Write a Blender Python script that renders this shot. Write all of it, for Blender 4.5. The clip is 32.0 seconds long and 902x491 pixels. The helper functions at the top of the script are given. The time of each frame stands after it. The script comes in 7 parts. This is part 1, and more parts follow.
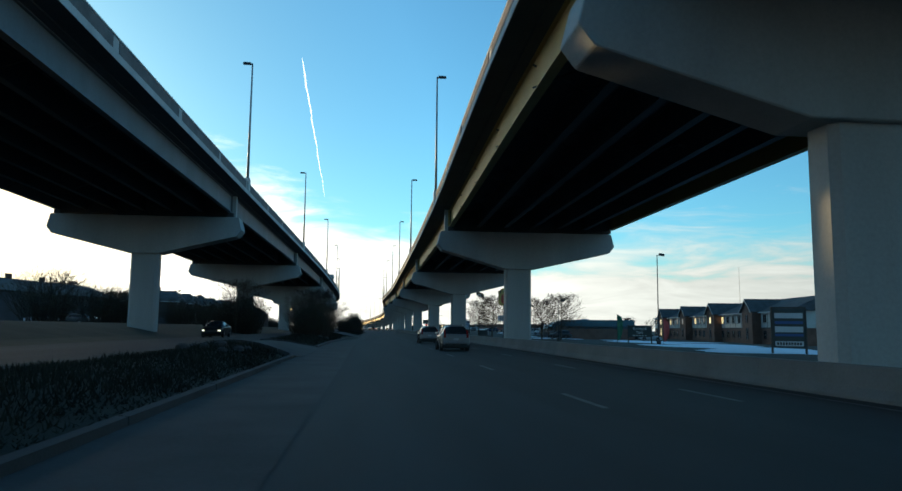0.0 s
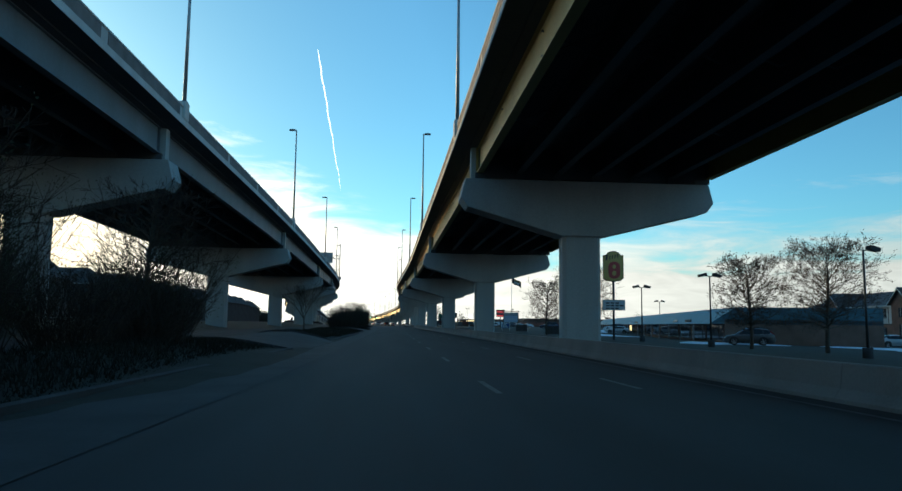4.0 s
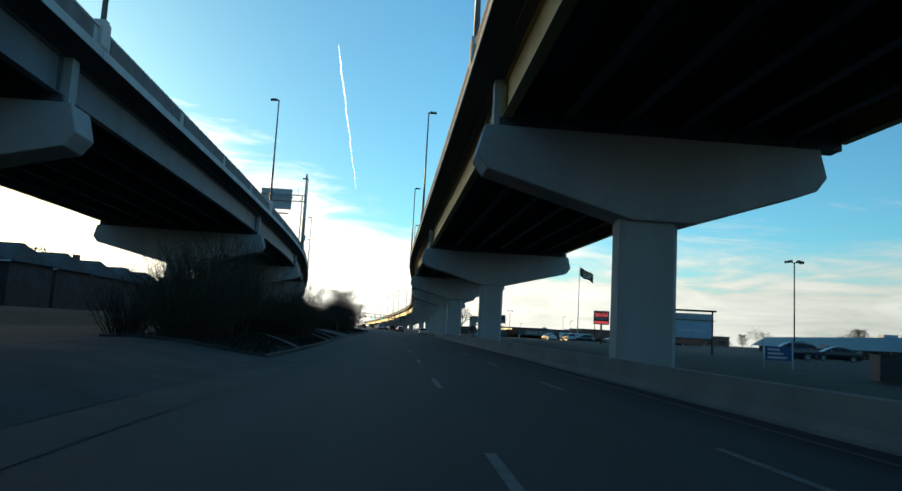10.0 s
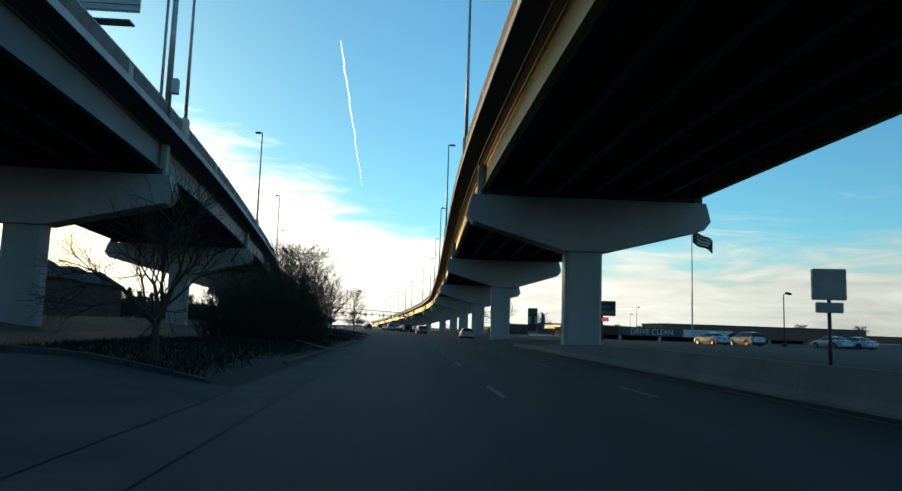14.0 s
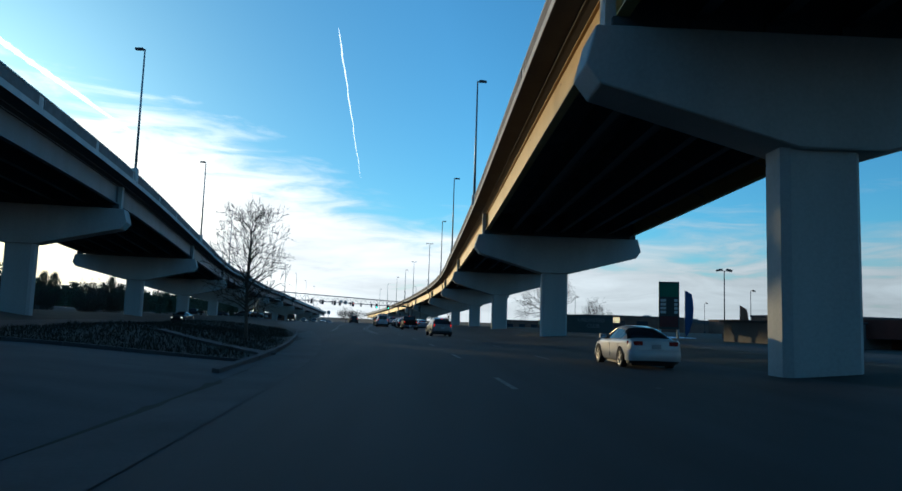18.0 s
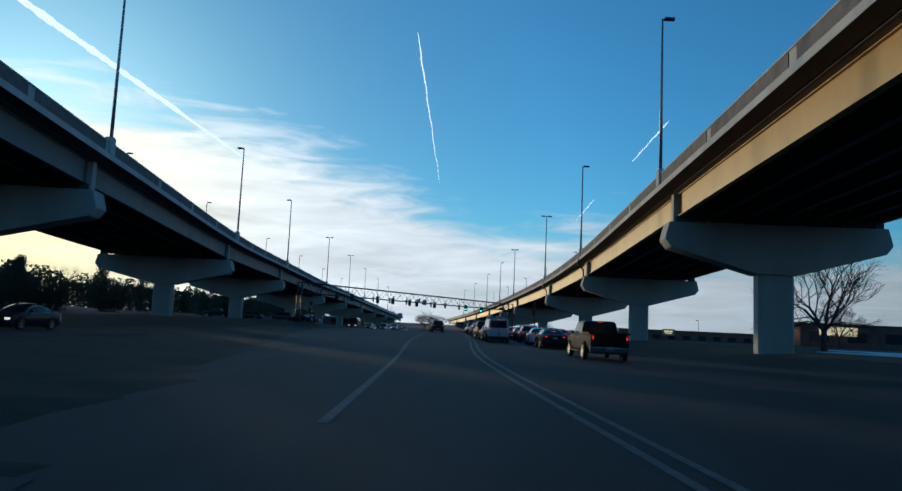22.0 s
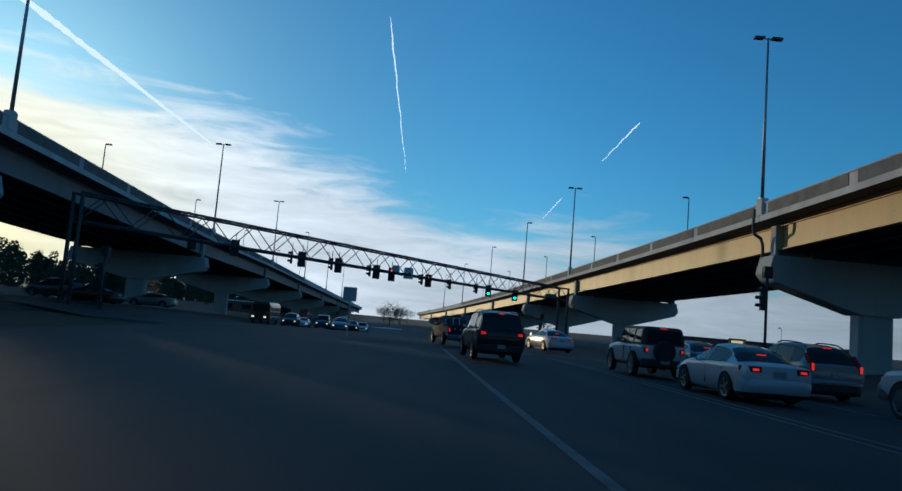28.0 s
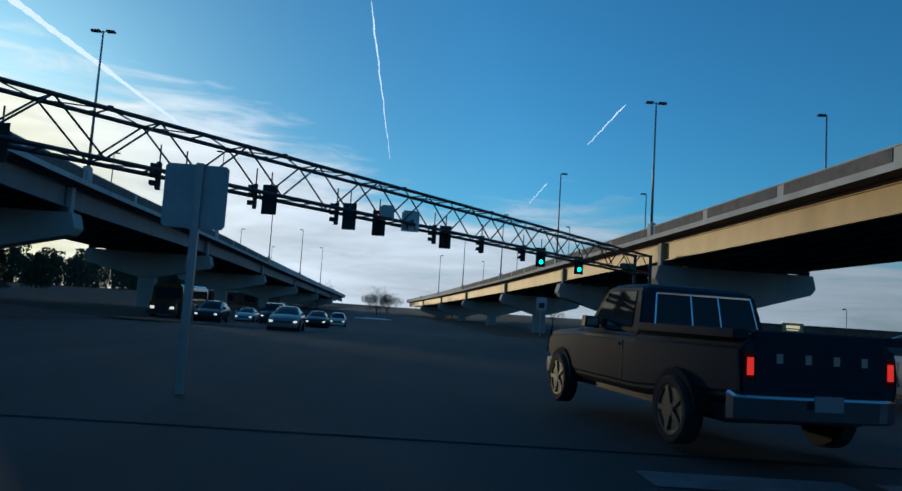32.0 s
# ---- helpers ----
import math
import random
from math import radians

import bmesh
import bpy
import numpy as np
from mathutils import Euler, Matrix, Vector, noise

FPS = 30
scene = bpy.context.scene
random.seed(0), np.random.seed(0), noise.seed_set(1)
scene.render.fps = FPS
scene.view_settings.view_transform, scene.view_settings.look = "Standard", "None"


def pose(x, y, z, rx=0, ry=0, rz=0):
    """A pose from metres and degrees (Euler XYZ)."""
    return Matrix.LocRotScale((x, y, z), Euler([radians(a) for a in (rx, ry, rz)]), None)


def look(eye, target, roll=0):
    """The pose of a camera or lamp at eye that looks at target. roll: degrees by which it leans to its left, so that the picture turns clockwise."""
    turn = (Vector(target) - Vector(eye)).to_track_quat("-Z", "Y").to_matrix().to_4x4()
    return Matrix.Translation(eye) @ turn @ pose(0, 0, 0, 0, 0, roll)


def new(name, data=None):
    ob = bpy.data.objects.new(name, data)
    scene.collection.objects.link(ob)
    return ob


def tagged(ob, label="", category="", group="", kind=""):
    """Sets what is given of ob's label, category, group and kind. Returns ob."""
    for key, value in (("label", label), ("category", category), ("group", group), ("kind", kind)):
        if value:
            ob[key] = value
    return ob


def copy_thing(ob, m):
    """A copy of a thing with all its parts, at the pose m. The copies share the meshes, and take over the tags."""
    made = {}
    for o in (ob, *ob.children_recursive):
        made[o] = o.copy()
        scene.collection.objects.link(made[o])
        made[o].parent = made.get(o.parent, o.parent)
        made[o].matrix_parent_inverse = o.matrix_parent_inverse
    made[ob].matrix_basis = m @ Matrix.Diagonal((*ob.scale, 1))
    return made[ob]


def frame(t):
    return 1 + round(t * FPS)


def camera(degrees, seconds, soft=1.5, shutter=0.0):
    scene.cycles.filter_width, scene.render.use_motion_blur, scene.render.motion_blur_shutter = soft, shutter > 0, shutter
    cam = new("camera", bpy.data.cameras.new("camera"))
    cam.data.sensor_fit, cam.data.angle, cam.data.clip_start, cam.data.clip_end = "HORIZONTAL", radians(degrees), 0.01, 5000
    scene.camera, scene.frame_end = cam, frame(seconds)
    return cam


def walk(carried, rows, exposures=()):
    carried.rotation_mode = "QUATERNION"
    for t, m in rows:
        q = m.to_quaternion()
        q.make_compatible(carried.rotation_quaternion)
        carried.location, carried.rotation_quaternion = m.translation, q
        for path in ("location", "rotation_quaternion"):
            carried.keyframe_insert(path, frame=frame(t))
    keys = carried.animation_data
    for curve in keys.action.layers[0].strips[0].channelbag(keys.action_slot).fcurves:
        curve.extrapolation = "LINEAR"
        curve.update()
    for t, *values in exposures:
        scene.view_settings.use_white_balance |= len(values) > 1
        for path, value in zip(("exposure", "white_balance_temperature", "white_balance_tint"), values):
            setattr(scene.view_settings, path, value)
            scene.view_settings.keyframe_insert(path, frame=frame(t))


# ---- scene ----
cam = camera(64.0, 32.0)
PATH = [
    (0, (-1.579, 1.113, 1.432), (-1.356, 3.087, 1.661), 0.6),
    (0.5, (-1.259, 10.026, 1.471), (-1.04, 12.001, 1.7), 0.2),
    (1, (-0.913, 18.97, 1.45), (-0.702, 20.947, 1.674), 0.4),
    (1.5, (-0.626, 27.822, 1.409), (-0.418, 29.798, 1.638), 0.6),
    (2, (-0.346, 36.54, 1.334), (-0.143, 38.517, 1.563), 0.9),
    (2.5, (-0.175, 45.474, 1.4), (0.014, 47.452, 1.628), 0.6),
    (3, (0.282, 54.521, 1.382), (0.459, 56.501, 1.602), 0.7),
    (3.5, (0.552, 63.791, 1.367), (0.726, 65.772, 1.58), 0.6),
    (5.5, (1.058, 99.519, 1.44), (1.238, 101.497, 1.671), 1.8),
    (6, (1.262, 108.202, 1.427), (1.435, 110.182, 1.654), 2.1),
    (6.5, (1.342, 116.735, 1.411), (1.521, 118.715, 1.635), 2.1),
    (7, (1.387, 125.179, 1.403), (1.562, 127.158, 1.632), 1.6),
    (7.5, (1.487, 133.551, 1.375), (1.655, 135.532, 1.596), 1.6),
    (8, (1.541, 142.255, 1.371), (1.702, 144.236, 1.594), 1.3),
    (8.5, (1.473, 151.083, 1.408), (1.63, 153.063, 1.64), 2.1),
    (9, (1.648, 160.332, 1.42), (1.803, 162.313, 1.65), 1.8),
    (9.5, (2.009, 169.824, 1.426), (2.154, 171.806, 1.655), 2.6),
    (10, (2.407, 179.396, 1.424), (2.545, 181.378, 1.656), 3.2),
    (10.5, (2.672, 188.872, 1.419), (2.795, 190.855, 1.649), 3.3),
    (11, (2.728, 198.463, 1.409), (2.845, 200.446, 1.64), 3.1),
    (11.5, (2.676, 208.154, 1.401), (2.781, 210.139, 1.624), 3.1),
    (12, (2.541, 217.718, 1.414), (2.641, 219.702, 1.643), 2.7),
    (12.5, (2.301, 227.014, 1.382), (2.398, 228.999, 1.607), 2.5),
    (13, (1.541, 236.631, 1.36), (1.646, 238.615, 1.589), 2.3),
    (13.5, (0.982, 246.115, 1.375), (1.09, 248.099, 1.598), 1.1),
    (14.5, (0.539, 264.797, 1.405), (0.664, 266.78, 1.636), 2.7),
    (16.5, (0.251, 301.415, 1.412), (0.389, 303.398, 1.625), 1.8),
    (17, (0.355, 310.576, 1.386), (0.493, 312.56, 1.599), 1.6),
    (17.5, (0.54, 319.502, 1.385), (0.677, 321.485, 1.604), 1.8),
    (18, (0.594, 328.156, 1.406), (0.713, 330.141, 1.614), 1.9),
    (18.5, (0.606, 336.627, 1.392), (0.691, 338.615, 1.601), 2.0),
    (19, (0.749, 344.936, 1.378), (0.793, 346.924, 1.586), 2.2),
    (19.5, (0.429, 353.231, 1.41), (0.425, 355.219, 1.623), 2.3),
    (20, (-0.29, 361.151, 1.407), (-0.346, 363.138, 1.627), 2.9),
    (20.5, (-1.273, 368.815, 1.394), (-1.347, 370.801, 1.617), 3.2),
    (21, (-2.266, 376.594, 1.388), (-2.359, 378.579, 1.61), 2.8),
    (21.5, (-3.391, 384.31, 1.401), (-3.484, 386.295, 1.623), 2.8),
    (22, (-4.618, 392.142, 1.406), (-4.716, 394.128, 1.623), 2.6),
    (22.5, (-5.804, 399.982, 1.415), (-5.902, 401.967, 1.635), 2.6),
    (23, (-6.982, 407.711, 1.457), (-7.082, 409.696, 1.675), 2.9),
    (23.5, (-8.057, 415.282, 1.421), (-8.14, 417.268, 1.638), 4.3),
    (24, (-9.075, 422.865, 1.42), (-9.147, 424.851, 1.639), 4.3),
    (24.5, (-10.097, 430.291, 1.415), (-10.154, 432.279, 1.635), 5.0),
    (25, (-10.857, 437.682, 1.377), (-10.899, 439.67, 1.591), 5.1),
    (25.5, (-11.679, 445.296, 1.389), (-11.705, 447.284, 1.603), 4.9),
    (27.5, (-13.596, 474.904, 1.42), (-13.598, 476.893, 1.629), 4.8),
    (28, (-14.281, 481.673, 1.407), (-14.275, 483.662, 1.617), 4.8),
    (28.5, (-14.977, 487.812, 1.443), (-14.96, 489.801, 1.649), 4.6),
    (29, (-15.489, 493.414, 1.439), (-15.464, 495.403, 1.646), 4.6),
    (29.5, (-15.765, 498.628, 1.418), (-15.736, 500.618, 1.615), 4.3),
    (30, (-16.111, 503.365, 1.385), (-16.076, 505.355, 1.584), 4.1),
    (30.5, (-16.405, 507.576, 1.374), (-16.364, 509.566, 1.571), 4.0),
    (31, (-16.599, 511.306, 1.342), (-16.556, 513.296, 1.533), 3.8),
    (31.5, (-16.668, 514.483, 1.316), (-16.625, 516.474, 1.503), 3.7),
    (32, (-16.916, 517.44, 1.285), (-16.867, 519.432, 1.463), 3.7),
]
walk(cam, [(t, look(eye, target, roll)) for t, eye, target, roll in PATH],
     exposures=[(0, 0.6, 6500, 4), (14, 0.54, 6750, 4), (17, 0.21, 5740, 4), (18, 0.1, 5500, 4), (23, -0.42, 5250, 4), (26, -0.5, 5080, 4), (32, -0.5, 5080, 4)])

# ---- light: low winter sun, ahead and to the side, behind houses and trees ----
SUN_AZ, SUN_EL = 34.0, 2.7          # degrees to the west of the road's line, degrees up
sun_way = Vector((-math.sin(radians(SUN_AZ)) * math.cos(radians(SUN_EL)), math.cos(radians(SUN_AZ)) * math.cos(radians(SUN_EL)), math.sin(radians(SUN_EL))))
world = bpy.data.worlds.new("sky")
scene.world = world
world.use_nodes = True
wt = world.node_tree
wt.nodes.clear()


def wmath(op, a, b=None, c=None, clamp=False):
    n = wt.nodes.new("ShaderNodeMath")
    n.operation, n.use_clamp = op, clamp
    for i, v in enumerate((a, b, c)):
        if v is None:
            continue
        if isinstance(v, (int, float)):
            n.inputs[i].default_value = v
        else:
            wt.links.new(v, n.inputs[i])
    return n.outputs[0]


sky = wt.nodes.new("ShaderNodeTexSky")
sky.sky_type, sky.sun_disc = "NISHITA", False
sky.sun_elevation, sky.sun_rotation = radians(SUN_EL + 10), radians(-SUN_AZ)
sky.air_density, sky.dust_density, sky.ozone_density = 1.0, 0.6, 3.0
place = wt.nodes.new("ShaderNodeTexCoord")
axes = wt.nodes.new("ShaderNodeSeparateXYZ")
wt.links.new(place.outputs["Generated"], axes.inputs[0])
toward = wt.nodes.new("ShaderNodeVectorMath")
toward.operation = "DOT_PRODUCT"
toward.inputs[1].default_value = sun_way
wt.links.new(place.outputs["Generated"], toward.inputs[0])
near_sun = toward.outputs["Value"]
stretch = wt.nodes.new("ShaderNodeMapping")
stretch.inputs["Scale"].default_value = (1.6, 1.6, 9.0)
stretch.inputs["Rotation"].default_value = (0.0, radians(9), 0.0)
wt.links.new(place.outputs["Generated"], stretch.inputs[0])
wisps = wt.nodes.new("ShaderNodeTexNoise")
wisps.inputs["Scale"].default_value, wisps.inputs["Detail"].default_value, wisps.inputs["Roughness"].default_value = 2.6, 8.0, 0.55
wt.links.new(stretch.outputs[0], wisps.inputs["Vector"])
comb = wt.nodes.new("ShaderNodeMapping")
comb.inputs["Scale"].default_value = (2.2, 2.2, 13.0)
comb.inputs["Rotation"].default_value = (0.0, radians(24), 0.0)
wt.links.new(place.outputs["Generated"], comb.inputs[0])
streaks = wt.nodes.new("ShaderNodeTexNoise")
streaks.inputs["Scale"].default_value, streaks.inputs["Detail"].default_value, streaks.inputs["Roughness"].default_value = 3.4, 7.0, 0.6
streaks.inputs["Distortion"].default_value = 0.9
wt.links.new(comb.outputs[0], streaks.inputs["Vector"])
# the cloud bank lies low all round and climbs towards the sun
climb = wmath("MULTIPLY", wmath("SUBTRACT", near_sun, 0.68, clamp=True), 0.86)
edge = wmath("MAXIMUM", climb, 0.12)
soft = wmath("ADD", wmath("SUBTRACT", edge, axes.outputs[2]), wmath("MULTIPLY", wmath("SUBTRACT", wisps.outputs["Fac"], 0.5), 0.15))
soft = wmath("ADD", soft, wmath("MULTIPLY", wmath("SUBTRACT", streaks.outputs["Fac"], 0.5), 0.12))
bank = wmath("MULTIPLY_ADD", soft, 11.0, 0.45, clamp=True)
bank = wmath("MULTIPLY", bank, wmath("ADD", wmath("MULTIPLY_ADD", wmath("ADD", wisps.outputs["Fac"], streaks.outputs["Fac"]), 1.7, -0.85), wmath("MULTIPLY", soft, 7.0), clamp=True))
glow = wmath("POWER", wmath("MULTIPLY_ADD", near_sun, 0.5, 0.5, clamp=True), 6.0)
cloud = wt.nodes.new("ShaderNodeMix")
cloud.data_type = "RGBA"
cloud.inputs["A"].default_value, cloud.inputs["B"].default_value = (3.5, 3.75, 3.7, 1), (12.6, 11.8, 10.8, 1)
wt.links.new(glow, cloud.inputs["Factor"])
# the bank is golden close round the sun
gold = wt.nodes.new("ShaderNodeMix")
gold.data_type = "RGBA"
gold.inputs["B"].default_value = (17.0, 13.5, 7.0, 1)
wt.links.new(wmath("POWER", wmath("MAXIMUM", near_sun, 0.0), 45.0), gold.inputs["Factor"])
wt.links.new(cloud.outputs["Result"], gold.inputs["A"])
tint = wt.nodes.new("ShaderNodeMix")
tint.data_type, tint.blend_type = "RGBA", "MULTIPLY"
tint.inputs["Factor"].default_value, tint.inputs["B"].default_value = 1.0, (0.66, 1.20, 1.29, 1)
wt.links.new(sky.outputs[0], tint.inputs["A"])
wt.links.new(wmath("MULTIPLY_ADD", wmath("POWER", wmath("MAXIMUM", near_sun, 0.0), 12.0), -0.42, 1.0), tint.inputs["Factor"])
# clear air is deeper blue high above the sun than the model gives
deep = wt.nodes.new("ShaderNodeVectorMath")
deep.operation = "SCALE"
wt.links.new(tint.outputs["Result"], deep.inputs[0])
wt.links.new(wmath("MULTIPLY_ADD", wmath("MULTIPLY", wmath("SUBTRACT", near_sun, 0.76, clamp=True), 5.0, clamp=True), -0.27, 1.0), deep.inputs["Scale"])
both = wt.nodes.new("ShaderNodeMix")
both.data_type = "RGBA"
wt.links.new(bank, both.inputs["Factor"])
wt.links.new(deep.outputs["Vector"], both.inputs["A"])
relief = wt.nodes.new("ShaderNodeVectorMath")
relief.operation = "SCALE"
wt.links.new(gold.outputs["Result"], relief.inputs[0])
wt.links.new(wmath("MULTIPLY_ADD", wmath("ADD", streaks.outputs["Fac"], wisps.outputs["Fac"]), 0.7, 0.32), relief.inputs["Scale"])
wt.links.new(relief.outputs["Vector"], both.inputs["B"])
shine = wt.nodes.new("ShaderNodeBackground")
shine.inputs["Strength"].default_value = 0.1
wt.links.new(both.outputs["Result"], shine.inputs["Color"])
out = wt.nodes.new("ShaderNodeOutputWorld")
wt.links.new(shine.outputs[0], out.inputs[0])

sun = new("sun", bpy.data.lights.new("sun", "SUN"))
sun.data.energy, sun.data.angle, sun.data.color = 2.2, radians(0.6), (1.0, 0.68, 0.32)
sun.matrix_basis = look(sun_way * 200, (0, 0, 0))

# ---- materials ----
def material(name, colour, rough=0.8, metal=0.0, vary=0.25, scale=1.0, fine=14.0, bump=0.15, stain=None, coat=0.0, random_tint=0.0, streak=1.0, run=1.0):
    """A worn surface: two scales of noise on the base colour, a fine relief, and stains where given. Sizes in metres."""
    m = bpy.data.materials.new(name)
    m.use_nodes = True
    t = m.node_tree
    b = t.nodes["Principled BSDF"]
    b.inputs["Roughness"].default_value, b.inputs["Metallic"].default_value = rough, metal
    b.inputs["Coat Weight"].default_value = coat
    if coat:
        b.inputs["Specular IOR Level"].default_value = 0.15
    at = t.nodes.new("ShaderNodeTexCoord")
    spread = t.nodes.new("ShaderNodeMapping")
    spread.inputs["Scale"].default_value = (1, 1 / run, 1 / streak)
    t.links.new(at.outputs["Object"], spread.inputs[0])
    broad = t.nodes.new("ShaderNodeTexNoise")
    broad.inputs["Scale"].default_value, broad.inputs["Detail"].default_value = scale, 5
    t.links.new(spread.outputs[0], broad.inputs["Vector"])
    grain = t.nodes.new("ShaderNodeTexNoise")
    grain.inputs["Scale"].default_value, grain.inputs["Detail"].default_value = fine, 3
    t.links.new(at.outputs["Object"], grain.inputs["Vector"])
    mix = t.nodes.new("ShaderNodeMath")
    mix.operation = "MULTIPLY_ADD"
    mix.inputs[1].default_value = 0.35
    t.links.new(grain.outputs["Fac"], mix.inputs[0])
    t.links.new(broad.outputs["Fac"], mix.inputs[2])
    ramp = t.nodes.new("ShaderNodeValToRGB")
    c = Vector(colour)
    ramp.color_ramp.elements[0].position, ramp.color_ramp.elements[1].position = 0.45, 0.92
    ramp.color_ramp.elements[0].color = (*(c * (1 - vary)), 1)
    ramp.color_ramp.elements[1].color = (*(c * (1 + vary * 0.7)), 1)
    if stain:
        e = ramp.color_ramp.elements.new(0.36)
        e.color = (*stain, 1)
    t.links.new(mix.outputs[0], ramp.inputs[0])
    colour_out = ramp.outputs[0]
    if random_tint:
        info = t.nodes.new("ShaderNodeObjectInfo")
        hsv = t.nodes.new("ShaderNodeHueSaturation")
        way = t.nodes.new("ShaderNodeMapRange")
        way.inputs["To Min"].default_value, way.inputs["To Max"].default_value = 1 - random_tint, 1 + random_tint
        t.links.new(info.outputs["Random"], way.inputs[0])
        t.links.new(way.outputs[0], hsv.inputs["Value"])
        t.links.new(colour_out, hsv.inputs["Color"])
        colour_out = hsv.outputs[0]
    t.links.new(colour_out, b.inputs["Base Color"])
    if bump:
        relief = t.nodes.new("ShaderNodeBump")
        relief.inputs["Strength"].default_value, relief.inputs["Distance"].default_value = bump, 0.03
        t.links.new(mix.outputs[0], relief.inputs["Height"])
        t.links.new(relief.outputs[0], b.inputs["Normal"])
    return m


def glowing(name, colour, strength):
    m = bpy.data.materials.new(name)
    m.use_nodes = True
    b = m.node_tree.nodes["Principled BSDF"]
    b.inputs["Base Color"].default_value = (*colour, 1)
    b.inputs["Emission Color"].default_value, b.inputs["Emission Strength"].default_value = (*colour, 1), strength
    b.inputs["Roughness"].default_value = 0.3
    return m


def glass(name, colour=(0.02, 0.025, 0.03), rough=0.03):
    m = bpy.data.materials.new(name)
    m.use_nodes = True
    b = m.node_tree.nodes["Principled BSDF"]
    b.inputs["Base Color"].default_value = (*colour, 1)
    b.inputs["Roughness"].default_value, b.inputs["Specular IOR Level"].default_value = rough, 0.2
    return m


CONCRETE = material("weathered_concrete", (0.40, 0.41, 0.40), 0.85, vary=0.22, scale=0.35, fine=9, bump=0.25, stain=(0.24, 0.24, 0.23), streak=5)
CONCRETE_LIGHT = material("parapet_concrete", (0.52, 0.52, 0.50), 0.85, vary=0.2, scale=0.6, fine=12, bump=0.2, stain=(0.3, 0.3, 0.29), streak=4)
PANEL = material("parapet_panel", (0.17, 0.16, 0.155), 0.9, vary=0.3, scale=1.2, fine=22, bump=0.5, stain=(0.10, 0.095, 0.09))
# dark grey holds the shade on the west deck's face away from the sun
WEST_STEEL_SHADED = material("shaded_west_girder_paint", (0.15, 0.17, 0.19), 0.6, vary=0.2, scale=0.5, fine=6, bump=0.05, streak=3)
TAN_STEEL = material("tan_girder_paint", (0.46, 0.285, 0.085), 0.55, vary=0.14, scale=0.5, fine=6, bump=0.05, stain=(0.28, 0.185, 0.08), streak=3)
# inner girders and bracing: the gloom beneath the decks is put into this colour
SHADED_STEEL = material("shaded_girder_paint", (0.07, 0.077, 0.085), 0.6, vary=0.2, scale=0.5, fine=6, bump=0.05, streak=3)
# concrete below the deck, its base colour lowered to stand for shade
UNDER_SHADED = material("shaded_soffit_concrete", (0.10, 0.10, 0.105), 0.9, vary=0.2, scale=0.4, fine=5, bump=0.1)
ASPHALT = material("worn_asphalt", (0.021, 0.0225, 0.026), 0.82, vary=0.5, scale=0.7, fine=55, bump=0.45, stain=(0.009, 0.0095, 0.011), run=14)
ROAD_CONCRETE = material("gutter_concrete", (0.046, 0.048, 0.052), 0.9, vary=0.4, scale=0.5, fine=20, bump=0.3)
BARRIER = material("barrier_concrete", (0.17, 0.165, 0.155), 0.9, vary=0.25, scale=0.5, fine=16, bump=0.3, stain=(0.06, 0.058, 0.055))
GRASS_SOIL = material("winter_grass", (0.018, 0.020, 0.013), 0.95, vary=0.65, scale=0.5, fine=12, bump=0.7, stain=(0.012, 0.012, 0.009))
SNOW = material("old_snow", (0.72, 0.76, 0.82), 0.7, vary=0.12, scale=0.8, fine=8, bump=0.5)
PAINT_WHITE = material("road_paint_white", (0.13, 0.13, 0.135), 0.75, vary=0.4, scale=2.5, fine=30, bump=0.2, stain=(0.05, 0.05, 0.05))
GALVANISED = material("galvanised_steel", (0.36, 0.37, 0.38), 0.5, 0.7, vary=0.2, scale=2, fine=30, bump=0.05)
DARK_STEEL = material("dark_painted_steel", (0.06, 0.065, 0.07), 0.5, 0.3, vary=0.3, scale=3, fine=30, bump=0.05)
SIGN_BACK = material("sign_aluminium", (0.36, 0.40, 0.42), 0.55, 0.4, vary=0.15, scale=1.5, fine=12, bump=0.03)
BRICK = material("dark_brick_wall", (0.16, 0.085, 0.06), 0.9, vary=0.3, scale=0.8, fine=18, bump=0.4)
SIDING = material("pale_siding", (0.50, 0.50, 0.47), 0.8, vary=0.15, scale=0.7, fine=10, bump=0.1)
SHINGLE = material("roof_shingles", (0.075, 0.07, 0.07), 0.9, vary=0.35, scale=1.0, fine=12, bump=0.4)
GREY_BOARD = material("weathered_grey_boarding", (0.075, 0.075, 0.078), 0.85, vary=0.3, scale=0.8, fine=14, bump=0.2)
TEAL_ROOF = material("teal_metal_roof", (0.04, 0.10, 0.125), 0.5, 0.2, vary=0.2, scale=0.5, fine=8, bump=0.05)
TIMBER_TRIM = material("dark_trim", (0.07, 0.06, 0.05), 0.7, vary=0.2)
BARK = material("bark", (0.075, 0.062, 0.05), 0.95, vary=0.35, scale=3, fine=30, bump=0.6)
TWIG = material("twigs", (0.045, 0.036, 0.03), 0.95, vary=0.3, scale=3, fine=20, bump=0.2)
LEAF = material("dry_leaves", (0.06, 0.042, 0.025), 0.9, vary=0.5, scale=1.5, fine=9, bump=0.1)
EVERGREEN = material("evergreen_leaves", (0.040, 0.055, 0.026), 0.9, vary=0.5, scale=0.8, fine=6, bump=0.2)
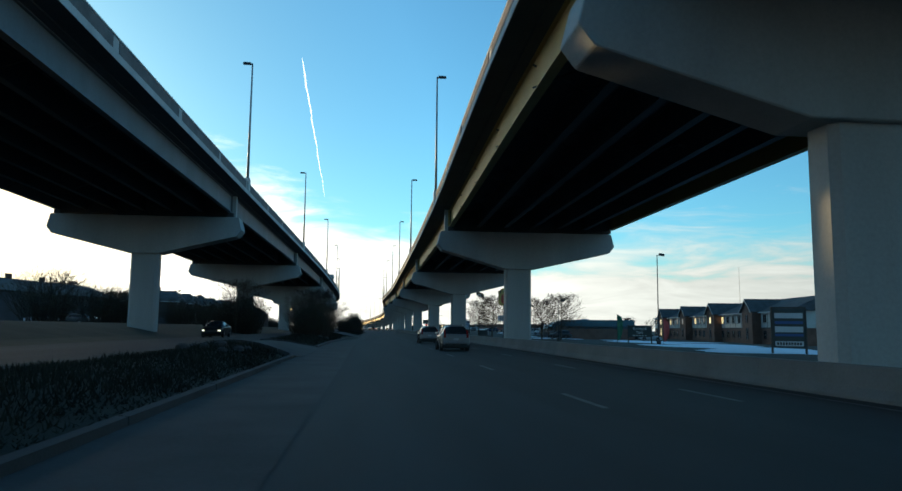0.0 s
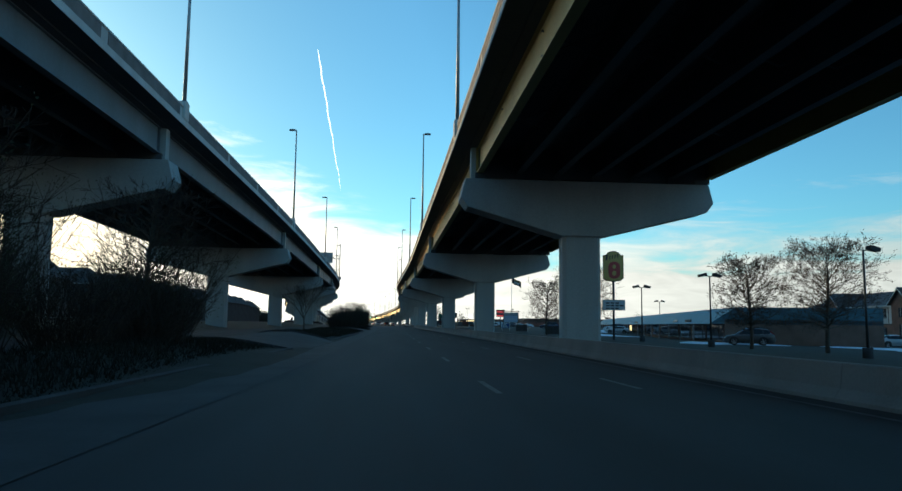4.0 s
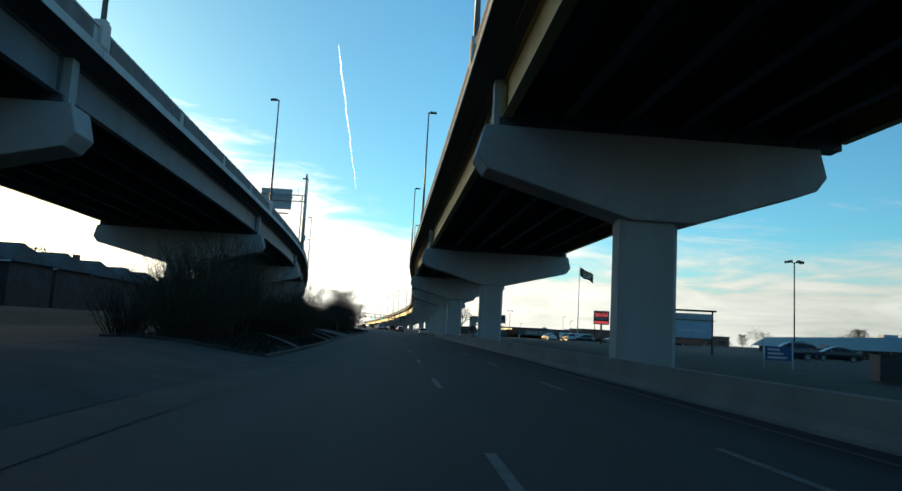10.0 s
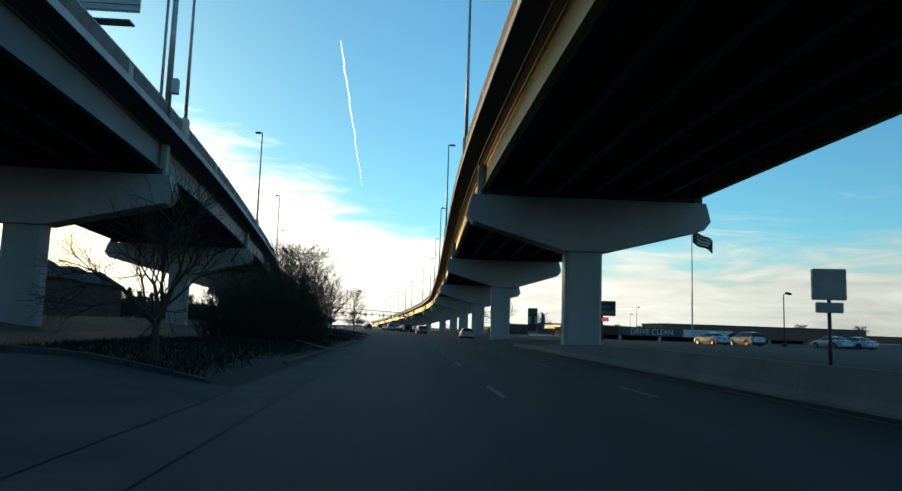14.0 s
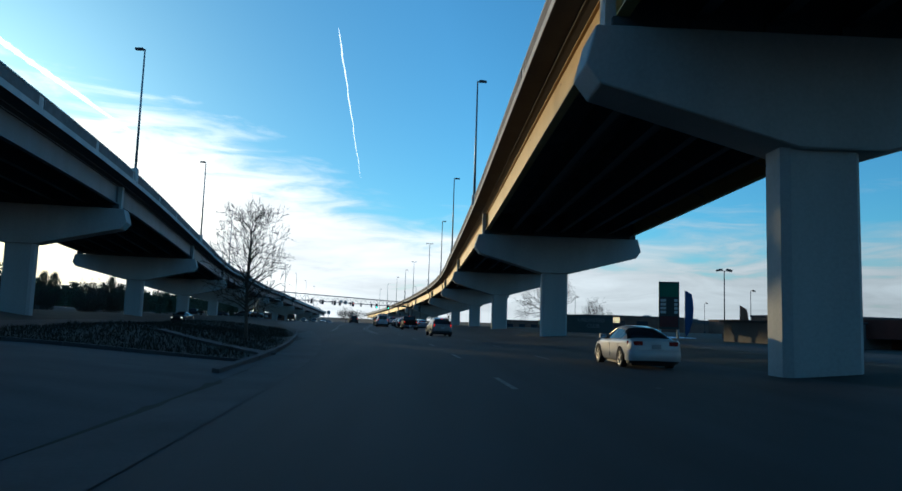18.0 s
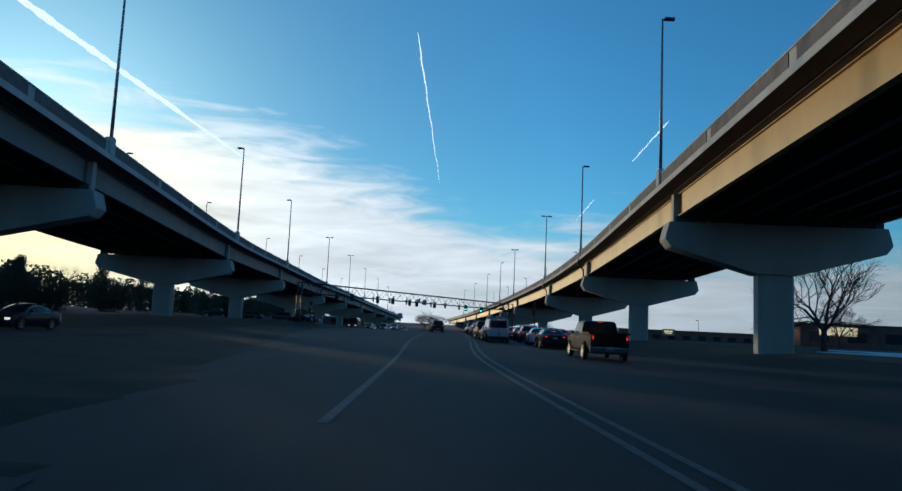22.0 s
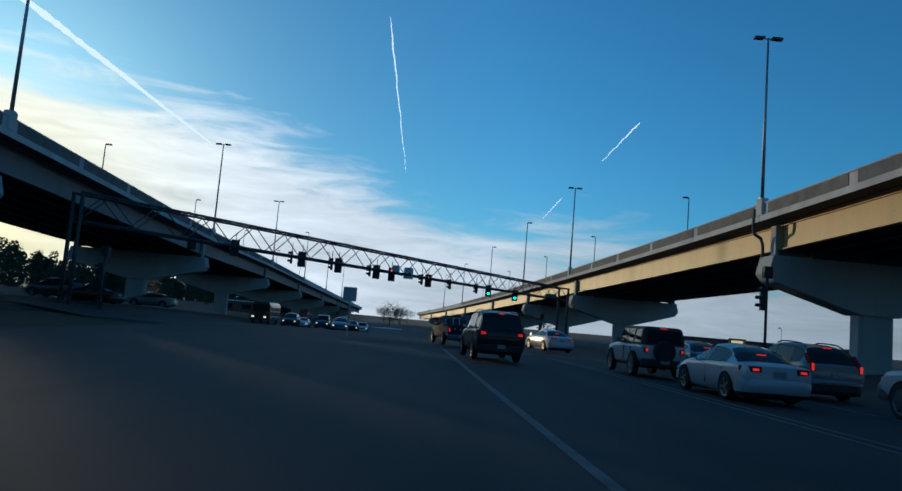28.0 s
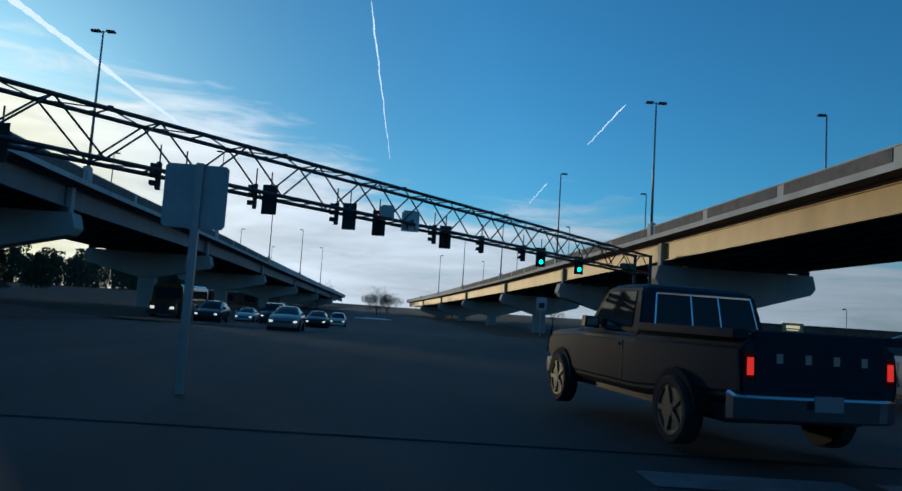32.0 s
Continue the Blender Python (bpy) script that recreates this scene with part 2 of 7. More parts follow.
RUBBER = material("tyre_rubber", (0.02, 0.02, 0.021), 0.85, vary=0.2, fine=40, bump=0.1)
RIM = material("alloy_rim", (0.25, 0.26, 0.27), 0.35, 0.8, vary=0.1)
ARCH_BLACK = material("wheel_well_black", (0.008, 0.008, 0.009), 0.95, vary=0.2)
TRIM_BLACK = material("black_plastic", (0.022, 0.023, 0.025), 0.6, vary=0.2)
CHROME = material("chrome", (0.6, 0.6, 0.62), 0.15, 1.0, vary=0.05, bump=0)
CAR_GLASS = glass("tinted_car_glass")
PANE = glass("window_pane", (0.03, 0.035, 0.045), 0.06)
TAIL_OFF = glass("red_lens", (0.20, 0.012, 0.012), 0.2)
TAIL_LIT = glowing("lit_tail_lamp", (1.0, 0.03, 0.015), 0.9)
HEAD_LIT = glowing("lit_head_lamp", (1.0, 0.9, 0.7), 1.2)
HEAD_OFF = glass("clear_lens", (0.35, 0.36, 0.38), 0.12)
AMBER_LIT = glowing("warm_lit_window", (1.0, 0.72, 0.36), 0.8)
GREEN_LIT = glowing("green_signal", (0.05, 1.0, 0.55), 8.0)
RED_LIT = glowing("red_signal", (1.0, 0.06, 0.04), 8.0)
GHOST_PAINT = material("worn_road_paint", (0.060, 0.062, 0.066), 0.8, vary=0.5, scale=3, fine=30, bump=0.2, stain=(0.03, 0.031, 0.034))
PLATE = material("number_plate", (0.25, 0.26, 0.28), 0.5, vary=0.1)


def paint(name, colour, metal=0.12, coat=0.8):
    return material(name, colour, 0.5 if coat > 0.5 else 0.7, metal, vary=0.06, scale=1.5, fine=60, bump=0.0, coat=coat)


# ---- building helpers ----
class Mesh:
    """Vertices and faces gathered for one mesh."""

    def __init__(self):
        self.v, self.f = [], []

    def add(self, verts, faces):
        n = len(self.v)
        self.v += [tuple(p) for p in verts]
        self.f += [tuple(i + n for i in face) for face in faces]
        return self

    def box(self, x0, x1, y0, y1, z0, z1):
        p = [(x, y, z) for z in (z0, z1) for x, y in ((x0, y0), (x1, y0), (x1, y1), (x0, y1))]
        return self.add(p, [(3, 2, 1, 0), (4, 5, 6, 7), (0, 1, 5, 4), (1, 2, 6, 5), (2, 3, 7, 6), (3, 0, 4, 7)])

    def loft(self, rings, closed=True, caps=True):
        k = len(rings[0])
        faces = []
        for i in range(len(rings) - 1):
            for j in range(k if closed else k - 1):
                a, b = i * k + j, i * k + (j + 1) % k
                faces.append((a, b, b + k, a + k))
        if caps and closed:
            faces.append(tuple(range(k))[::-1])
            faces.append(tuple(range((len(rings) - 1) * k, len(rings) * k)))
        return self.add([p for r in rings for p in r], faces)

    def prism(self, poly, axis, a, b):
        """A flat polygon of two coordinates, pushed from a to b along an axis (0, 1 or 2)."""
        def at(p, h):
            q = list(p)
            q.insert(axis, h)
            return tuple(q)
        return self.loft([[at(p, a) for p in poly], [at(p, b) for p in poly]])

    def tube(self, p0, p1, r0, r1=None, n=6):
        p0, p1 = Vector(p0), Vector(p1)
        r1 = r0 if r1 is None else r1
        way = (p1 - p0).normalized()
        side = way.orthogonal().normalized()
        up = way.cross(side)
        ring = lambda p, r: [p + r * (math.cos(2 * math.pi * i / n) * side + math.sin(2 * math.pi * i / n) * up) for i in range(n)]
        return self.loft([ring(p0, r0), ring(p1, r1)])

    def quad(self, a, b, c, d):
        return self.add((a, b, c, d), [(0, 1, 2, 3)])

    def mesh(self, name, mat):
        me = bpy.data.meshes.new(name)
        me.from_pydata(self.v, [], self.f)
        me.materials.append(mat)
        me.update()
        return me


def part(name, mb, mat, parent=None, label="", smooth=False, bevel=0.0, rounds=1):
    """One mesh object, under a thing or a part where a parent is given."""
    me = mb.mesh(name, mat) if isinstance(mb, Mesh) else mb
    if isinstance(mb, Mesh):
        bm = bmesh.new()
        bm.from_mesh(me)
        bmesh.ops.recalc_face_normals(bm, faces=bm.faces)
        if bevel:
            sharp = [e for e in bm.edges if len(e.link_faces) == 2 and e.calc_face_angle(0) > 0.5]
            bmesh.ops.bevel(bm, geom=sharp, offset=bevel, segments=rounds, affect="EDGES")
        for f in bm.faces:
            f.smooth = smooth
        bm.to_mesh(me)
        bm.free()
    ob = new(name, me)
    if parent:
        ob.parent = parent
    if label:
        tagged(ob, label)
    return ob


def thing(name, label, category, at=(0, 0, 0), turn=0.0, group="", kind=""):
    ob = new(name)
    ob.matrix_basis = pose(*at, 0, 0, turn)
    return tagged(ob, label, category, group, kind)


def along(table, y):
    """A smooth curve through (y, value) rows."""
    ys, vs = [r[0] for r in table], [r[1] for r in table]
    if y <= ys[0]:
        return vs[0] + (y - ys[0]) * (vs[1] - vs[0]) / (ys[1] - ys[0])
    if y >= ys[-1]:
        return vs[-1] + (y - ys[-1]) * (vs[-1] - vs[-2]) / (ys[-1] - ys[-2])
    i = max(k for k in range(len(ys) - 1) if ys[k] <= y)
    slope = lambda k: (vs[min(k + 1, len(vs) - 1)] - vs[max(k - 1, 0)]) / (ys[min(k + 1, len(vs) - 1)] - ys[max(k - 1, 0)])
    h = ys[i + 1] - ys[i]
    u = (y - ys[i]) / h
    return ((2 * u**3 - 3 * u**2 + 1) * vs[i] + (u**3 - 2 * u**2 + u) * h * slope(i)
            + (-2 * u**3 + 3 * u**2) * vs[i + 1] + (u**3 - u**2) * h * slope(i + 1))

# ---- the plan: two viaducts, a frontage road between them ----
RIGHT_X = [(-60, 3.7), (24, 3.85), (69, 4.85), (118, 5.3), (162, 5.3), (206, 5.3), (255, 4.85), (302, 4.5), (349, 5.75), (397, 7.1), (444, 8.0), (490, 8.5), (530, 7.0), (583, 3.3), (616, 0.4), (660, -4.0), (760, -16.0), (880, -33.0)]
RIGHT_Z = [(-60, 14.2), (24, 14.2), (118, 14.0), (162, 13.6), (206, 13.3), (255, 13.5), (302, 13.65), (349, 13.9), (397, 13.3), (444, 12.85), (490, 12.15), (530, 11.15), (583, 10.1), (616, 9.4), (660, 8.4), (760, 6.2), (880, 3.6)]
LEFT_X = [(-60, -14.7), (24, -14.3), (70, -13.6), (118, -12.5), (164, -11.35), (206, -11.1), (258, -12.3), (300, -14.2), (348, -19.05), (395, -24.9), (440, -31.4), (486, -38.0), (525, -41.9), (576, -45.5), (621, -48.2), (680, -51.0), (780, -54.0), (880, -56.0)]
LEFT_Z = [(-60, 15.2), (24, 15.2), (70, 15.1), (118, 14.7), (164, 13.9), (206, 13.3), (258, 13.85), (300, 13.9), (348, 13.95), (395, 14.0), (440, 13.0), (486, 12.0), (525, 11.6), (576, 10.6), (621, 10.2), (680, 9.0), (780, 6.6), (880, 4.2)]
RIGHT_PIERS = [-26, 19.7, 69, 118, 162.5, 208.5, 257.3, 302.5, 349.5, 397, 444, 490.5, 530, 583, 616, 655, 700, 745, 790, 835]
LEFT_PIERS = [-22, 24, 70.5, 118.5, 164, 210, 258, 302, 348, 395, 440.5, 486, 525, 576, 621, 665, 710, 755, 800, 845]
LEFT_ROAD = [(-80, -14.0), (60, -13.2), (164, -12.2), (258, -12.8), (300, -14.6), (348, -19.5), (395, -25.0), (440, -29.0), (486, -30.0), (530, -31.0)]


def ease(a, b, v):
    u = min(1.0, max(0.0, (v - a) / (b - a)))
    return u * u * (3 - 2 * u)


CROSSINGS = ((36, 53), (108, 125), (183, 206), (254.5, 270.5), (334, 349))


def edge_left(y):
    """The kerb on the west side of the carriageway."""
    return along([(-100, -4.8), (20, -4.9), (70, -5.0), (90, -4.3), (125, -3.1), (180, -2.4), (218, -2.1), (260, -2.9), (330, -3.2), (360, -4.5), (400, -10.0), (430, -16.0), (470, -24.0), (520, -30.0)], y)


def wall_x(y):
    return along([(-100, 8.8), (60, 9.0), (160, 9.6), (260, 9.7), (320, 10.0)], y)


def ground_z(x, y):
    """The lie of the land: a shallow median, higher ground to the west, a low bank to the east."""
    near = 1 - ease(395, 440, y)
    e = edge_left(y)
    r = along(LEFT_ROAD, y)
    h = 0.0
    if x < e:
        mid = (e + r + 4.2) / 2
        half = max(0.6, (e - (r + 4.2)) / 2)
        mound = max(0.0, 1 - ((x - mid) / half) ** 2)
        h = near * (0.30 * mound * (1 + 0.5 * math.sin(y * 0.21)) + 0.45 * ease(e, r + 4.0, x))
        h += ease(r - 4.5, r - 13, x) * (1.25 - 0.35 * ease(90, 210, y))
        h += ease(r - 40, r - 90, x) * 2.0
    if x > 9.9:
        late = ease(195, 240, y)
        h = late * (0.45 * ease(9.9, 16, x) + 0.5 * ease(40, 120, x) * near) - (1 - late) * (0.25 * ease(9.9, 18, x) + 0.45 * ease(28, 65, x))
    return h - 0.03 - 0.024 * 12 * math.log(1 + math.exp((min(y, 620) - 540) / 12))          # the road falls away beyond the junction


def strip(xa, xb, y0, y1, lift, step=3.0, across=1):
    """A ribbon on the land between two lines across the road."""
    mb = Mesh()
    n = max(1, round((y1 - y0) / step))
    rows = []
    for i in range(n + 1):
        y = y0 + (y1 - y0) * i / n
        a, b = (xa(y) if callable(xa) else xa), (xb(y) if callable(xb) else xb)
        rows.append([(a + (b - a) * j / across, y, ground_z(a + (b - a) * j / across, y) + lift) for j in range(across + 1)])
    return mb.loft(rows, closed=False)


# ---- ground and roads ----
def build_ground():
    xs = [-2500, -900, -400, -220, -150, -120] + list(np.arange(-100, -2, 2.5)) + list(np.arange(-2, 12, 2.0)) + list(np.arange(12, 60, 4.0)) + [70, 85, 110, 150, 220, 400, 900, 2500]
    ys = [-2500, -900, -300, -120] + list(np.arange(-60, 644, 4.0)) + [700, 800, 950, 1300, 2000, 4000]
    mb = Mesh()
    mb.loft([[(x, y, ground_z(x, y)) for x in xs] for y in ys], closed=False)
    tagged(part("ground", mb, GRASS_SOIL), "dark winter grass verge and bare soil beside the road", "ground", kind="structure")


build_ground()
tagged(part("road", strip(lambda y: edge_left(y), lambda y: wall_x(y) if y < 322 else 9.9 + 16 * ease(322, 350, y) - 9 * ease(350, 420, y), -60, 620, 0.035, 3.0, 4), ASPHALT),
       "dark worn asphalt frontage road with faded lane lines", "road", kind="structure")
tagged(part("gutter_pavement", strip(lambda y: edge_left(y) - 0.02, lambda y: edge_left(y) + along([(-100, 2.3), (85, 2.3), (130, 1.5), (400, 1.5)], y), -60, 398, 0.047, 3.0), ROAD_CONCRETE),
       "grey concrete gutter and shoulder along the median kerb", "road", kind="structure")
tagged(part("road", strip(lambda y: along(LEFT_ROAD, y) - 3.9, lambda y: along(LEFT_ROAD, y) + 3.9, -60, 440, 0.035, 3.0, 2), ASPHALT),
       "narrow asphalt road beneath the west viaduct", "road", kind="structure")
tagged(part("road", Mesh().loft([[(x, y + 0.06 * max(0, x), ground_z(x, y + 0.06 * max(0, x)) + 0.045) for y in range(525, 562, 3)] for x in range(-240, 301, 5)], closed=False), ASPHALT),
       "asphalt cross street passing under both viaducts", "road", kind="structure")
tagged(part("road", Mesh().loft([[(x - (y - 560) * 0.08, y, ground_z(x, y) + 0.06) for x in (-38, -26, -14, -2)] for y in (*range(562, 645, 6), 700, 900, 1300)], closed=False), ASPHALT),
       "asphalt road running on beyond the signals", "road", kind="structure")


def kerb(xf, y0, y1, step=6.0):
    """A run of precast kerb stones, each a piece of its own."""
    run = thing("kerb", "grey concrete kerb between road and median grass", "kerb", kind="structure")
    y = y0
    while y < y1:
        mb = Mesh()
        a, b = xf(y), xf(min(y + step - 0.06, y1))
        za, zb = ground_z(xf(y) + 0.3, y) + 0.03, ground_z(b + 0.3, y + step) + 0.03
        ring = lambda x, yy, z: [(x - 0.2, yy, z - 0.2), (x, yy, z - 0.2), (x - 0.02, yy, z + 0.15), (x - 0.17, yy, z + 0.17)]
        mb.loft([ring(a, y, za), ring(b, min(y + step - 0.06, y1), zb)])
        part("kerbstone", mb, ROAD_CONCRETE, run)
        y += step


for k0, k1 in ((-30, 36), (53, 108), (125, 183), (206, 257), (279, 331), (345, 392)):
    kerb(edge_left, k0, k1)


def bed_end(y):
    """The kerb that closes a bed where it meets a crossing, its corner rounded at the road."""
    e, r = edge_left(y), along(LEFT_ROAD, y) + 4.2
    n = 7
    run = thing("kerb", "grey concrete kerb round the end of a median bed", "kerb", kind="structure")
    for i in range(n):
        xa, xb = r + (e - 0.2 - r) * i / n, r + (e - 0.2 - r) * (i + 1) / n - 0.04
        rings = [[(x, y - 0.1, ground_z(x, y) - 0.1), (x, y - 0.08, ground_z(x, y) + 0.16), (x, y + 0.08, ground_z(x, y) + 0.16), (x, y + 0.1, ground_z(x, y) - 0.1)] for x in (xa, xb)]
        part("kerbstone", Mesh().loft(rings), ROAD_CONCRETE, run)


for c0, c1 in CROSSINGS:
    bed_end(c0 - 0.12)
    bed_end(c1 + 0.12)


def crossover(y0, y1):
    """A paved opening through the median."""
    mb = strip(lambda y: along(LEFT_ROAD, y) + 3.7, lambda y: edge_left(y) + 0.3, y0, y1, 0.06, 1.5, 4)
    tagged(part("median_crossover", mb, ROAD_CONCRETE), "paved concrete opening through the grass median", "road", kind="structure")


for c0, c1 in CROSSINGS:
    crossover(c0, c1)


def line(xf, y0, y1, width=0.14, mat=None, name="lane_line", step=2.0, label="faded white painted lane line on asphalt"):
    mb = strip(lambda y: xf(y) - width / 2, lambda y: xf(y) + width / 2, y0, y1, 0.043, step)
    return tagged(part(name, mb, mat or PAINT_WHITE), label, "road marking", group="lane lines", kind="structure")


LANE = [(-100, 2.6), (60, 2.9), (130, 3.2), (178, 3.6), (220, 3.4), (256, 2.8), (320, 2.9), (350, 2.9), (380, 1.5), (420, -2.5), (450, -5.6)]
LANE_2 = [(-100, 5.8), (60, 6.2), (130, 6.5), (178, 6.9), (220, 6.8), (256, 6.4), (320, 6.4), (350, 6.5), (380, 5.6), (420, 1.4), (450, -2.0)]
for i in range(-3, 34):
    y = 2.0 + 12.2 * i
    if y < 395:
        line(lambda v: along(LANE, v), y, y + 3.05, name="lane_dash")
        line(lambda v: along(LANE_2, v), y + 1.2, y + 4.25, name="lane_dash")
line(lambda y: along([(400, -6.6), (421, -8.0), (448, -10.2), (495, -12.9), (522, -14.2)], y), 402, 520, 0.16)
line(lambda y: along([(395, -2.2), (425, -4.8), (462, -5.9), (500, -7.6), (522, -8.8)], y), 396, 520, 0.14)
line(lambda y: along([(395, -1.8), (425, -4.4), (462, -5.5), (500, -7.2), (522, -8.4)], y), 396, 520, 0.14)
line(lambda y: wall_x(y) - 0.7, -60, 320, 0.12, step=6.0)
line(lambda y: along([(395, 1.6), (425, -1.0), (462, -2.0), (500, -3.6), (522, -4.6)], y), 440, 520, 0.12)
for k in range(7):
    line(lambda y: -14.0 + k * 2.2, 523.5, 524.1, 1.9, name="stop_line", label="white painted stop line across a lane", step=0.6)


def barrier():
    """The low concrete wall along the east side, cast in bays."""
    wall = thing("barrier_wall", "low stained concrete wall along the road before the piers", "wall", kind="structure")
    y = -58.0
    while y < 318:
        rings = []
        for yy in (y, min(y + 5.985, 318)):
            x = wall_x(yy)
            h = (0.74 + 0.12 * ease(190, 240, yy)) * (1 - 0.75 * ease(285, 318, yy))
            rings.append([(x - 0.04, yy, -0.1), (x - 0.04, yy, 0.08), (x + 0.1, yy, 0.26), (x + 0.16, yy, h - 0.02), (x + 0.19, yy, h), (x + 0.36, yy, h), (x + 0.40, yy, h - 0.03), (x + 0.46, yy, -0.1)])
        part("wall_bay", Mesh().loft(rings), BARRIER, wall)
        y += 6.0


barrier()


# ---- the viaducts ----
def viaduct(name, label, xs, zs, piers, side, width, fascia, flare=((-60, 0.0), (900, 0.0)), reach=((-60, 0.0), (900, 0.0)), lean=()):
    """side +1: the deck spreads to greater x from its inner edge. reach: how far the caps go beyond; lean: columns off their caps' middle."""
    deck = thing(name, label, "viaduct", kind="structure")
    n_girders = 7
    extra = lambda y: max(0.0, along(flare, y))          # how far the outer edge stands beyond the usual width

    def at(y, off):
        """A point of the deck: off metres in from the inner edge, square to its line."""
        d = 1.0
        slope = (along(xs, y + d) - along(xs, y - d)) / (2 * d)
        k = math.sqrt(1 + slope * slope)
        return along(xs, y) + side * off / k, y - side * off * slope / k

    def run(ring, y0, y1, step=6.0):
        n = max(2, round((y1 - y0) / step))
        out = []
        for i in range(n + 1):
            y = y0 + (y1 - y0) * i / n
            top = along(zs, y)
            out.append([(*at(y, o + extra(y) * min(1, max(0, o / width))), top + h) for o, h in ring])
        return out

    for s in range(len(piers) - 1):
        y0, y1 = piers[s] + 0.03, piers[s + 1] - 0.03
        slab = [(-0.42, -1.26), (-0.30, -1.12), (width + 0.3, -1.12), (width + 0.42, -1.26), (width - 0.5, -1.32), (width - 0.52, -1.39), (width - 0.6, -1.39), (width - 0.9, -1.45), (0.9, -1.45), (0.6, -1.39), (0.52, -1.39), (0.5, -1.32)]
        part("deck_slab", Mesh().loft(run(slab, y0, y1)), UNDER_SHADED, deck)
        for inner in (True, False):
            a = (lambda o: o) if inner else (lambda o: width - o)
            near = -60 < y0 and y1 < 700
            rail = part("parapet", Mesh().loft(run([(a(-0.46), -1.27), (a(-0.44), -0.86), (a(-0.31), -0.82), (a(-0.31), -0.10), (a(-0.36), -0.08), (a(-0.36), 0.0), (a(0.08), 0.0), (a(0.08), -0.12), (a(0.02), -0.5), (a(0.16), -1.1)], y0, y1)), CONCRETE_LIGHT, deck)
            if inner and near:
                n = max(2, round((y1 - y0) / 11.0))
                for i in range(n):
                    p0 = y0 + 0.5 + (y1 - y0 - 1.0) * i / n
                    p1 = y0 + 0.5 + (y1 - y0 - 1.0) * (i + 1) / n
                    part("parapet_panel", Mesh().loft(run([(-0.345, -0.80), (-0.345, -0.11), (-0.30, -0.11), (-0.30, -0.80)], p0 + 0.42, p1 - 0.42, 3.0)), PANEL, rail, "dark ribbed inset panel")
        for g in range(n_girders):
            o = 1.06 + (width - 1.56) * g / (n_girders - 1)
            ring = [(o - 0.2, -3.1), (o - 0.2, -3.05), (o - 0.02, -3.04), (o - 0.02, -1.52), (o - 0.15, -1.5), (o - 0.15, -1.45), (o + 0.15, -1.45), (o + 0.15, -1.5), (o + 0.02, -1.52), (o + 0.02, -3.04), (o + 0.2, -3.05), (o + 0.2, -3.1)]
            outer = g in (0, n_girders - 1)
            # inner beams take the steel darkened for shade
            beam = part("girder", Mesh().loft(run(ring, y0 + 0.35, y1 - 0.35)), fascia if outer else SHADED_STEEL, deck)
            if g == 0:
                for e in (y0 + 0.55, y1 - 0.55):
                    mb = Mesh().loft([[(*at(e + d, o + q), along(zs, e) + h) for q, h in ((-0.18, -3.04), (-0.18, -1.52), (-0.02, -1.52), (-0.02, -3.04))] for d in (-0.03, 0.03)])
                    part("stiffener", mb, fascia, beam)
        m = 4 if y1 < 620 else 2
        for i in range(1, m + 1):
            y = y0 + (y1 - y0) * i / (m + 1)
            t = along(zs, y)
            mb = Mesh()
            for g in range(n_girders - 1):
                o0 = 1.06 + (width - 1.56) * g / (n_girders - 1)
                o1 = 1.06 + (width - 1.56) * (g + 1) / (n_girders - 1)
                mb.tube((*at(y, o0), t - 2.8), (*at(y, o1), t - 1.8), 0.05, n=4)
                mb.tube((*at(y, o0), t - 1.8), (*at(y, o1), t - 2.8), 0.05, n=4)
            part("cross_frame", mb, SHADED_STEEL, deck)
    for y in piers[:-1]:
        t = along(zs, y)
        slope = (along(xs, y + 1) - along(xs, y - 1)) / 2
        turn = math.degrees(math.atan2(-slope, 1))
        x, yy = at(y, width / 2)
        foot = ground_z(x, yy) - 0.4
        w = width / 2
        wr = w + along(reach, y)
        cap = Mesh().prism([(-w + 0.2, -3.55), (-w - 0.1, -4.75), (-w + 0.35, -5.35), (-1.33, -7.05), (1.33, -7.05), (wr - 0.35, -5.35), (wr + 0.1, -4.75), (wr - 0.2, -3.55)], 1, -0.95, 0.95)
        pier = part("pier_cap", cap, CONCRETE, deck, bevel=0.04)
        pier.matrix_basis = pose(x, yy, t, 0, 0, turn)
        col = []
        off = dict(lean).get(y, 0.0)
        for z in (foot - t, -6.95):
            col.append([(off + px, py, pz) for px, py, pz in [(-1.22, -0.45, z), (-1.0, -0.68, z), (1.0, -0.68, z), (1.22, -0.45, z),
                        (1.22, 0.45, z), (1.0, 0.68, z), (-1.0, 0.68, z), (-1.22, 0.45, z)]])
        part("column", Mesh().loft(col), CONCRETE, pier)
        for g in range(n_girders):
            o = 1.06 + (width - 1.56) * g / (n_girders - 1)
            o = min(o + extra(y) * o / width - w, wr - 0.62)
            o *= 1 if side > 0 else -1
            part("bearing", Mesh().box(o - 0.3, o + 0.3, -0.55, 0.55, -3.57, -3.1), UNDER_SHADED, pier)
        part("end_diaphragm", Mesh().box(*((-w + 1.0, w + extra(y) - 0.52) if side > 0 else (0.52 - w, w - 1.0)), -0.43, 0.43, -3.4, -1.455), UNDER_SHADED, pier)
        edge = -side * (w - 0.86)
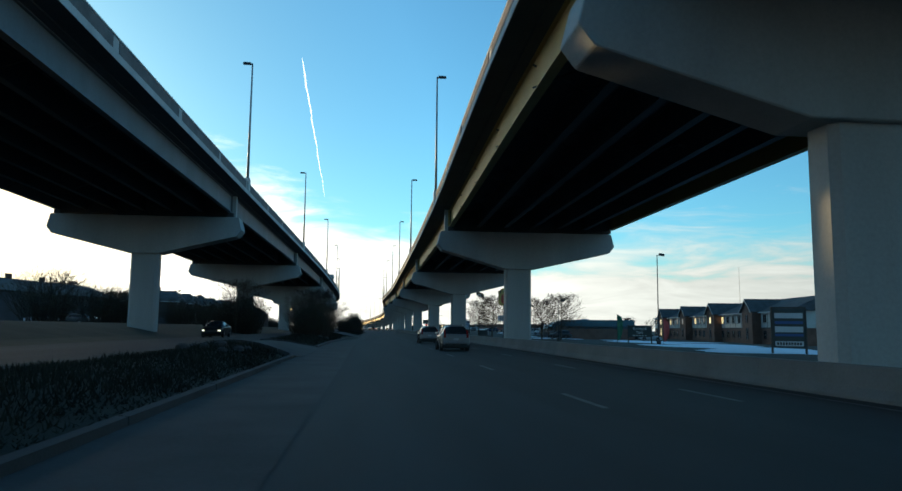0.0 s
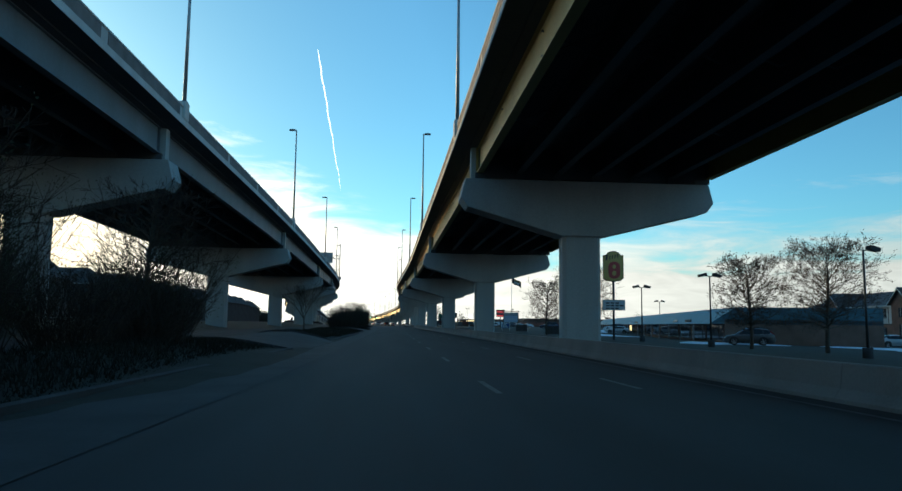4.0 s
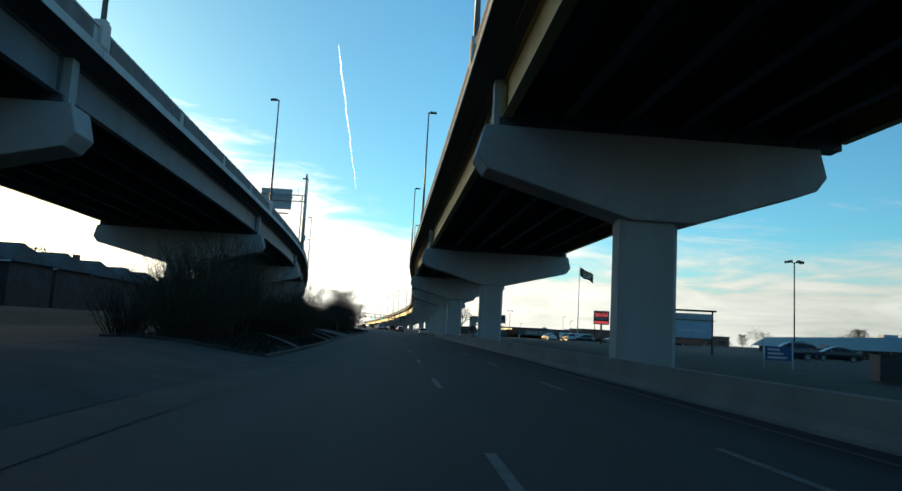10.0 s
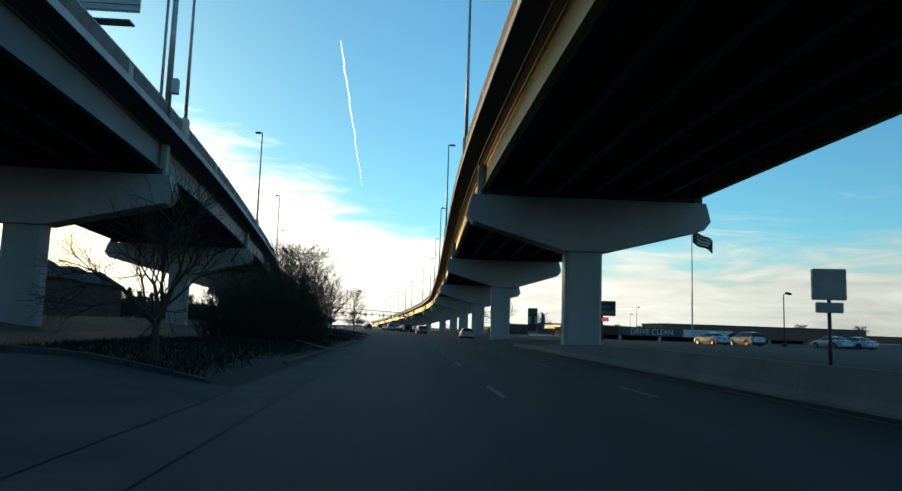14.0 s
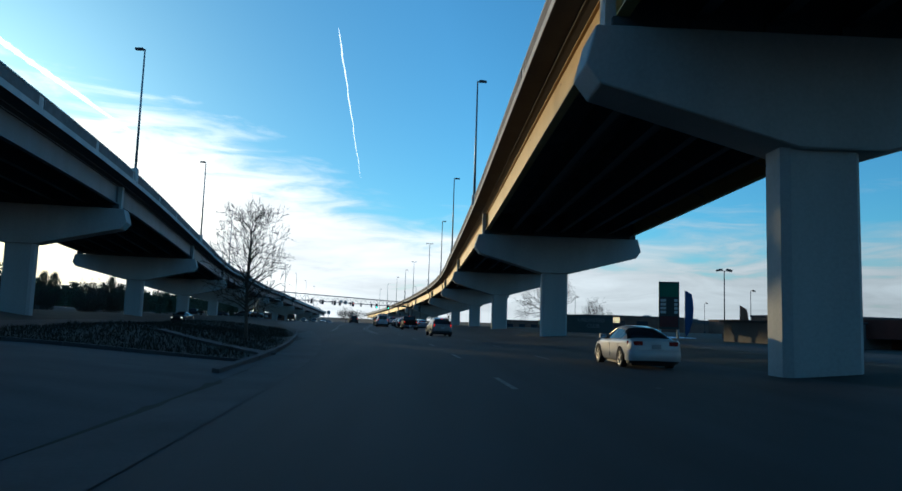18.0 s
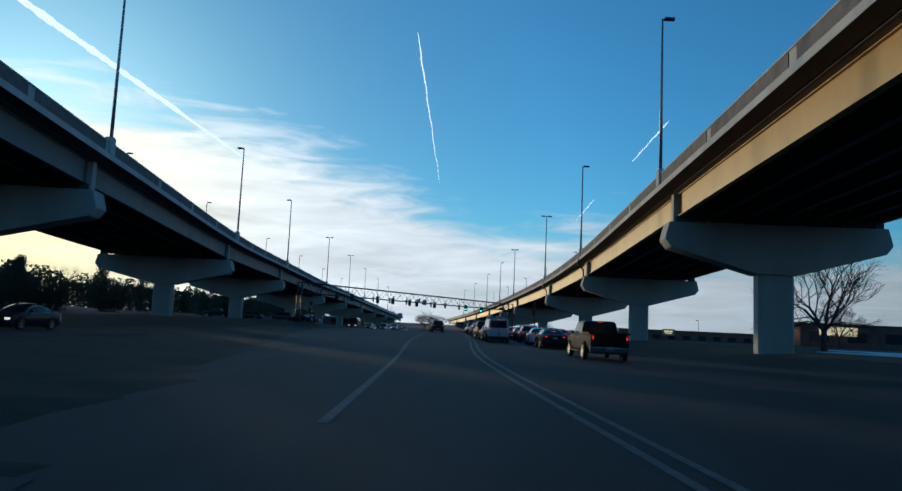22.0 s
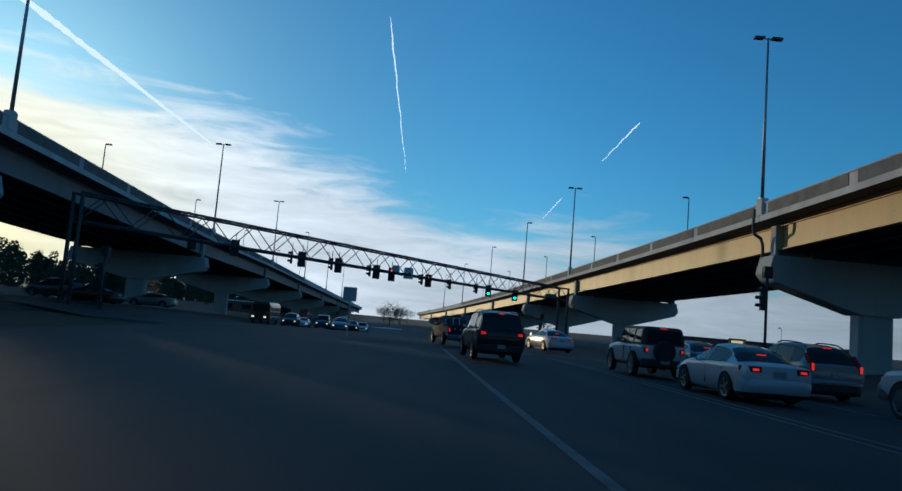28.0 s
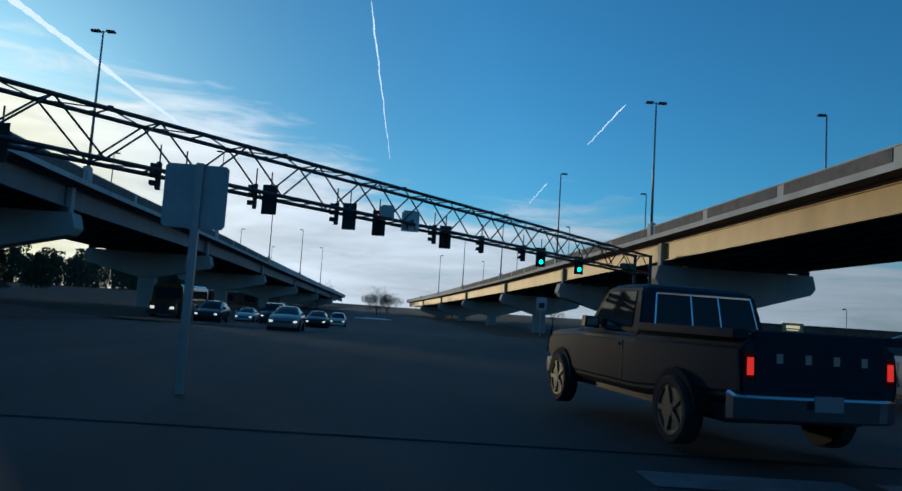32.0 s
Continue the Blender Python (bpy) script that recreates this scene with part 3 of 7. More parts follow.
        part("end_post", Mesh().box(edge - 0.26, edge + 0.26, -0.34, 0.34, -3.56, -1.46), CONCRETE, pier)
        post = part("lamp_pedestal", Mesh().prism([(-0.36, -1.2), (-0.36, -0.95), (-0.5, -0.8), (-0.5, 0.32), (-0.02, 0.32), (-0.02, -1.2)], 1, -0.42, 0.42), CONCRETE_LIGHT, deck, bevel=0.04)
        post.matrix_basis = pose(*at(y, 0), t, 0, 0, turn + (0 if side > 0 else 180))
    return at


at_right = viaduct("viaduct_east", "raised concrete viaduct with tan steel girders on hammerhead piers", RIGHT_X, RIGHT_Z, RIGHT_PIERS, 1, 15.3, TAN_STEEL, ((-60, 2.7), (24, 2.7), (60, 2.1), (120, 1.4), (208, 0.8), (302, 0.6), (397, 0.4), (444, 0.0), (900, 0.0)),
                   ((-60, 2.0), (20, 2.0), (69, 1.5), (118, 0.8), (162, 0.4), (208, -0.8), (257, 0.7), (302, 0.6), (349, -0.5), (397, 0.4), (444, 0.0), (900, 0.0)), ((19.7, 0.6), (208.5, -0.45), (349.5, -0.5)))
at_left = viaduct("viaduct_west", "raised concrete viaduct with steel girders toned grey for shade on hammerhead piers", LEFT_X, LEFT_Z, LEFT_PIERS, -1, 17.2, WEST_STEEL_SHADED)


# ---- drain pipes beside the lamp pedestals near the junction ----
for py in (490.5, 530.0):
    route = [(*at_right(py + 0.7, o), along(RIGHT_Z, py) + h) for o, h in ((-0.42, -0.3), (-0.5, -1.5), (-0.42, -2.0), (0.1, -2.3), (0.25, -2.8), (0.25, -3.9))]
    pipe = Mesh()
    for a, b in zip(route, route[1:]):
        pipe.tube(a, b, 0.11, n=8)
    part("drain_pipe", pipe, DARK_STEEL, bpy.data.objects["viaduct_east"], "dark iron drain pipe")

# ---- lamps on the decks ----
def street_lamp(name, heads, height, reach, label, group, square=True, mat=None):
    mat = mat or GALVANISED
    lamp = thing(name, label, "street lamp", group=group)
    part("base_plate", Mesh().box(-0.2, 0.2, -0.2, 0.2, 0, 0.06), mat, lamp)
    part("pole", Mesh().tube((0, 0, 0.05), (0, 0, height), 0.13, 0.07, 8), mat, lamp, smooth=True)
    for side in heads:
        arm = part("arm", Mesh().tube((0, 0, height - 0.12), (side * reach, 0, height - 0.02), 0.045, 0.04, 6), mat, lamp)
        head = Mesh().prism([(side * reach - 0.05, height - 0.12), (side * (reach + 0.75) - 0.0, height - 0.12), (side * (reach + 0.7), height + 0.06), (side * reach, height + 0.08)], 1, -0.19, 0.19)
        box = part("lamp_head", head, DARK_STEEL, arm, bevel=0.02)
    return lamp


single = street_lamp("deck_lamp", (1,), 11.4, 0.15, "tall grey steel lamp post on the viaduct parapet", "deck lamps")
double = street_lamp("deck_lamp", (-1, 1), 11.4, 0.25, "tall double-headed grey lamp post on the viaduct parapet", "deck lamps")
used = {}


def set_lamp(kind, m):
    if kind not in used:
        used[kind] = True
        kind.matrix_basis = m
        return kind
    return copy_thing(kind, m)


for i, y in enumerate(RIGHT_PIERS[1:-2]):
    two = i in (11, 12)
    x, yy = at_right(y, -0.28)
    set_lamp(double if two else single, pose(x, yy, along(RIGHT_Z, y) + 0.32, 0, 0, 0 if two else 180 * 0))
    if i > 6 and not two:
        x, yy = at_right(y + 8, 15.4)
        set_lamp(single, pose(x, yy, along(RIGHT_Z, y) + 0.0, 0, 0, 180))
set_lamp(single, pose(19.4, 583.3, 10.48, 0, 0, 180))
for i, y in enumerate(LEFT_PIERS[1:-2]):
    two = i in (12, 13)
    x, yy = at_left(y, -0.28)
    set_lamp(double if two else single, pose(x, yy, along(LEFT_Z, y) + 0.32, 0, 0, 180))
    if i > 7:
        x, yy = at_left(y + 6, 17.3)
        set_lamp(single, pose(x, yy, along(LEFT_Z, y), 0, 0, 0))


# ---- the overhead sign seen from behind, on its bracket beside a tall post ----
def back_of_sign():
    y = 297.5
    x, yy = at_left(y, -0.3)
    z = along(LEFT_Z, y)
    s = thing("overhead_sign", "back of a ribbed grey highway sign on a lattice arm", "road sign", (x, yy, z))
    part("post", Mesh().tube((0, 0, -0.9), (0, 0, 11.6), 0.2, 0.14, 8), GALVANISED, s, smooth=True)
    part("post", Mesh().tube((-0.5, 0.2, -0.9), (-0.5, 0.2, 8.0), 0.1, 0.08, 8), GALVANISED, s, smooth=True)
    arm = Mesh()
    for zz in (7.0, 8.0):
        for yv in (-0.3, 0.3):
            arm.tube((0, yv, zz), (-7.0, yv, zz), 0.05, n=5)
    for k in range(9):
        arm.tube((-0.8 * k, 0.3, 7.0), (-0.8 * k - 0.8, 0.3, 8.0), 0.03, n=4)
        arm.tube((-0.8 * k, -0.3, 8.0), (-0.8 * k - 0.8, -0.3, 7.0), 0.03, n=4)
    part("lattice_arm", arm, GALVANISED, s)
    panel = part("sign_panel", Mesh().box(-7.2, -2.2, 0.42, 0.48, 5.6, 9.0), SIGN_BACK, s)
    for k in range(9):
        part("rib", Mesh().box(-7.18, -2.22, 0.34, 0.415, 5.7 + 0.38 * k, 5.78 + 0.38 * k), GALVANISED, panel)
    part("walkway", Mesh().box(-6.4, -2.6, 0.0, 0.9, 4.9, 5.0), DARK_STEEL, s)
    hook = Mesh()
    last = None
    for k in range(9):
        a = math.pi * k / 8
        p = (-1.5 - 0.35 * math.cos(a), 0, 9.6 + 0.35 * math.sin(a))
        if last:
            hook.tube(last, p, 0.035, n=5)
        last = p
    hook.tube((-1.15, 0, 8.0), (-1.15, 0, 9.6), 0.035, n=5)
    part("camera_bracket", hook, GALVANISED, s)
    part("control_box", Mesh().box(0.15, 0.55, -0.2, 0.2, 0.6, 1.5), SIGN_BACK, s, bevel=0.02)
    return s


back_of_sign()


# ---- the signal truss across the junction ----
TRUSS_A, TRUSS_B = Vector((2.4, 583.0, 0)), Vector((-41.0, 532.8, 0))


def signal_truss():
    way = (TRUSS_B - TRUSS_A)
    length = way.length
    turn = math.degrees(math.atan2(way.y, way.x))
    tr = thing("signal_truss", "long dark steel box truss carrying signals over the junction", "truss", tuple(TRUSS_A), turn)
    top, low, w = (7.3, 8.35), (5.7, 6.3), 0.75          # heights at the two ends, half width

    def pt(s, up, side):
        pair = top if up else low
        return (s, side * w, pair[0] + (pair[1] - pair[0]) * min(1, s / length))
    bays = 32
    step = length / bays
    for up in (0, 1):
        for side in (-1, 1):
            mb = Mesh()
            mb.tube(pt(0, up, side), pt(length, up, side), 0.095, n=8)
            part("chord", mb, DARK_STEEL, tr, smooth=True)
    for k in range(bays):
        mb = Mesh()
        a, b = k * step, (k + 1) * step
        for side in (-1, 1):
            mb.tube(pt(a, k % 2, side), pt(b, (k + 1) % 2, side), 0.045, n=5)
        mb.tube(pt(a, 1, -1 if k % 2 else 1), pt(b, 1, 1 if k % 2 else -1), 0.035, n=4)
        mb.tube(pt(a, 0, 1 if k % 2 else -1), pt(b, 0, -1 if k % 2 else 1), 0.035, n=4)
        mb.tube(pt(a, 1, -1), pt(a, 1, 1), 0.04, n=4)
        mb.tube(pt(a, 0, -1), pt(a, 0, 1), 0.04, n=4)
        if k % 4 == 0:
            for side in (-1, 1):
                mb.tube((a, side * w, pt(a, 1, side)[2] - 0.06), (a, side * w, pt(a, 1, side)[2] + 0.12), 0.13, n=8)
        part("bracing", mb, DARK_STEEL, tr)
    for s, side in ((0.1, -1), (0.1, 1), (length - 0.1, -1), (length - 0.1, 1)):
        part("leg", Mesh().tube((s, side * w, -1.6), (s, side * w, pt(s, 1, side)[2] + 0.1), 0.17, 0.15, 8), DARK_STEEL, tr, smooth=True)
    return tr, length, turn


truss, truss_len, truss_turn = signal_truss()


def signal_head(label, lit=None, sections=3, plate=True):
    """A signal head that faces -y, hung from its top."""
    h = thing("traffic_signal", label, "traffic signal", group="signals on the truss")
    tall = 0.36 * sections + 0.06
    if plate:
        part("backplate", Mesh().box(-0.36, 0.36, 0.1, 0.12, -tall - 0.15, 0.12), TRIM_BLACK, h)
    body = part("housing", Mesh().box(-0.19, 0.19, -0.1, 0.098, -tall, 0), TRIM_BLACK, h, bevel=0.02)
    part("hanger", Mesh().tube((0, 0, 0), (0, 0, 0.75), 0.035, n=6), DARK_STEEL, h)
    for k in range(sections):
        z = -0.21 - 0.36 * k
        mat = {("red", 0): RED_LIT, ("green", sections - 1): GREEN_LIT}.get((lit, k), TRIM_BLACK)
        mb = Mesh()
        ring = [(0.145 * math.cos(a), -0.112, z + 0.145 * math.sin(a)) for a in np.linspace(0, 2 * math.pi, 13)[:-1]]
        if lit == "red" and k == 0:
            mb.prism([(-0.12, z), (-0.02, z + 0.09), (-0.02, z + 0.035), (0.12, z + 0.035), (0.12, z - 0.035), (-0.02, z - 0.035), (-0.02, z - 0.09)], 1, -0.115, -0.105)
        else:
            mb.add([(x, y, zz) for x, y, zz in ring] + [(x, y + 0.01, zz) for x, y, zz in ring], [tuple(range(12))])
        part("lens", mb, mat, body)
        visor = Mesh().loft([[(0.165 * math.cos(a), yv, z + 0.165 * math.sin(a)) for a in np.linspace(-0.3, math.pi + 0.3, 9)] for yv in (-0.1, -0.34)], closed=False)
        part("visor", visor, TRIM_BLACK, body)
    return h


dark_head = signal_head("black unlit traffic signal hung from the truss")
red_head = signal_head("black traffic signal showing a red turn arrow", "red")
green_head = signal_head("black traffic signal showing a green light", "green")
side_head = signal_head("black traffic signal turned to the side street", None, plate=False)
seen_heads = set()


def hang(kind, share, turn):
    p = TRUSS_A + (TRUSS_B - TRUSS_A) * share
    z = 5.8 + 1.05 * share + 0.05
    m = pose(p.x, p.y, z, 0, 0, turn)
    if kind in seen_heads:
        return copy_thing(kind, m)
    seen_heads.add(kind)
    kind.matrix_basis = m
    return kind


for kind, share, turn in ((side_head, 0.711, -75), (dark_head, 0.693, 176), (side_head, 0.639, -75), (dark_head, 0.626, 176), (side_head, 0.563, -75), (dark_head, 0.549, 176), (red_head, 0.516, 4),
                          (side_head, 0.445, -75), (red_head, 0.429, 4), (side_head, 0.373, -60), (side_head, 0.299, -60), (green_head, 0.263, 4), (green_head, 0.178, 4), (dark_head, 0.80, 176), (dark_head, 0.86, 176)):
    hang(kind, share, turn)


def hung_sign(share, label, w, h, mat, arrows):
    p = TRUSS_A + (TRUSS_B - TRUSS_A) * share
    z = 5.8 + 1.05 * share
    s = thing("hung_sign", label, "road sign", (p.x, p.y - 0.9, z + 0.35), 4)
    part("panel", Mesh().box(-w / 2, w / 2, -0.03, 0.0, -h, 0), mat, s)
    part("hanger", Mesh().box(-w / 2 + 0.1, w / 2 - 0.1, 0.002, 0.04, -h, 0.1), GALVANISED, s)
    if arrows:
        for e in (-1, 1):
            mb = Mesh()
            last = None
            for k in range(6):
                a = 0.25 * k
                q = (e * 0.22 + 0.12 - 0.28 * (1 - math.cos(a)) - 0.05, -0.036, -h + 0.12 + 0.5 * math.sin(a))
                if last:
                    mb.tube(last, q, 0.045, n=4)
                last = q
            mb.prism([(last[0] - 0.16, last[2] + 0.0), (last[0] + 0.08, last[2] + 0.13), (last[0] + 0.08, last[2] - 0.13)], 1, -0.05, -0.034)
            part("turn_arrow", mb, TRIM_BLACK, s, "black curved arrow")
    return s


SIGN_WHITE = material("white_sign_face", (0.55, 0.57, 0.58), 0.5, vary=0.06)
SIGN_GREEN = material("green_sign_face", (0.02, 0.16, 0.09), 0.5, vary=0.06)
SIGN_DARK = material("dark_sign_face", (0.035, 0.05, 0.05), 0.5, vary=0.15)
SIGN_BLUE = material("blue_sign_face", (0.03, 0.09, 0.25), 0.5, vary=0.08)
SIGN_RED = material("red_sign_face", (0.55, 0.07, 0.06), 0.5, vary=0.08)
SIGN_YELLOW = material("yellow_sign_face", (0.62, 0.40, 0.12), 0.5, vary=0.08)
hung_sign(0.477, "white lane sign with two black turn arrows, hung from the truss", 1.0, 1.1, SIGN_WHITE, True)
hung_sign(0.506, "pale blank sign hung beside a red arrow signal", 0.8, 0.75, SIGN_BACK, False)
hung_sign(0.055, "dark green street name sign on the truss leg", 1.5, 0.45, SIGN_GREEN, False)


# ---- lettering ----
def words(text, size, mat, parent, at, turn=(90, 0, 0), name="lettering", depth=0.01, label=""):
    curve = bpy.data.curves.new(name, "FONT")
    curve.body, curve.size, curve.extrude, curve.align_x, curve.align_y = text, size, depth, "CENTER", "CENTER"
    ob = bpy.data.objects.new(name, curve)
    me = bpy.data.meshes.new_from_object(ob)
    bpy.data.objects.remove(ob)
    me.materials.clear()
    me.materials.append(mat)
    ob = new(name, me)
    ob.parent, ob.matrix_basis = parent, pose(*at, *turn)
    if label:
        tagged(ob, label)
    return ob


LETTER_PALE = material("pale_letters", (0.6, 0.6, 0.56), 0.5, vary=0.05)
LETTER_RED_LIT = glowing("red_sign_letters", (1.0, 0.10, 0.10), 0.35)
LETTER_DARK = material("dark_letters", (0.03, 0.03, 0.035), 0.5, vary=0.05)


def posts(parent, xs, z1, r=0.06, mat=None, y=0.1):
    for x in xs:
        part("post", Mesh().tube((x, y, -0.3), (x, y, z1), r, n=8), mat or GALVANISED, parent, smooth=True)


def on_land(x, y):
    return (x, y, ground_z(x, y))


# ---- signs along the east side ----
def business_sign():
    s = thing("business_sign", "tall dark notice board with white panels on two posts", "sign", on_land(32.0, 56.0), -20)
    part("board", Mesh().box(-1.2, 1.2, 0, 0.14, 0.5, 3.6), SIGN_DARK, s, bevel=0.02)
    part("frame", Mesh().prism([(-1.32, 0.3), (-1.32, 3.75), (1.32, 3.75), (1.32, 0.3), (1.2, 0.3), (1.2, 3.62), (-1.2, 3.62), (-1.2, 0.3)], 1, -0.04, 0.18), TIMBER_TRIM, s)
    for z, h in ((3.05, 0.42), (2.5, 0.22), (1.95, 0.46), (1.5, 0.2)):
        part("panel", Mesh().box(-1.05, 1.05, -0.03, -0.002, z - h / 2, z + h / 2), SIGN_WHITE if h > 0.3 else SIGN_BLUE, s)
    part("panel", Mesh().box(-1.05, 1.05, -0.03, -0.002, 0.62, 1.0), SIGN_WHITE, s)
    for k in range(9):
        part("text_bar", Mesh().box(-0.92 + 0.21 * k, -0.78 + 0.21 * k, -0.04, -0.031, 0.7, 0.92), LETTER_DARK, s)
    posts(s, (-1.26, 1.26), 3.7, 0.09, TIMBER_TRIM)


def estate_sign():
    s = thing("estate_sign", "dark name board with pale script letters on two posts", "sign", on_land(34.6, 95.0), -22)
    part("board", Mesh().prism([(-1.55, 0.9), (-1.55, 2.45), (1.55, 2.45), (1.55, 0.9)], 1, 0, 0.12), SIGN_DARK, s, bevel=0.03)
    words("Richland", 0.52, LETTER_PALE, s, (0, -0.012, 2.0))
    words("Park", 0.5, LETTER_PALE, s, (0, -0.012, 1.5))
    for k in range(5):
        part("text_bar", Mesh().box(-0.9 + 0.38 * k, -0.62 + 0.38 * k, -0.012, -0.002, 1.07, 1.15), LETTER_PALE, s)
    posts(s, (-1.5, 1.5), 2.6, 0.08, TIMBER_TRIM)


def feather_flag(x, y, h, mat, label, lean=0.35):
    f = thing("feather_flag", label, "flag", on_land(x, y), -20, group="feather flags")
    part("pole", Mesh().tube((0, 0, -0.2), (0, 0, h), 0.03, 0.02, 6), DARK_STEEL, f)
    rows = []
    for k in range(10):
        u = k / 9
        wdt = 0.75 * math.sin(math.pi * min(1, 0.25 + 0.75 * u * 0.95)) ** 0.7 if u < 0.97 else 0.12
        rows.append([(0.03, 0, h - u * (h - 0.6)), (0.03 + wdt * 0.5, 0.06 * math.sin(5 * u), h - u * (h - 0.6) - lean * 0.5), (0.03 + wdt, 0.1 * math.sin(6 * u + 1), h - u * (h - 0.6) - lean)])
    part("sail", Mesh().loft(rows, closed=False), mat, f)


def motel_sign():
    s = thing("motel_sign", "yellow shield-shaped motel sign with a red emblem", "sign", on_land(27.9, 157.6), -16)
    s.scale.z = 1.06
    out = [(-1.22, 6.95), (-1.22, 9.55), (-0.85, 9.6), (-0.7, 9.85), (-0.3, 10.02), (0, 10.06), (0.3, 10.02), (0.7, 9.85), (0.85, 9.6), (1.22, 9.55), (1.22, 6.95), (0.9, 6.65), (0.4, 6.6), (0, 6.5), (-0.4, 6.6), (-0.9, 6.65)]
    part("shield", Mesh().prism(out, 1, 0, 0.35), TRIM_BLACK, s, bevel=0.02)
    part("face", Mesh().prism([(x * 0.93, 8.3 + (z - 8.3) * 0.94) for x, z in out], 1, -0.03, -0.002), SIGN_YELLOW, s)
    for k in range(5):
        part("script_bar", Mesh().prism([(-0.78 + 0.31 * k, 9.0 + 0.07 * k), (-0.72 + 0.31 * k, 9.42 + 0.07 * k), (-0.62 + 0.31 * k, 9.42 + 0.07 * k), (-0.66 + 0.31 * k, 9.0 + 0.07 * k)] if k else [(-0.9, 9.0), (-0.8, 9.6), (-0.62, 9.6), (-0.68, 9.0)], 1, -0.045, -0.032), LETTER_DARK, s)
    part("numeral_ground", Mesh().loft([[(0.12 + 0.86 * math.cos(a) * (1 - 0.18 * math.cos(2 * a)), yv, 7.85 + 0.98 * math.sin(a)) for a in np.linspace(0, 6.283, 25)[:-1]] for yv in (-0.045, -0.032)]), SIGN_RED, s)
    for z, r in ((8.24, 0.2), (7.5, 0.24)):
        part("pale_disc", Mesh().loft([[(0.12 + r * math.cos(a), yv, z + r * 1.25 * math.sin(a)) for a in np.linspace(0, 6.283, 17)[:-1]] for yv in (-0.056, -0.046)]), SIGN_YELLOW, s)
    board = part("letter_board", Mesh().box(-1.3, 1.35, 0, 0.25, 3.3, 4.5), GALVANISED, s, bevel=0.03)
    part("board_face", Mesh().box(-1.22, 1.27, -0.02, -0.002, 3.38, 4.42), SIGN_WHITE, board)
    for r in range(3):
        for k in range(3 + r % 2):
            part("text_bar", Mesh().box(-0.9 + 0.55 * k, -0.48 + 0.55 * k, -0.03, -0.021, 4.05 - 0.3 * r, 4.2 - 0.3 * r), LETTER_DARK, board)
    part("pole", Mesh().tube((0, 0.14, -0.3), (0, 0.14, 6.6), 0.14, n=10), DARK_STEEL, s, smooth=True)


SIGN_PALE_BLUE = material("pale_blue_sign_face", (0.34, 0.45, 0.58), 0.4, vary=0.08)


def marquee_sign():
    s = thing("marquee_sign", "large pale sign board between posts under a dark beam", "sign", on_land(31.2, 248.0), -14)
    part("board", Mesh().box(-1.7, 1.7, 0, 0.2, 1.5, 3.9), SIGN_BACK, s)
    part("panel", Mesh().box(-1.62, 1.62, -0.02, -0.002, 1.58, 3.1), SIGN_PALE_BLUE, s)
    for k in range(4):
        part("text_bar", Mesh().box(-1.4 + 0.7 * k, -0.9 + 0.7 * k, -0.03, -0.021, 2.2, 2.34), LETTER_PALE, s)
    part("beam", Mesh().box(-2.12, 2.12, -0.1, 0.3, 4.1, 4.27), TIMBER_TRIM, s)
    part("beam", Mesh().box(-1.98, 1.98, -0.05, 0.24, 3.22, 3.3), TIMBER_TRIM, s)
    part("beam", Mesh().box(-1.98, 1.98, -0.05, 0.24, 1.44, 1.52), TIMBER_TRIM, s)
    posts(s, (-1.78, 1.78), 4.2, 0.09, TIMBER_TRIM)


def yard_sign():
    s = thing("yard_sign", "blue and white notice board on white posts", "sign", on_land(25.6, 222.0), -14)
    part("board", Mesh().box(-0.75, 0.75, 0, 0.05, 0.5, 1.35), SIGN_BLUE, s)
    for k in range(3):
        part("text_bar", Mesh().box(-0.6, 0.5 - 0.2 * k, -0.012, -0.002, 0.62 + 0.24 * k, 0.74 + 0.24 * k), LETTER_PALE, s)
    posts(s, (-0.82, 0.82), 1.75, 0.05, SIGN_WHITE, 0.03)


def cafe_sign():
    s = thing("cafe_sign", "dark pylon sign with glowing red lettering", "sign", (36.8, 299.3, ground_z(36.8, 299.3) - 0.4), -16)
    part("cabinet", Mesh().box(-1.3, 1.3, 0, 0.4, 3.7, 6.0), SIGN_DARK, s, bevel=0.08)
    for k in range(7):
        part("logo_bar", Mesh().box(-1.0 + 0.3 * k, -0.8 + 0.3 * k, -0.02, -0.002, 5.0, 5.55 if k % 2 else 5.7), LETTER_RED_LIT, s)
    part("text_bar", Mesh().box(-1.0, 1.0, -0.02, -0.002, 4.55, 4.75), SIGN_BACK, s)
    part("lit_panel", Mesh().box(-1.15, 1.15, -0.02, -0.002, 3.85, 4.25), LETTER_RED_LIT, s)
    part("pole", Mesh().tube((0, 0.2, -0.3), (0, 0.2, 3.7), 0.16, n=10), DARK_STEEL, s, smooth=True)


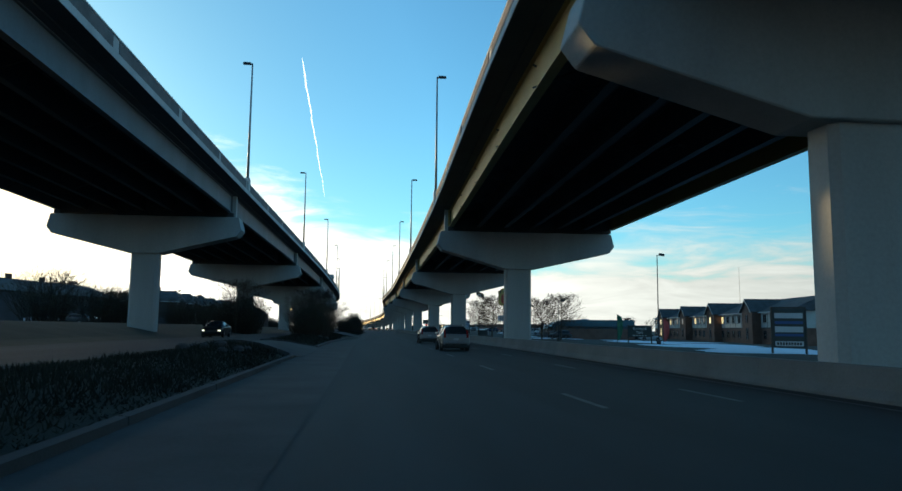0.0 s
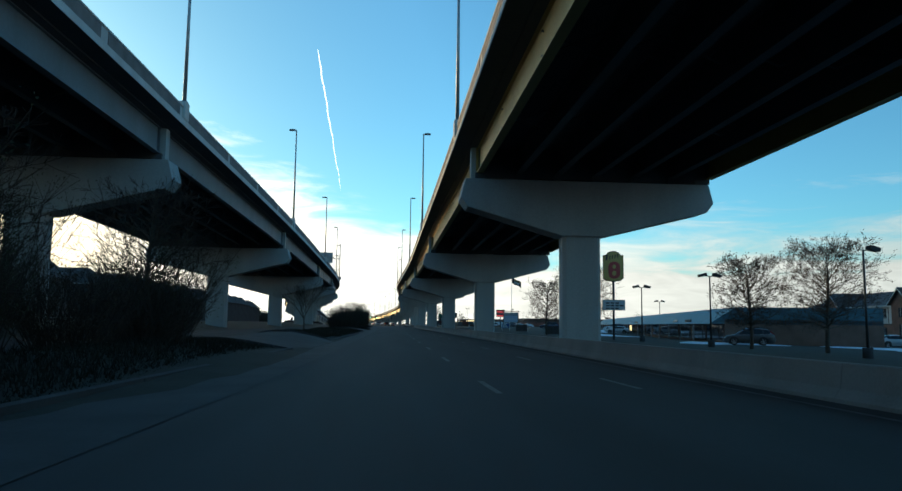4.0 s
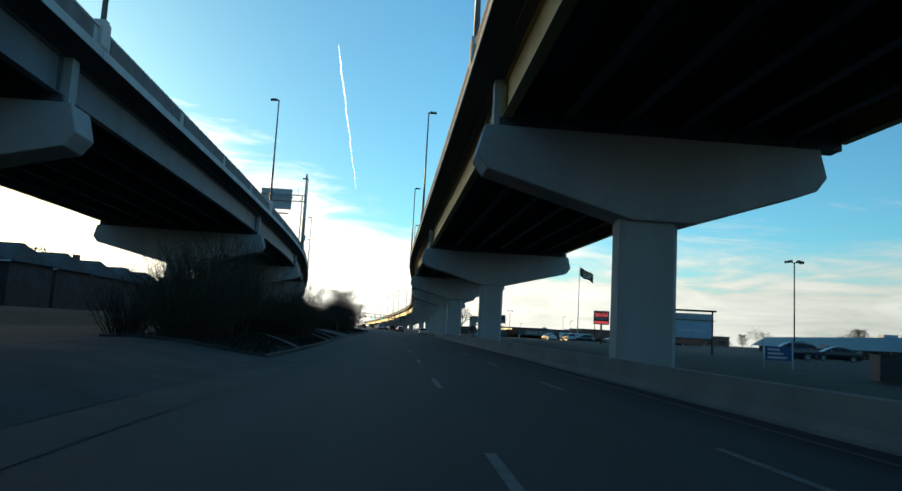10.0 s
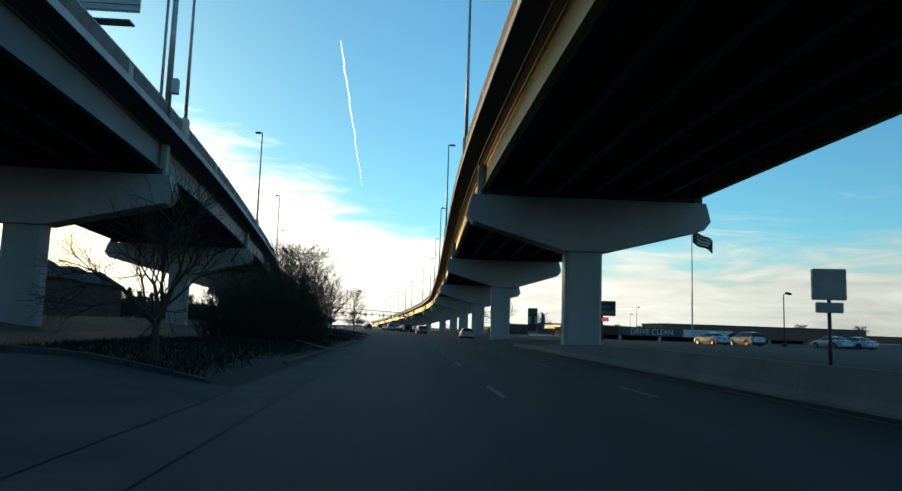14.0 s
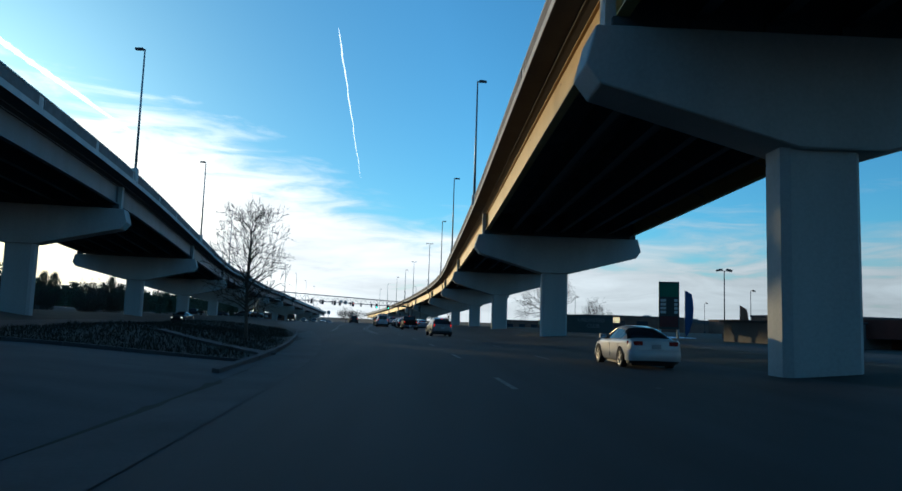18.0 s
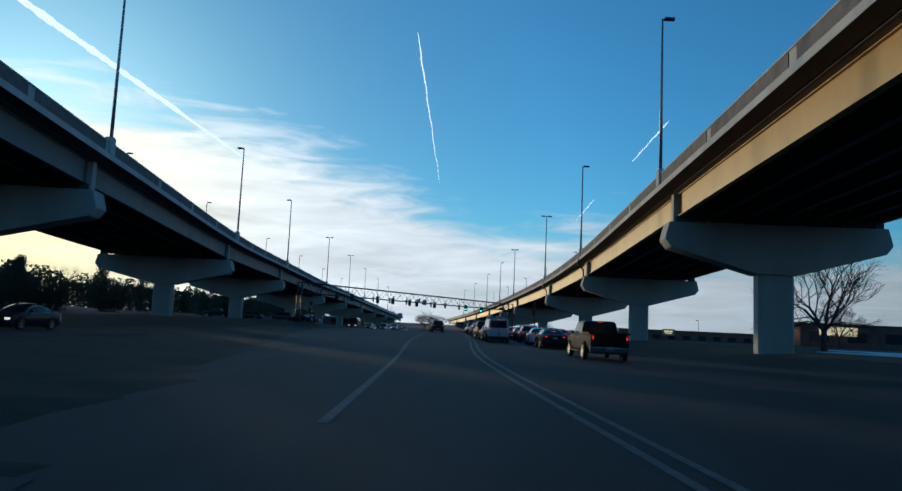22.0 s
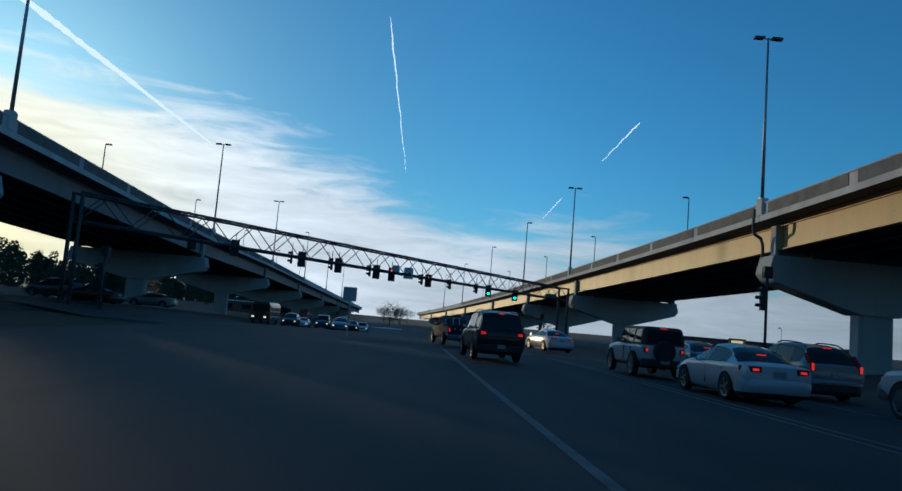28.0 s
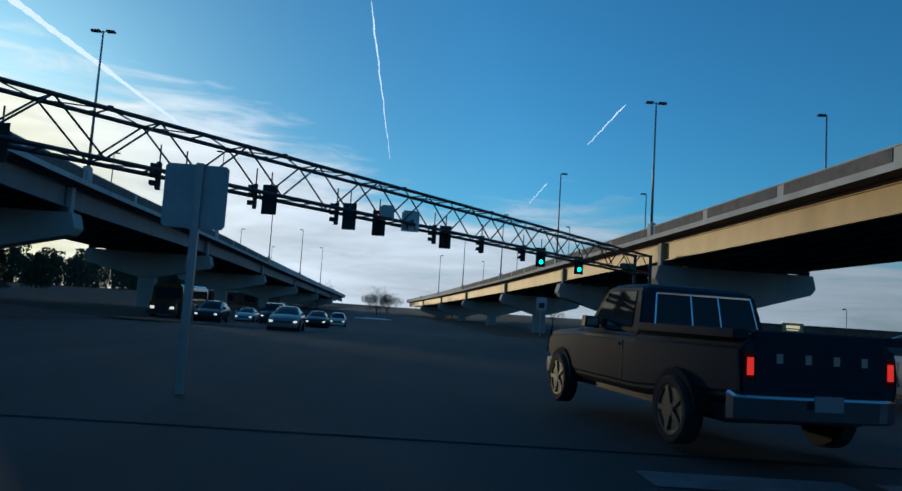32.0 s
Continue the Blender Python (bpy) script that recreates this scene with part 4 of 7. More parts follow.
def small_pylon():
    s = thing("pylon_sign", "plain grey sign seen from behind on a steel pole", "sign", (12.8, 275.5, ground_z(12.8, 275.5) + 0.42), -12)
    part("cabinet", Mesh().box(-0.46, 0.46, 0, 0.2, 1.95, 2.85), SIGN_BACK, s, bevel=0.03)
    part("plate", Mesh().box(-0.37, 0.37, 0.02, 0.14, 1.58, 1.88), SIGN_BACK, s, bevel=0.02)
    part("pole", Mesh().tube((0, 0.1, -0.3), (0, 0.1, 2.0), 0.055, n=8), DARK_STEEL, s, smooth=True)


def wash_sign():
    s = thing("wash_sign", "dark green car wash sign with pale letters on a post", "sign", on_land(26.2, 348.8), -20)
    part("cabinet", Mesh().box(-1.75, 1.75, 0, 0.4, 3.2, 5.15), SIGN_DARK, s, bevel=0.06)
    words("Full Service", 0.42, LETTER_PALE, s, (0.1, -0.012, 4.42))
    words("Car Wash", 0.72, LETTER_PALE, s, (0.1, -0.012, 3.68))
    part("emblem", Mesh().prism([(-1.2, 4.65), (-1.0, 4.95), (-0.85, 4.7), (-0.6, 4.8), (-0.75, 4.6)], 1, -0.02, -0.002), LETTER_PALE, s)
    box = part("message_box", Mesh().box(-0.85, 0.85, 0.02, 0.35, 2.5, 3.0), TRIM_BLACK, s)
    part("red_display", Mesh().box(-0.75, 0.75, 0.0, 0.018, 2.58, 2.92), LETTER_RED_LIT, box)
    part("post", Mesh().box(-0.16, 0.16, 0.05, 0.35, -0.3, 3.2), DARK_STEEL, s)


SIGN_DARK_RED = material("dull_red_sign_face", (0.10, 0.02, 0.02), 0.6, vary=0.15)


def price_tower():
    s = thing("price_tower", "tall dark price sign with white number panels", "sign", on_land(25.0, 394.0), -20)
    part("cabinet", Mesh().box(-0.92, 0.92, 0, 0.5, 0.9, 5.3), SIGN_DARK, s, bevel=0.05)
    part("face", Mesh().box(-0.82, 0.82, -0.02, -0.002, 3.9, 5.15), SIGN_GREEN, s)
    for r in range(4):
        for k in (-0.76, 0.46):
            part("price_bar", Mesh().box(k, k + (0.5 if k < 0 else 0.3), -0.02, -0.002, 2.35 + 0.36 * r, 2.6 + 0.36 * r), LETTER_PALE, s)
    part("red_band", Mesh().box(-0.82, 0.82, -0.02, -0.002, 1.1, 2.1), SIGN_DARK_RED, s)
    posts(s, (-0.8, 0.8), 1.0, 0.12, SIGN_BACK, 0.25)


def club_board():
    s = thing("club_board", "long dark board with faint pale lettering on the ground", "sign", on_land(27.0, 431.0), -10)
    part("board", Mesh().box(-3.4, 3.4, 0, 0.9, 0.0, 2.5), SIGN_DARK, s, bevel=0.04)
    words("UNLIMITED", 0.75, material("faded_letters", (0.2, 0.2, 0.2), 0.6), s, (0.3, -0.012, 1.75))
    words("CLUB", 0.75, bpy.data.materials["faded_letters"], s, (0.6, -0.012, 0.95))


def flag_pole():
    s = thing("flagpole", "very tall white flagpole with a dark printed flag", "flag", on_land(57.3, 396.0))
    part("pole", Mesh().tube((0, 0, -0.3), (0, 0, 22.4), 0.16, 0.08, 10), SIGN_WHITE, s, smooth=True)
    part("finial", Mesh().tube((0, 0, 22.4), (0, 0, 22.7), 0.12, 0.05, 8), GALVANISED, s)
    rows = []
    for k in range(13):
        u = k / 12
        rows.append([(0.15 + 4.2 * u, 0.35 * math.sin(7 * u), 22.1 - 2.0 * u - v * 2.6 + 0.12 * math.sin(9 * u + 2 * v)) for v in np.linspace(0, 1, 6)])
    cloth = part("cloth", Mesh().loft(rows, closed=False), material("dark_flag_cloth", (0.025, 0.028, 0.03), 0.8), s)
    for r in range(3):
        mb = Mesh()
        for k in range(3, 11 - r):
            u0, u1 = k / 12, (k + 0.72) / 12
            q = lambda u, v: (0.15 + 4.2 * u, 0.35 * math.sin(7 * u) - 0.03, 22.1 - 2.0 * u - v * 2.6 + 0.12 * math.sin(9 * u + 2 * v))
            v0, v1 = 0.2 + 0.24 * r, 0.33 + 0.24 * r
            mb.quad(q(u0, v0), q(u1, v0), q(u1, v1), q(u0, v1))
        part("printed_bar", mb, LETTER_PALE if r else SIGN_YELLOW, cloth)


business_sign(), estate_sign(), motel_sign(), marquee_sign(), yard_sign(), cafe_sign(), small_pylon(), wash_sign(), price_tower(), club_board(), flag_pole()
feather_flag(31.9, 96.2, 3.9, SIGN_GREEN, "dark green feather flag on a thin pole in snow")
feather_flag(38.2, 95.7, 3.4, SIGN_RED, "red feather flag on a thin pole in snow")
feather_flag(26.9, 395.0, 4.6, SIGN_BLUE, "blue feather flag on a thin pole")
feather_flag(32.7, 396.0, 3.4, material("rust_sail", (0.25, 0.10, 0.05), 0.7), "rust-coloured feather flag on a thin pole")


def lot_lamp(x, y, h, heads, label, turn=0):
    lamp = thing("lot_lamp", label, "street lamp", on_land(x, y), turn, group="car park lamps")
    part("base", Mesh().tube((0, 0, -0.3), (0, 0, 0.6), 0.28, n=10), ROAD_CONCRETE, lamp, smooth=True)
    part("pole", Mesh().tube((0, 0, 0.5), (0, 0, h), 0.08, 0.06, 8), DARK_STEEL, lamp, smooth=True)
    for e in heads:
        arm = part("arm", Mesh().tube((0, 0, h - 0.05), (e * 0.5, 0, h + 0.02), 0.035, n=5), DARK_STEEL, lamp)
        part("lamp_head", Mesh().prism([(e * 0.35, h + 0.25), (e * 0.95, h + 0.1), (e * 0.9, h - 0.12), (e * 0.3, h - 0.02)], 1, -0.25, 0.25), TRIM_BLACK, arm)


for x, y, h, heads in ((35.0, 89.6, 11.4, (1,)), (28.5, 149.7, 5.9, (-1, 1)), (27.6, 131.0, 5.9, (-1, 1)), (28.0, 112.0, 6.2, (1,)), (43.1, 251.0, 9.9, (-1, 1)), (48.0, 343.7, 6.6, (1,)), (39.3, 414.0, 8.2, (-1, 1)),
                       (52.0, 205.0, 6.5, (-1, 1)), (70.0, 470.0, 9.0, (1,)), (46.0, 520.0, 8.5, (1,)), (90.0, 540.0, 9.0, (1,)), (60.0, 560.0, 9.0, (1,)), (75.0, 600.0, 8.5, (1,)), (80.5, 684.0, 8.8, (-1,))):
    lot_lamp(x, y, h, heads, "dark car park lamp post with flat heads" if len(heads) > 1 else "dark single-arm car park lamp post")


# ---- the sign and posts near the junction ----
def lane_sign():
    s = thing("lane_sign", "pale back of a road sign on a square post", "road sign", (-20.2, 527.4, 0.03), 4)
    part("post", Mesh().box(-0.05, 0.05, -0.05, 0.05, -0.2, 3.05), GALVANISED, s)
    part("panel", Mesh().prism([(-0.44, 2.15), (-0.48, 2.2), (-0.48, 3.0), (-0.44, 3.04), (0.34, 3.04), (0.38, 3.0), (0.38, 2.2), (0.34, 2.15)], 1, 0.055, 0.075), SIGN_BACK, s)


lane_sign()


def speed_sign():
    s = thing("speed_sign", "white limit sign with a dark number on a post", "road sign", (-8.6, 571.0, 0.0), 0)
    part("post", Mesh().box(-0.04, 0.04, 0.0, 0.06, -0.2, 2.6), GALVANISED, s)
    part("panel", Mesh().box(-0.38, 0.38, -0.03, -0.002, 1.7, 2.65), SIGN_WHITE, s)
    part("number_bar", Mesh().box(-0.22, 0.22, -0.04, -0.031, 1.85, 2.25), LETTER_DARK, s)


def signal_post(x, y, h, label):
    s = thing("signal_post", label, "traffic signal", (x, y, ground_z(x, y)))
    part("pole", Mesh().tube((0, 0, -0.2), (0, 0, h), 0.09, 0.08, 8), DARK_STEEL, s, smooth=True)
    body = part("housing", Mesh().box(-0.36, -0.1, -0.16, 0.16, h - 2.6, h - 1.2), TRIM_BLACK, s, bevel=0.02)
    for k in range(3):
        part("visor", Mesh().loft([[(xv, 0.15 * math.cos(a), h - 1.45 - 0.45 * k + 0.15 * math.sin(a)) for a in np.linspace(-0.3, math.pi + 0.3, 8)] for xv in (-0.36, -0.62)], closed=False), TRIM_BLACK, body)
    part("control_box", Mesh().box(-0.25, 0.25, -0.2, 0.2, h - 0.7, h), TRIM_BLACK, s, bevel=0.02)


signal_post(4.6, 524.0, 6.3, "dark signal post with a black three-lamp head")
signal_post(-1.2, 577.5, 4.4, "dark signal post with a black three-lamp head")
signal_post(-38.5, 533.0, 4.6, "dark signal post with a black three-lamp head")
speed_sign()


# ---- worn lettering on the asphalt ----
faded = words("ONLY", 0.62, GHOST_PAINT, None, (-12.2, 449.6, 0.014), (0, 0, 8), name="road_lettering", depth=0.0)
faded.matrix_basis = faded.matrix_basis @ Matrix.Diagonal((1, 5.5, 1, 1))
tagged(faded, "faded white word painted on the turn lane", "road marking", kind="structure")

# ---- trees and bushes ----
def branch_out(rng, limbs, twigs, tips, base, way, length, radius, depth, spread, most):
    """Grows one limb and its branches; thick ones go to limbs, thin ones to twigs."""
    p, d, seg = Vector(base), Vector(way).normalized(), 3 if depth < 2 else 2
    r = radius
    for k in range(seg):
        d = (d + Vector((rng.uniform(-1, 1), rng.uniform(-1, 1), rng.uniform(-0.5, 0.9))) * 0.16).normalized()
        q = p + d * (length / seg)
        r2 = r * (0.86 if depth < most else 0.7)
        (limbs if r > 0.035 else twigs).tube(p, q, max(r, 0.009), max(r2, 0.007), 6 if r > 0.08 else 3)
        p, r = q, r2
        if depth < most and (k > 0 or depth > 0):
            for _ in range(1 if depth else 2):
                side = d.orthogonal().normalized()
                side.rotate(Matrix.Rotation(rng.uniform(0, 6.28), 3, d))
                w = (d * rng.uniform(0.55, 0.95) + side * rng.uniform(0.5, 1.0) * spread + Vector((0, 0, 0.12))).normalized()
                branch_out(rng, limbs, twigs, tips, p, w, length * rng.uniform(0.6, 0.82), r * rng.uniform(0.55, 0.72), depth + 1, spread, most)
    if depth < most:
        for _ in range(2):
            side = d.orthogonal().normalized()
            side.rotate(Matrix.Rotation(rng.uniform(0, 6.28), 3, d))
            w = (d + side * rng.uniform(0.3, 0.7) * spread).normalized()
            branch_out(rng, limbs, twigs, tips, p, w, length * rng.uniform(0.6, 0.8), r * 0.75, depth + 1, spread, most)
    else:
        tips.append(p)


def leaf_cloud(rng, points, count, size, jitter):
    mb = Mesh()
    for _ in range(count):
        p = Vector(rng.choice(points)) + Vector((rng.gauss(0, jitter), rng.gauss(0, jitter), rng.gauss(0, jitter)))
        a = Vector((rng.uniform(-1, 1), rng.uniform(-1, 1), rng.uniform(-1, 1))).normalized()
        b = a.orthogonal().normalized()
        s = size * rng.uniform(0.6, 1.4)
        mb.add((p - a * s, p + b * s * 0.5, p + a * s, p - b * s * 0.5), [(0, 1, 2, 3)])
    return mb


def bare_tree(name, seed, height, label, leaves=0, spread=0.75, most=4, trunk=0.16, group="bare trees"):
    rng = random.Random(seed)
    limbs, twigs, tips = Mesh(), Mesh(), []
    stem = Mesh()
    fork = height * rng.uniform(0.22, 0.3)
    stem.loft([[(r * math.cos(a), r * math.sin(a), z) for a in np.linspace(0, 2 * math.pi, 9)[:-1]] for z, r in ((-0.3, trunk * 1.5), (0.15, trunk * 1.12), (fork * 0.5, trunk), (fork, trunk * 0.9))])
    for k in range(4):
        a = k * 1.57 + rng.uniform(-0.4, 0.4)
        lift = 1.2 if k else 3.0
        branch_out(rng, limbs, twigs, tips, (0, 0, fork - 0.1), (math.cos(a) * spread, math.sin(a) * spread, lift * 0.8), height * (0.33 if k else 0.4), trunk * 0.66, 1, spread, most)
    t = thing(name, label, "tree", group=group)
    trunk_ob = part("trunk", stem, BARK, t, smooth=True)
    part("branchwork", limbs, BARK, trunk_ob)
    part("crown", twigs, TWIG, t)
    if leaves:
        part("dry_foliage", leaf_cloud(rng, tips, leaves, 0.045, 0.14), LEAF, t)
    return t


def bush(name, seed, wide, high, label, mat, count, group="bushes"):
    rng = random.Random(seed)
    sticks, tips = Mesh(), []
    for _ in range(110):
        a, lean = rng.uniform(0, 6.28), rng.uniform(0.05, 0.9)
        p = Vector((math.cos(a) * rng.uniform(0, wide * 0.4), math.sin(a) * rng.uniform(0, wide * 0.4), -0.1))
        d = Vector((math.cos(a) * lean, math.sin(a) * lean, 1)).normalized()
        ln = high * rng.uniform(0.55, 1.05)
        for k in range(4):
            d = (d + Vector((rng.uniform(-1, 1), rng.uniform(-1, 1), rng.uniform(-0.2, 0.5))) * 0.2).normalized()
            q = p + d * ln / 4
            sticks.tube(p, q, 0.03 * (1 - k * 0.2), 0.03 * (0.8 - k * 0.2), 3)
            for _ in range(3):
                w = (d + Vector((rng.uniform(-1, 1), rng.uniform(-1, 1), rng.uniform(-0.3, 0.8))) * 0.9).normalized()
                e = q + w * ln * rng.uniform(0.12, 0.3)
                sticks.tube(q, e, 0.012, 0.006, 3)
                tips += [e, (q + e) / 2]
            p = q
    b = thing(name, label, "bush", group=group)
    part("stem_clump", sticks, TWIG, b)
    part("foliage", leaf_cloud(rng, tips, count * 7, 0.034, 0.2), mat, b)
    return b


def evergreen(name, seed, high, wide, label):
    rng = random.Random(seed)
    pts = []
    boughs = Mesh()
    for k in range(90):
        z = high * (0.12 + 0.86 * (k / 90))
        r = wide * 0.5 * (1 - (z / high) ** 1.5) * rng.uniform(0.6, 1.15) + 0.15
        a = rng.uniform(0, 6.28)
        end = Vector((r * math.cos(a), r * math.sin(a), z - 0.25 * r))
        boughs.tube((0, 0, z), end, 0.04, 0.015, 3)
        pts += [Vector((0, 0, z)).lerp(end, u) for u in (0.45, 0.65, 0.8, 0.95, 1.0)]
    t = thing(name, label, "tree", group="evergreens")
    part("trunk", Mesh().tube((0, 0, -0.3), (0, 0, high * 0.95), 0.2, 0.04, 7), BARK, t, smooth=True)
    part("bough_clump", boughs, TWIG, t)
    part("foliage", leaf_cloud(rng, pts, 5200, 0.13, 0.28), EVERGREEN, t)
    return t


def oval_tree(name, seed, high, wide, label, leaves, trunk):
    """A tree with a leader that climbs to the top and limbs that fill an oval crown."""
    rng = random.Random(seed)
    stem, limbs, twigs, tips = Mesh(), Mesh(), Mesh(), []
    spine = [(Vector((0.12 * math.sin(5 * u + seed), 0.12 * math.cos(4 * u), high * u)), trunk * (1 - u) ** 0.8 + 0.012) for u in np.linspace(-0.03, 0.96, 12)]
    stem.loft([[(p.x + r * math.cos(a), p.y + r * math.sin(a), p.z) for a in np.linspace(0, 6.283, 9)[:-1]] for p, r in spine])
    for k in range(64):
        u = 0.2 + 0.74 * (k + rng.random()) / 64
        a = k * 2.4 + rng.uniform(-0.4, 0.4)
        v = (u - 0.16) / 0.84
        reach = wide * 0.5 * math.sqrt(max(0.05, 1 - ((v - 0.3) / 0.74) ** 2)) * rng.uniform(0.72, 1.05)
        rise = reach * rng.uniform(0.5, 0.9) * (0.35 + v)
        p = Vector((0, 0, high * u))
        end = Vector((reach * math.cos(a), reach * math.sin(a), min(high * u + rise, high)))
        r, n = trunk * 0.38 * (1.1 - u) + 0.012, 5
        for j in range(n):
            q = Vector((0, 0, high * u)).lerp(end, (j + 1) / n) + Vector((rng.uniform(-1, 1), rng.uniform(-1, 1), rng.uniform(-0.6, 1))) * reach * 0.05
            r2 = max(r * 0.72, 0.008)
            (limbs if r > 0.03 else twigs).tube(p, q, r, r2, 4 if r > 0.03 else 3)
            d = (q - p).normalized()
            for _ in range(4 if j else 1):
                side = d.orthogonal().normalized()
                side.rotate(Matrix.Rotation(rng.uniform(0, 6.28), 3, d))
                w = (d * rng.uniform(0.5, 0.9) + side * rng.uniform(0.5, 1.0) + Vector((0, 0, 0.25))).normalized()
                ln = reach * rng.uniform(0.16, 0.34)
                m = q + w * ln
                twigs.tube(q, m, max(r2 * 0.5, 0.013), 0.009, 3)
                for _ in range(3):
                    w2 = (w + Vector((rng.uniform(-1, 1), rng.uniform(-1, 1), rng.uniform(-0.5, 1))) * 0.8).normalized()
                    s0 = q.lerp(m, rng.uniform(0.4, 1.0))
                    e = s0 + w2 * ln * rng.uniform(0.3, 0.6)
                    twigs.tube(s0, e, 0.010, 0.007, 3)
                    tips += [e, s0.lerp(e, 0.6)]
            p, r = q, r2
    t = thing(name, label, "tree", group="leafy winter trees")
    trunk_ob = part("trunk", stem, BARK, t, smooth=True)
    part("branchwork", limbs, BARK, trunk_ob)
    part("crown", twigs, TWIG, t)
    if leaves:
        part("dry_foliage", leaf_cloud(rng, tips, leaves * 2, 0.062, 0.12), LEAF, t)
    return t


LEAFY_1 = oval_tree("tree", 3, 7.5, 6.0, "upright winter tree still holding dry brown leaves", 3200, 0.15)
LEAFY_2 = oval_tree("tree", 8, 9.4, 8.2, "broad winter tree still holding dry brown leaves", 4200, 0.2)
BARE_3 = oval_tree("tree", 15, 9.4, 8.0, "bare finely branched winter tree", 0, 0.2)
BARE_1 = bare_tree("tree", 21, 7.6, "bare wide-spreading winter tree", 0, 1.0, 5, 0.24)
BARE_2 = bare_tree("tree", 34, 9.0, "bare leafless roadside tree", 0, 0.8, 5, 0.15)
SCRUB_1 = bush("bush", 5, 5.0, 4.2, "dense dark tangle of brush beneath the viaduct", EVERGREEN, 1500)
SCRUB_2 = bush("bush", 6, 3.6, 2.8, "low dark scrub on the median", LEAF, 1000)
PINE_1 = evergreen("evergreen_tree", 4, 8.5, 5.0, "dark evergreen tree at the edge of the wood")
PINE_2 = evergreen("evergreen_tree", 9, 6.5, 4.6, "dark rounded evergreen tree")
planted = set()


def plant(kind, x, y, size=1.0, turn=0.0, tall=None):
    m = pose(x, y, ground_z(x, y), 0, 0, turn) @ Matrix.Diagonal((size, size, tall or size, 1))
    if kind not in planted:
        planted.add(kind)
        kind.matrix_basis = m
        return kind
    made = copy_thing(kind, Matrix.Identity(4))
    made.matrix_basis = m
    return made


for kind, x, y, size, turn, *tall in ((LEAFY_1, 28.0, 194.0, 1.16, 20), (LEAFY_2, 27.0, 166.6, 0.93, 140), (LEAFY_1, 28.9, 127.0, 0.9, 200), (LEAFY_2, 30.5, 119.5, 0.76, 60),
                               (BARE_1, 27.4, 462.0, 1.15, 30), (BARE_1, 46.0, 498.0, 0.8, 200), (BARE_2, 110.0, 190.0, 0.9, 50),
                               (BARE_3, -6.9, 363.0, 0.44, 0, 0.64), (BARE_1, -5.0, 272.5, 0.42, 40, 0.48), (BARE_3, -8.2, 318.0, 0.72, 70, 0.74), (BARE_1, -6.8, 329.0, 0.36, 110, 0.62), (BARE_3, -7.4, 306.0, 0.6, 170, 0.62), (BARE_2, -9.0, 161.0, 0.62, 15), (BARE_2, -8.8, 228.0, 0.42, 80, 0.5), (BARE_2, -44.0, 104.0, 0.8, 77), (BARE_1, -46.0, 152.0, 0.8, 160), (BARE_3, -52.0, 168.0, 0.8, 160)):
    plant(kind, x, y, size, turn, *tall)
rng = random.Random(11)
# thickets between the two roads and beneath the west deck
for y0, y1, n, xa, xb in ((80, 106, 10, -9.8, -6.8), (209, 237, 20, -9.8, -5.6), (295, 312, 18, -10.2, -5.2), (233, 240, 6, -7.2, -4.8)):
    for k in range(n):
        y = y0 + (y1 - y0) * (k + rng.random()) / n
        lift = 0.85 if y > 280 else 0.76 if y > 200 else 0.85
        plant(SCRUB_1 if rng.random() < 0.6 else SCRUB_2, rng.uniform(xa, xb), y, rng.uniform(0.65, 1.0) * lift, rng.uniform(0, 360), rng.uniform(0.8, 1.3) * lift)
# a tall thicket beyond the west road, round the second pair of piers
wild = random.Random(77)
for k in range(11):
    x = -17.9 - 4.5 * wild.random() ** 1.5
    y = 42 - x / 0.364 + 18 * (k + wild.random()) / 11
    plant(SCRUB_1, x, y, wild.uniform(0.6, 0.85), wild.uniform(0, 360), wild.uniform(0.75, 1.1))
for x, y, size in ((-8.6, 88.0, 0.55), (-18.5, 97.0, 0.7), (-8.2, 101.0, 0.6), (-19.0, 108.0, 0.7)):
    plant(BARE_3, x, y, size, 50 * size)
# scrub beyond the west road
for k in range(44):
    y = 70 + 430 * (k + rng.random()) / 44
    x = along(LEFT_X, y) - rng.uniform(21, 30)
    if not 165 < y < 400:
        plant(SCRUB_1, x, y, rng.uniform(0.8, 1.25), rng.uniform(0, 360))
# the wood to the west, behind the houses and along the later stretch
for k in range(120):
    y = 60 + 700 * (k + rng.random()) / 120
    far = rng.uniform(0, 1)
    x = along(LEFT_X, min(y, 640)) - (70 + 60 * far if y < 345 else 34 + 50 * far)
    if y > 540 and rng.random() < 0.6:
        continue
    kind = rng.choice((PINE_1, PINE_2, BARE_2, LEAFY_1, PINE_1)) if y > 345 else rng.choice((BARE_2, LEAFY_2, BARE_1, PINE_2))
    plant(kind, x, y, rng.uniform(0.8, 1.25), rng.uniform(0, 360))


